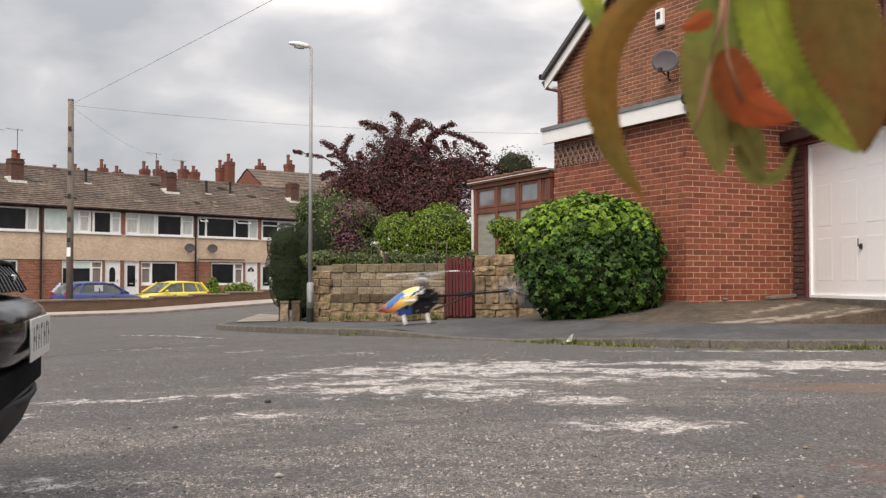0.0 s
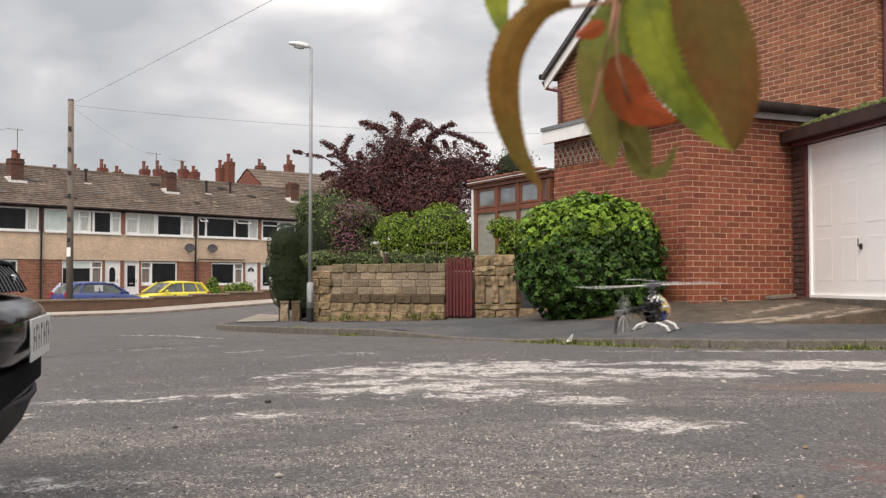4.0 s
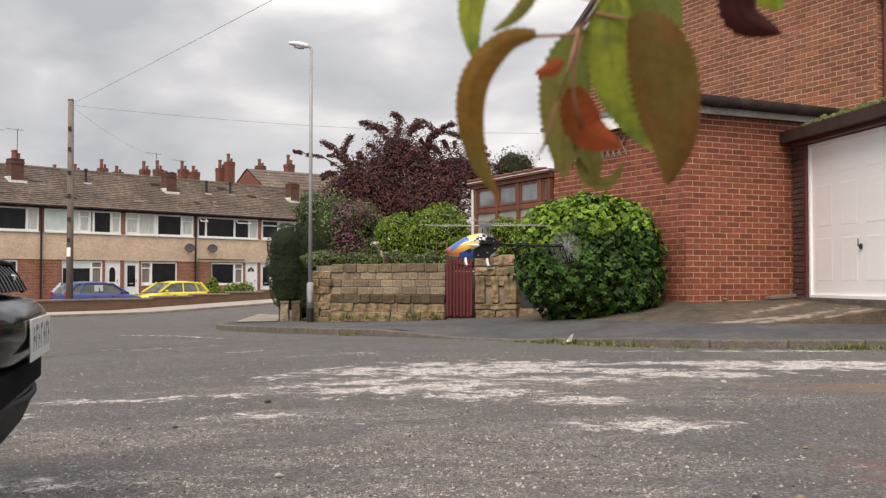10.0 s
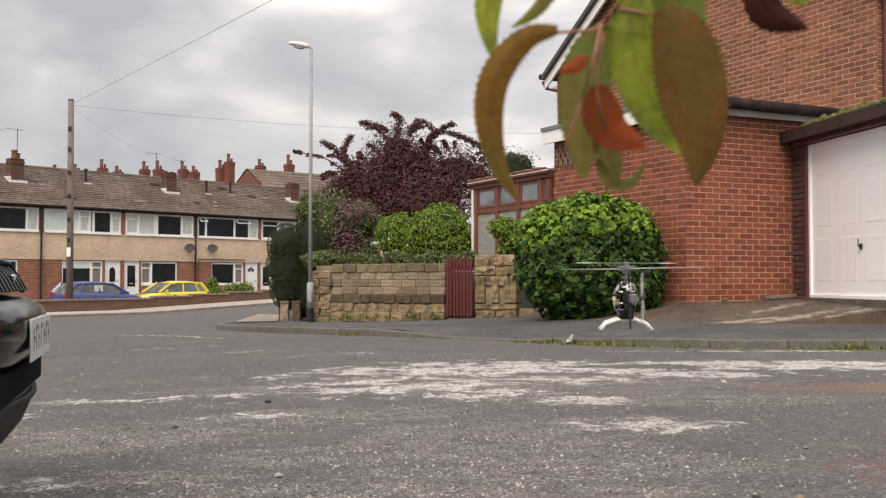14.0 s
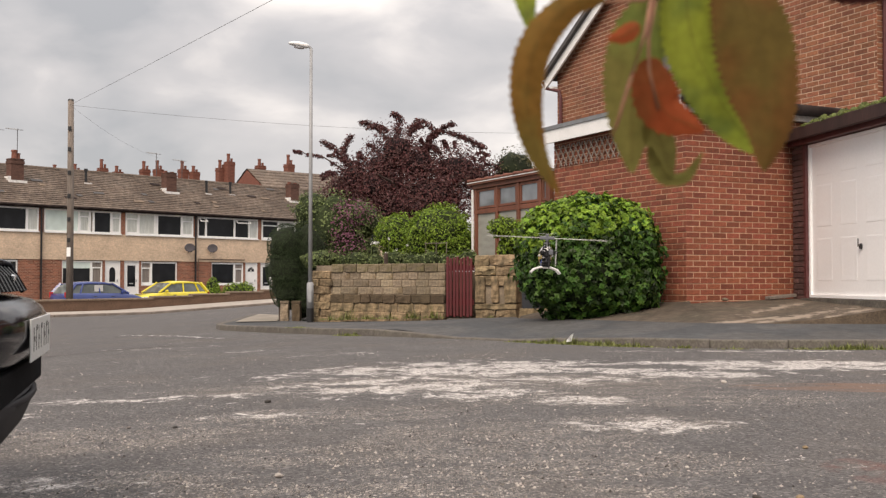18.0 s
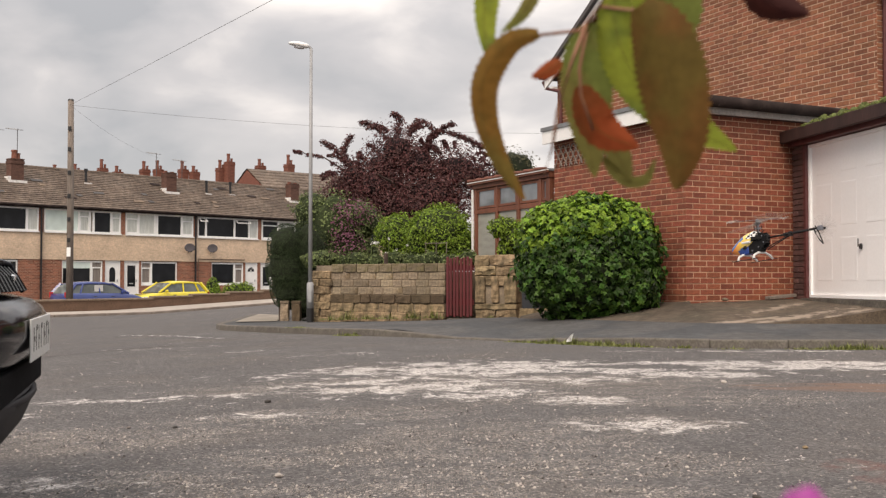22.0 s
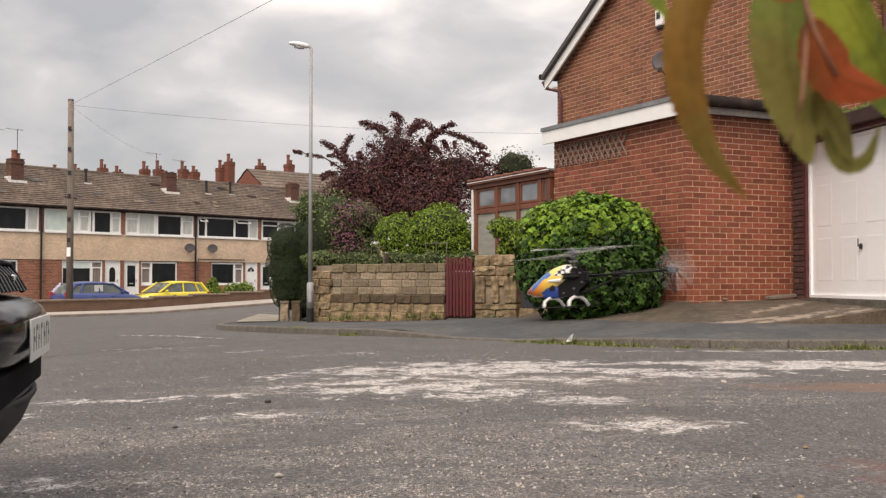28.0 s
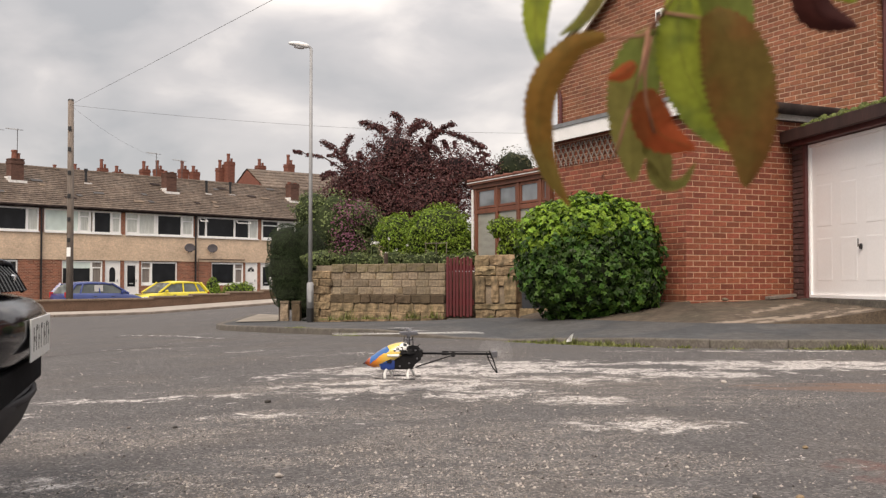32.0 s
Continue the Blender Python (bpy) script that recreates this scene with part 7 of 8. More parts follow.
def helicopter():
    h = thing("model_helicopter", pose(0, 6, 1), "radio-controlled model helicopter with yellow and blue flame canopy", "model helicopter")
    secs = []
    for x, zc, hw, hh in ((0.225, -0.076, 0.006, 0.006), (0.212, -0.073, 0.02, 0.017), (0.182, -0.062, 0.038, 0.032), (0.145, -0.046, 0.048, 0.041), (0.098, -0.022, 0.055, 0.050), (0.05, 0.002, 0.056, 0.051),
                          (0.005, 0.022, 0.050, 0.044), (-0.035, 0.038, 0.040, 0.033), (-0.06, 0.048, 0.026, 0.020)):
        secs.append([(x + 0.02 * math.sin(a), hw * math.cos(a), zc + hh * math.sin(a)) for a in [2 * math.pi * k / 18 for k in range(18)]])
    part("canopy", loft(secs), canopy_paint(), h, "yellow, orange and blue painted canopy", smooth=True)
    plate = [(-0.125, 0.02), (-0.105, 0.045), (-0.03, 0.05), (0.03, 0.03), (0.075, -0.02), (0.085, -0.06), (0.10, -0.085), (0.08, -0.1), (-0.07, -0.1), (-0.09, -0.07), (-0.125, -0.045)]
    for y in (-0.03, 0.027):
        part("side_frame", prism(plate, y, y + 0.003), M["carbon"], h, "black carbon side plate")
    part("bottom_tray", boxes((-0.08, 0.11, -0.026, 0.026, -0.1, -0.094), w=0.002), M["carbon"], h)
    for x, z in ((-0.1, 0.02), (-0.06, -0.06), (0.0, -0.08), (0.06, -0.05), (-0.11, -0.03)):
        part("spacer", tubes((((x, -0.034, z), (x, 0.034, z)), 0.006), n=8), M["heli_metal"], h)
    part("boom_block", boxes((-0.14, -0.09, -0.02, 0.02, -0.025, 0.025), w=0.005), M["heli_black"], h)
    part("receiver", boxes((-0.07, 0.0, -0.018, 0.018, -0.094, -0.065), w=0.003), M["heli_black"], h)
    part("motor", tubes((((-0.02, 0, -0.06), (-0.02, 0, 0.0)), 0.028), n=14), M["heli_metal"], h)
    part("main_gear", tubes((((-0.05, 0, 0.0), (-0.05, 0, 0.012)), 0.06), n=24), M["heli_black"], h)
    part("lower_shell", boxes((0.03, 0.125, -0.034, 0.034, -0.105, -0.035), w=0.012, seg=2), M["heli_blue"], h, "blue lower canopy shell", smooth=True)
    for x in (-0.08, -0.03, 0.05):
        part("servo", boxes((x, x + 0.03, -0.045, 0.045, -0.06 + (0.05 if x < 0 else 0), -0.025 + (0.05 if x < 0 else 0)), w=0.003), M["heli_black"], h)
    for y in (-0.05, 0.05):
        part("side_tube", tubes((((0.0, y, -0.012), (0.075, y, -0.012)), 0.009), n=8), M["heli_white"], h, "white side tube")
    # skids: two white hoops and two black runners
    for x in (0.085, -0.06):
        part("skid_leg", tubes((((x - 0.008, -0.115, -0.152), (x, -0.09, -0.122), (x, -0.04, -0.104), (x, 0.04, -0.104), (x, 0.09, -0.122), (x - 0.008, 0.115, -0.152)), 0.0085), n=8), M["heli_white"], h, "white landing skid leg", smooth=True)
    for s in (-1, 1):
        part("skid_runner", tubes((((0.14, s * 0.114, -0.148), (0.12, s * 0.115, -0.153), (-0.11, s * 0.115, -0.153)), 0.0032), n=6), M["heli_black"], h)
    part("tail_boom", tubes((((-0.10, 0, 0.0), (-0.585, 0, 0.0)), 0.007), n=12), M["carbon"], h, "black tail boom", smooth=True)
    for s in (-1, 1):
        part("boom_support", tubes((((-0.1, s * 0.025, -0.085), (-0.33, s * 0.006, -0.01)), 0.004), n=5), M["heli_black"], h)
    part("boom_clamp", boxes((-0.345, -0.325, -0.016, 0.016, -0.02, 0.016), w=0.003), M["heli_black"], h)
    part("tail_servo", boxes((-0.30, -0.26, -0.03, -0.012, -0.012, 0.016), w=0.003), M["heli_black"], h)
    part("pushrod", tubes((((-0.27, -0.02, 0.012), (-0.57, -0.02, 0.012)), 0.002), n=4), M["heli_black"], h)
    part("tail_fin", tubes((((-0.56, 0.013, 0.022), (-0.585, 0.013, -0.03), (-0.612, 0.013, -0.115)), 0.0045), (((-0.545, 0.013, 0.01), (-0.556, 0.013, -0.03), (-0.585, 0.013, -0.085), (-0.612, 0.013, -0.118)), 0.0045), (((-0.55, 0.013, -0.02), (-0.578, 0.013, -0.02)), 0.003), n=6), M["carbon"], h, "open black tail fin")
    part("tail_gearbox", boxes((-0.61, -0.575, -0.016, 0.016, -0.018, 0.018), w=0.004), M["heli_metal"], h)
    part("mast", tubes((((-0.05, 0, 0.0), (-0.05, 0, 0.125)), 0.006), n=8), M["heli_metal"], h)
    part("swashplate", tubes((((-0.05, 0, 0.078), (-0.05, 0, 0.09)), 0.024), n=14), M["heli_metal"], h)
    for k in range(4):
        a = k * math.pi / 2 + 0.4
        part("link_rod", tubes((((-0.05 + 0.03 * math.cos(a), 0.03 * math.sin(a), 0.04), (-0.05 + 0.028 * math.cos(a), 0.028 * math.sin(a), 0.105)), 0.003), n=5), M["heli_black"], h)
    part("antenna", tubes((((-0.08, 0.02, 0.02), (-0.13, 0.03, 0.06)), 0.002), n=4), M["heli_black"], h)
    # main rotor turns about its mast
    r = part("main_rotor", boxes((-0.06, 0.06, -0.014, 0.014, -0.012, 0.012), (-0.012, 0.012, -0.012, 0.012, -0.025, 0.03), w=0.004), M["heli_metal"], h, "rotor head", m=pose(-0.05, 0, 0.125))
    for s in (-1, 1):
        part("blade", prism_flat([(s * 0.06, -0.018), (s * 0.09, -0.022), (s * 0.475, -0.022), (s * 0.48, 0.012), (s * 0.09, 0.02), (s * 0.06, 0.012)], -0.002, 0.002), M["blade"], r, "pale rotor blade")
        part("flybar_paddle", prism_flat([(-0.015, s * 0.17), (0.015, s * 0.17), (0.015, s * 0.23), (-0.015, s * 0.23)], 0.023, 0.027), M["heli_white"], r)
    part("flybar", tubes((((0, -0.23, 0.025), (0, 0.23, 0.025)), 0.0025), n=5), M["heli_metal"], r)
    # tail rotor
    q = part("tail_rotor", tubes((((0, -0.012, 0), (0, 0.012, 0)), 0.01), n=10), M["heli_black"], h, m=pose(-0.597, -0.035, 0.0))
    for k in range(8):
        part("tail_blade", boxes((-0.004, 0.004, -0.0015, 0.0015, 0.015, 0.108), w=0.001), M["tail_blade"], q, "grey tail blade", m=pose(0, 0, 0, 0, 45 * k, 0))
    return h, r, q


def prism_flat(outline, z0, z1):
    bm = bmesh.new()
    a = [bm.verts.new((x, y, z0)) for x, y in outline]
    b = [bm.verts.new((x, y, z1)) for x, y in outline]
    bm.faces.new(a); bm.faces.new(b)
    for i in range(len(a)):
        j = (i + 1) % len(a)
        bm.faces.new((a[i], a[j], b[j], b[i]))
    bmesh.ops.recalc_face_normals(bm, faces=bm.faces[:])
    return bm


M["carbon"] = material("black_carbon", (0.008, 0.008, 0.009), 0.5, spec=0.2, grain=((60, 0.2),))
M["heli_black"] = material("black_nylon", (0.012, 0.012, 0.013), 0.6, spec=0.25, grain=((40, 0.2),))
M["heli_white"] = material("white_nylon", (0.72, 0.72, 0.70), 0.4, grain=((40, 0.05),))
M["heli_metal"] = material("grey_metal_parts", (0.25, 0.25, 0.27), 0.3, 0.9)
M["tail_blade"] = material("grey_tail_blade", (0.4, 0.4, 0.4), 0.5, grain=((20, 0.1),))
M["heli_blue"] = material("blue_wrap", (0.014, 0.045, 0.22), 0.4)
M["blade"] = material("pale_rotor_blade", (0.62, 0.62, 0.60), 0.4, grain=((20, 0.1),))


# ---- the spray of leaves that hangs before the lens ----
def near_leaf(parent, rib, width, mat, depth=0.0, turn=0.25, name="leaf", label=""):
    """A serrated leaf: rib points (x right, y away, z up, in metres), folded a little along its midrib."""
    pts = smooth_line([(x, depth + y, z) for x, y, z in rib], 0.0019)
    n = len(pts)
    bm = bmesh.new()
    rows = []
    for i, p in enumerate(pts):
        t = i / (n - 1)
        d = (pts[min(i + 1, n - 1)] - pts[max(i - 1, 0)]).normalized()
        side = Vector((d.z, 0, -d.x)).normalized()
        w = width * 0.5 * (math.sin(math.pi * min(1, t * 0.96 + 0.03) ** 0.8)) ** 0.75
        saw = 1 + 0.13 * ((i % 2) - 0.5) * (1 if 0.04 < t < 0.97 else 0)
        w = max(w, 0.0004) * saw
        back = Vector((0, 1, 0))
        wave = 0.07 * width * math.sin(t * 6 + width * 300)
        rows.append([bm.verts.new(p + side * w + back * (w * turn + wave * 0.6)), bm.verts.new(p + side * w * 0.5 + back * (w * turn * 0.3)), bm.verts.new(p),
                     bm.verts.new(p - side * w * 0.5 + back * (w * turn * 0.45)), bm.verts.new(p - side * w + back * (w * turn * 1.2 - wave * 0.5))])
    for a, b in zip(rows, rows[1:]):
        for k in range(4):
            bm.faces.new((a[k], a[k + 1], b[k + 1], b[k]))
    lf = part(name, bm, mat, parent, label, smooth=True)
    part("midrib", tubes(([p + Vector((0, -0.0004, 0)) for p in pts[:-2]], 0.00014), n=5), M["spray_dark"] if mat is M["spray_dark"] else M["rib"], lf)
    return lf


def veined_leaf(name, base, back, glow=0.5):
    mat = leaf_material(name, base, 0.1, 0.7, glow, second=back)
    mat.node_tree.nodes["Principled BSDF"].inputs["Specular IOR Level"].default_value = 0.15
    for n in mat.node_tree.nodes:
        if n.type == "TEX_NOISE":
            n.inputs["Scale"].default_value *= 22
    return mat


M["rib"] = material("brown_midrib", (0.14, 0.095, 0.03), 0.8, spec=0.1)
M["spray_brown"] = veined_leaf("bronze_leaf", (0.235, 0.122, 0.028), (0.185, 0.128, 0.032))
M["spray_umber"] = veined_leaf("dark_bronze_leaf", (0.15, 0.074, 0.021), (0.125, 0.086, 0.022), 0.4)
M["spray_green"] = veined_leaf("bright_young_leaf", (0.29, 0.33, 0.045), (0.16, 0.20, 0.04))
M["spray_olive"] = veined_leaf("olive_leaf", (0.185, 0.215, 0.052), (0.20, 0.175, 0.05))
M["spray_red"] = veined_leaf("red_bronze_leaf", (0.38, 0.085, 0.03), (0.28, 0.085, 0.03))
M["spray_dark"] = veined_leaf("dark_maroon_leaf", (0.03, 0.008, 0.008), (0.045, 0.012, 0.01), 0.15)
M["twig"] = material("young_twig", (0.25, 0.115, 0.065), 0.6, grain=((200, 0.2),))
SPAN = 0.62 / 1850


def spray():
    """Built in a plane 0.62 m off; its origin is a point in the middle of the spray."""
    t = thing("leafy_branch", pose(0.07, 0.62, 0.81), "hanging twig with bronze, green and red cherry plum leaves", "branch")

    def P(*pts):
        """Bearings as seen from the front, and millimetres away from the spray's plane."""
        return [((p[0] - 1000) * SPAN, (p[2] if len(p) > 2 else 0) * 0.001, (150 - p[1]) * SPAN) for p in pts]

    near_leaf(t, P((914, 70, -9), (862, 84, -13), (816, 138, -15), (803, 205, -12), (816, 282, -6), (850, 350, -2)), 50 * SPAN, M["spray_brown"], 0.0, 0.5, label="narrow curled bronze leaf")
    near_leaf(t, P((832, -90, 4), (815, -20, 3), (804, 45, 0), (812, 118, -4)), 48 * SPAN, M["spray_green"], 0.004, label="bright green leaf")
    near_leaf(t, P((925, -30), (902, 15), (876, 45), (842, 66)), 24 * SPAN, M["spray_olive"], -0.004, label="small folded green leaf")
    near_leaf(t, P((996, 66, 2), (970, 125, 6), (960, 215, 10), (962, 322, 13)), 88 * SPAN, M["spray_olive"], 0.0, label="broad olive green leaf")
    near_leaf(t, P((1075, -20), (1108, 20), (1122, 70), (1105, 130)), 84 * SPAN, M["spray_olive"], 0.008)
    near_leaf(t, P((1030, -30), (1062, 10), (1085, 60), (1082, 120)), 70 * SPAN, M["spray_green"], 0.016)
    near_leaf(t, P((1036, 10, 2), (1032, 65, 0), (1044, 130, 3), (1080, 200, 12), (1128, 258, 28), (1178, 304, 45)), 86 * SPAN, M["spray_green"], 0.0, label="long bright green leaf")
    near_leaf(t, P((1095, 150, 14), (1108, 185, 18), (1118, 235, 22)), 40 * SPAN, M["spray_olive"], 0.01, label="folded dark green leaf")
    near_leaf(t, P((1078, 42, -6), (1112, 102, -13), (1131, 194, -18), (1138, 254, -20), (1130, 318, -21)), 112 * SPAN, M["spray_umber"], 0.0, 0.3, label="broad bronze leaf")
    near_leaf(t, P((976, 158, -9), (986, 205, -8), (1004, 236, -6), (1058, 262, -4)), 66 * SPAN, M["spray_red"], 0.0, 0.3, label="red bronze leaf")
    near_leaf(t, P((985, 285, 8), (998, 316, 14), (1018, 334, 17), (1046, 330, 17), (1068, 294, 14)), 22 * SPAN, M["spray_olive"], 0.0, label="curled green leaf")
    near_leaf(t, P((986, 236, 8), (1006, 282, 12), (1022, 330, 15)), 44 * SPAN, M["spray_olive"], 0.0, label="small green leaf behind the red one")
    near_leaf(t, P((958, 112, -18), (938, 126, -22), (912, 133, -23)), 26 * SPAN, M["spray_red"], 0.0, name="bud", label="small red bud")
    near_leaf(t, P((1240, -40), (1244, 10), (1258, 55), (1318, 80)), 62 * SPAN, M["spray_dark"], 0.005, 0.5, label="dark maroon curled leaf")
    near_leaf(t, P((1262, -50), (1292, -5), (1318, 42)), 86 * SPAN, M["spray_green"], 0.012, label="bright green leaf")
    near_leaf(t, P((1350, -60), (1390, -20), (1412, 0)), 60 * SPAN, M["spray_green"], 0.02)
    near_leaf(t, P((960, -60), (985, -20), (1003, 12)), 40 * SPAN, M["spray_green"], 0.02)

    def tw(pts, r):
        part("twig", tubes((P(*pts), [0.85 * r * SPAN * (1 - 0.5 * i / len(pts)) for i in range(len(pts))]), n=7), M["twig"], t, smooth=True)

    tw([(1120, -220), (1070, -90), (1035, 0), (1005, 45), (975, 74), (905, 76)], 5.5)
    tw([(985, 65), (970, 120, -14), (945, 190, -18), (928, 250, -16), (902, 300, -12)], 4.2)
    tw([(1003, 45), (985, 85, -4), (976, 130, -8), (976, 172, -9), (990, 230, -8)], 4.0)
    tw([(1010, 40), (1050, 48), (1082, 54)], 3.5)
    tw([(1070, -90), (1160, -120), (1235, -60), (1245, -30)], 4.0)
    tw([(960, 12), (985, 14), (1012, 22)], 2.2)
    tw([(1035, 0), (1030, -40), (965, -70)], 2.4)
    return t


def pink_flower():
    f = thing("pink_flower", pose(0.2, 0.4, 0.5), "magenta flower head on a thin stem", "flower")
    for k in range(5):
        a = 72 * k
        bm = bmesh.new()
        rings = []
        for t, w in ((0.0, 0.15), (0.25, 0.6), (0.55, 1.0), (0.85, 0.75), (1.0, 0.25)):
            rings.append([bm.verts.new((0.0052 * t, s * 0.0028 * w, 0.001 * t * t - abs(s) * 0.0004)) for s in (-1, 0, 1)])
        for p, q in zip(rings, rings[1:]):
            for i in range(2):
                bm.faces.new((p[i], p[i + 1], q[i + 1], q[i]))
        part("petal", bm, M["magenta"], f, m=pose(0, 0, 0, 60, 0, 0) @ pose(0, 0, 0, 0, 0, a))
    part("stem", tubes((((0, 0.001, -0.001), (0.002, 0.004, -0.05), (0.002, 0.006, -0.6)), 0.0007), n=6), M["leaf_light"], f)
    return f


M["magenta"] = leaf_material("magenta_petal", (0.45, 0.07, 0.36), 0.1, 0.5, 0.4)
HELI, ROTOR, TAIL = helicopter()
SPRAY = spray()
PINK = pink_flower()
PASSING = hatchback("dark_car", pose(42, 62.8, 0, 0, 0, 211.8), M["car_navy"], "dark blue hatchback driving along the street", L=3.85, W=1.68, H=1.5)


# ---- movement ----
def spot(x, y, z):
    """The place at distance z ahead that lies on the bearing x, y of the view."""
    return (x - 784) / 1850 * z, z, 0.7 + (495 - y) / 1850 * z


# seconds, bearing x and y of the mast, distance, heading, nose down, roll
FLIGHT = """0 751 526 6.5 182 4 -4; .5 572 570 6.3 172 8 -6; 1 475 569 6.5 121 4 -12; 1.5 480 590 6.7 95 0 -8; 2 572 491 6.7 68 4 6; 2.5 724 537 6.4 52 2 2; 3 868 530 6.0 58 0 2; 3.5 1013 556 6 48 0 3; 4.2 1200 530 6.6 70 -4 0;
4.8 1300 500 7.2 125 -2 0; 5.5 1322 489 7.4 172 0 0; 6 1264 459 7.1 180 0 0; 6.5 1192 498 7.3 184 8 0; 7 1126 502 7.4 182 6 0; 7.5 1080 488 7.4 182 5 0; 8 1046 472 7.5 184 5 0; 8.5 1005 508 7.4 184 8 0;
9 904 447 7.2 180 -2 0; 9.5 849 434 7.2 180 -3 2; 10 860 432 7.1 180 -2 0; 10.5 886 466 6.6 182 4 0; 11 866 469 5.8 180 0 0; 11.5 823 474 5.3 178 -3 0; 12 823 485 5 178 -4 0; 12.5 862 514 5.3 178 -1 1;
13 955 495 5.3 155 -2 0; 13.5 1048 530 4.9 125 0 0; 14 1108 525 4.7 83 0 0; 14.5 1146 526 4.7 60 0 3; 15 1110 490 5.6 80 0 0; 15.7 1000 430 6.6 90 0 5; 16.5 931 404 7.3 92 0 8; 17 945 405 7.4 88 0 7; 17.5 983 455 7.9 90 0 -4;
18 967 450 8.2 88 0 3; 18.5 967 442 8.3 90 0 3; 19 998 402 8.6 86 0 8; 19.5 1056 437 8.5 88 0 6; 20 1114 496 8.3 89 0 0; 20.5 1155 505 7.8 92 0 4; 21 1207 487 7.1 96 0 0; 21.5 1282 435 7.7 112 2 0; 22 1344 424 8 125 7 0;
22.5 1362 436 7.8 121 4 0; 23 1357 465 7.6 126 -1 0; 23.5 1363 450 7.6 127 0 0; 24 1382 419 7.6 129 3 0; 24.5 1393 443 7.5 150 0 0; 25 1388 449 7.5 158 1 0; 25.5 1360 488 7.2 162 3 0; 26.2 1280 500 6.8 172 2 0;
27 1180 485 6.1 181 0 0; 27.5 1116 474 5.7 180 0 0; 28 1016 491 5.5 146 4 0; 28.5 922 498 5.1 95 0 -10; 29 876 464 4.9 55 8 8; 29.5 968 414 4.9 38 18 0; 30 1098 494 4.9 44 -4 0; 30.25 990 504 5.3 100 0 0;
30.5 866 506 5.8 172 0 0; 31 843 527 6.3 179 0 0; 31.5 798 574 6.3 176 -2 0; 31.9 725 624 6.6 172 0 0; 32 723 625 6.6 172 0 0"""

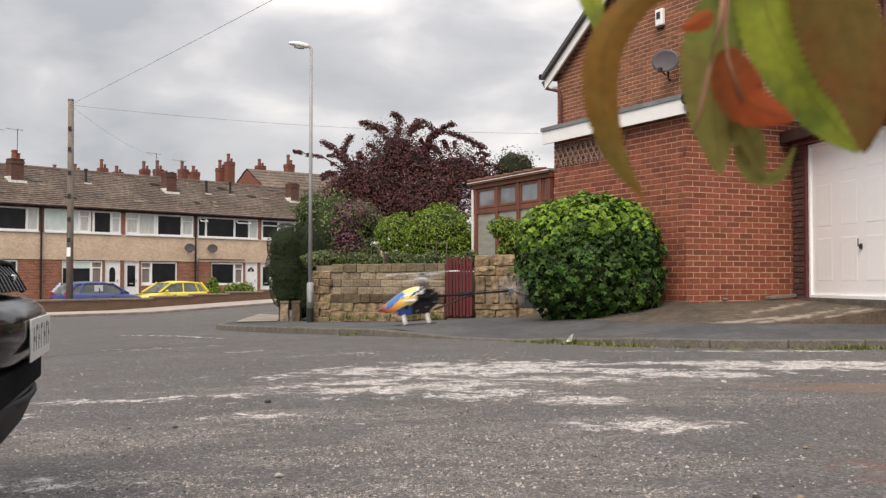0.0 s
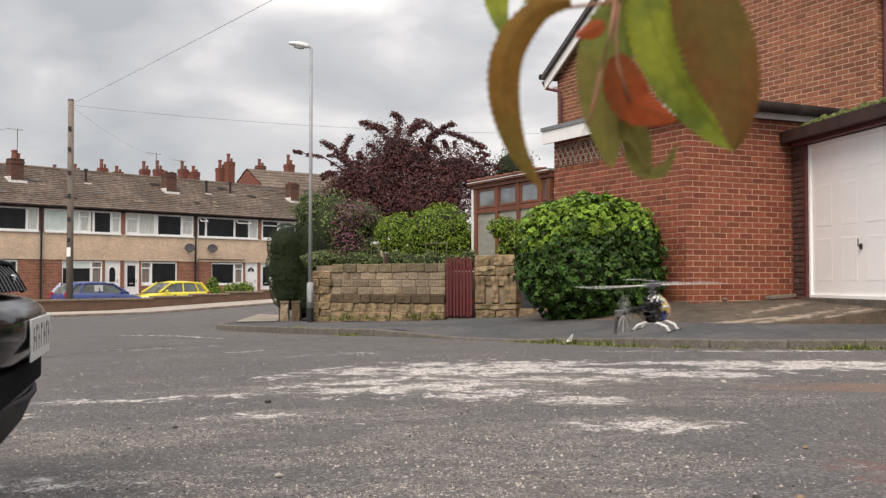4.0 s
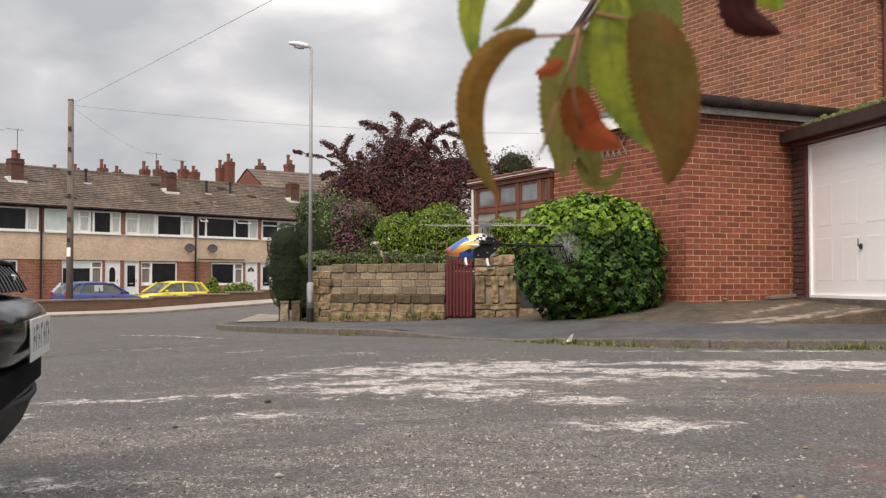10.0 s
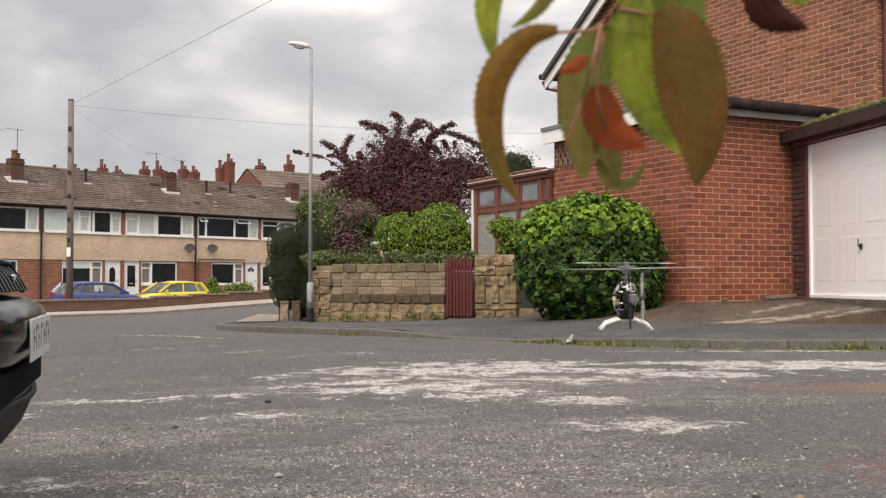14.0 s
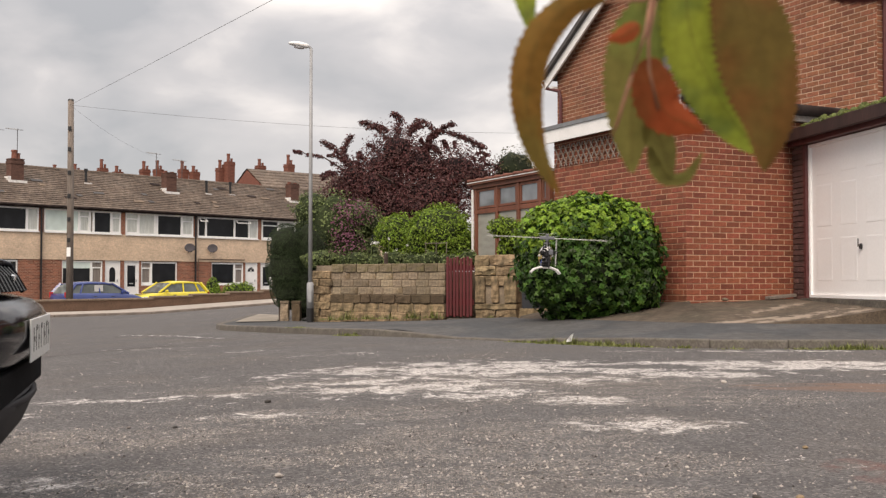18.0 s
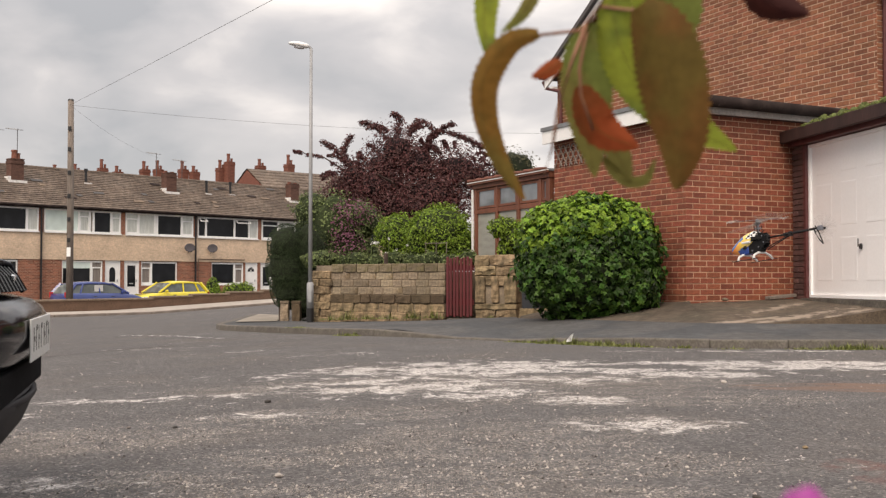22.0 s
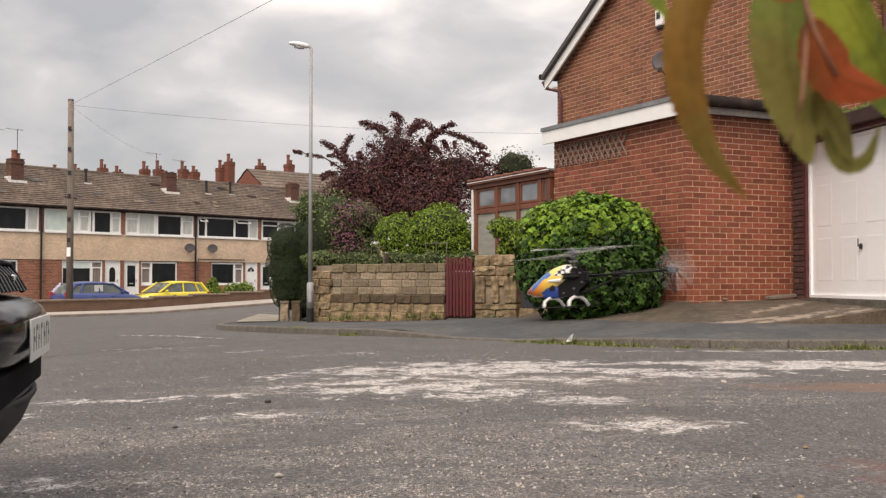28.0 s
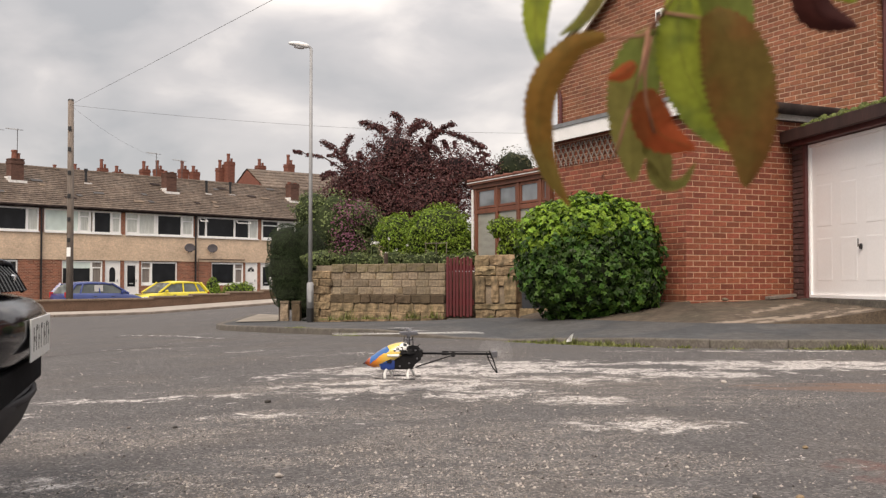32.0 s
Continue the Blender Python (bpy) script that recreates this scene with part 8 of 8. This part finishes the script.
# seconds, bearing x and y of the spray's middle, nearness, and its three turns
SWAY = """0 1315 76 1.30 2 -5 -7; 0.5 1357 25 1.33 -4 -7 -9; 1 1330 86 1.28 -1 -10 -5; 1.5 1152 107 1.16 1 -4 1; 2 1245 72 1.31 5 -4 -7; 2.5 1052 92 1.14 -3 -4 -1; 3 1026 108 1.15 11 0 -13;
3.5 1088 72 1.2 0 -5 -5; 4.2 1120 100 1.15 4 -4 -3; 5.5 1144 150 1.09 14 -2 0; 6 1158 102 1.24 11 -2 1; 6.5 1166 147 1.05 13 -4 -11; 7 1131 141 1.11 14 -3 -1; 7.5 1059 126 1.05 11 -2 -9;
8 1162 133 1.14 16 -4 0; 8.5 1095 138 1.03 13 -3 -14; 9 1120 145 1.08 18 -1 -5; 9.5 1084 142 1.01 11 -4 -15; 10 1041 141 1.06 15 0 -5; 10.5 1082 147 1.00 5 -4 -6; 11 1107 147 1.08 18 -3 -1;
11.5 1037 149 0.97 8 -6 -9; 12 1021 151 1.02 17 -2 -3; 12.5 1024 145 0.98 7 -5 -9; 13 1001 147 1.02 18 -1 -4; 13.5 1006 147 0.97 13 -2 -9; 14 1081 137 1.10 15 -1 -2; 14.5 1029 140 1.00 8 -5 -9;
15.3 1090 140 1.03 8 -4 -8; 16 1260 132 1.1 3 -6 -7; 16.5 1390 127 1.13 -1 -9 -7; 16.6 1330 122 1.13 0 -7 -8; 16.8 1050 95 1.14 2 -2 -14; 17 931 76 1.21 8 4 -23; 17.2 1090 85 1.2 6 2 -18;
17.4 1310 86 1.28 9 -1 -12; 17.5 1353 89 1.30 10 -2 -11; 18 1175 93 1.24 9 -1 -2; 18.5 1279 89 1.25 8 -4 -9; 19 1133 151 1.05 18 -2 -5; 19.5 1149 118 1.09 9 -1 -6; 20 1218 133 1.14 15 -2 -15;
20.5 1050 107 1.10 0 -2 -6; 21 981 -35 1.43 -27 -5 -9; 21.5 1326 60 1.28 -5 -2 -15; 22 1063 136 1.12 19 2 -28; 22.5 1197 33 1.27 4 -4 -13; 23 1364 87 1.28 1 -9 -6; 23.5 1422 60 1.24 -0 -5 -10;
24 1123 130 1.12 13 -1 -9; 24.5 1230 140 1.08 13 1 -12; 25 1057 93 1.21 12 2 -18; 25.5 1427 97 1.22 4 -1 -12; 26.2 1260 85 1.24 2 -4 -7; 26.9 1160 68 1.25 -2 -7 -2; 27.5 1107 85 1.2 5 -3 -3;
28 1452 27 1.45 -4 -13 8; 28.5 1183 29 1.34 -2 0 -17; 29 1229 115 1.21 13 -3 -5; 29.5 1165 43 1.24 -3 5 -2; 30 920 0 1.30 -3 6 0; 30.5 1091 126 1.07 11 1 -5; 31 1151 145 1.09 19 -2 -6;
31.5 1114 138 1.05 15 -1 -5; 32 1167 144 1.09 17 -2 -5"""


def numbers(text):
    return [[float(v) for v in row.split()] for row in text.replace("\n", " ").split(";")]


def motions():
    walk(HELI, [(t, pose(*spot(x, y, z), roll, dive, turn) @ pose(0.05, 0, 0)) for t, x, y, z, turn, dive, roll in numbers(FLIGHT)])
    last = frame(32.0)
    hub, tail = pose(-0.05, 0, 0.125), pose(-0.597, -0.035, 0.0)
    walk(ROTOR, [((k - 1) / FPS, hub @ pose(0, 0, 0, 0, 0, 83.0 * k)) for k in range(1, last + 1)])
    walk(TAIL, [((k - 1) / FPS, tail @ pose(0, 0, 0, 0, 86.0 * k, 0)) for k in range(1, last + 1)])
    rows = [(t, pose(*spot(x, y, 0.62 / k), a, b, c)) for t, x, y, k, a, b, c in numbers(SWAY)]
    walk(SPRAY, rows)
    low, up = (1560, 980), (1450, 884)
    walk(PINK, [(t, pose(*spot(x, y, 0.21), 0, 0, 0)) for t, x, y in ((0, *low), (16.2, *low), (16.8, 1510, 915), (17.0, 1488, 902), (17.3, *low), (21.4, *low), (21.9, 1424, 904), (22.5, 1424, 902), (23.0, 1464, 903), (23.4, *low), (32, *low))])
    d = Vector((0.85, 0.527, 0))
    rows = []
    for t, s in ((0, 60), (19.82, 60), (21.9, 26), (22.6, 14.7), (22.9, 9.8), (23.2, 4.9), (23.5, 0), (23.8, -4.9), (24.1, -9.8), (24.5, -16.3), (27.2, -60), (32, -60)):
        p = Vector((-8.5, 31.2, 0)) + d * s
        rows.append((t, pose(p.x, p.y, road_z(p.x) + 0.002, 0, 3.0 if -10.5 < p.x < -4 else 0, 211.8)))
    walk(PASSING, rows)


motions()
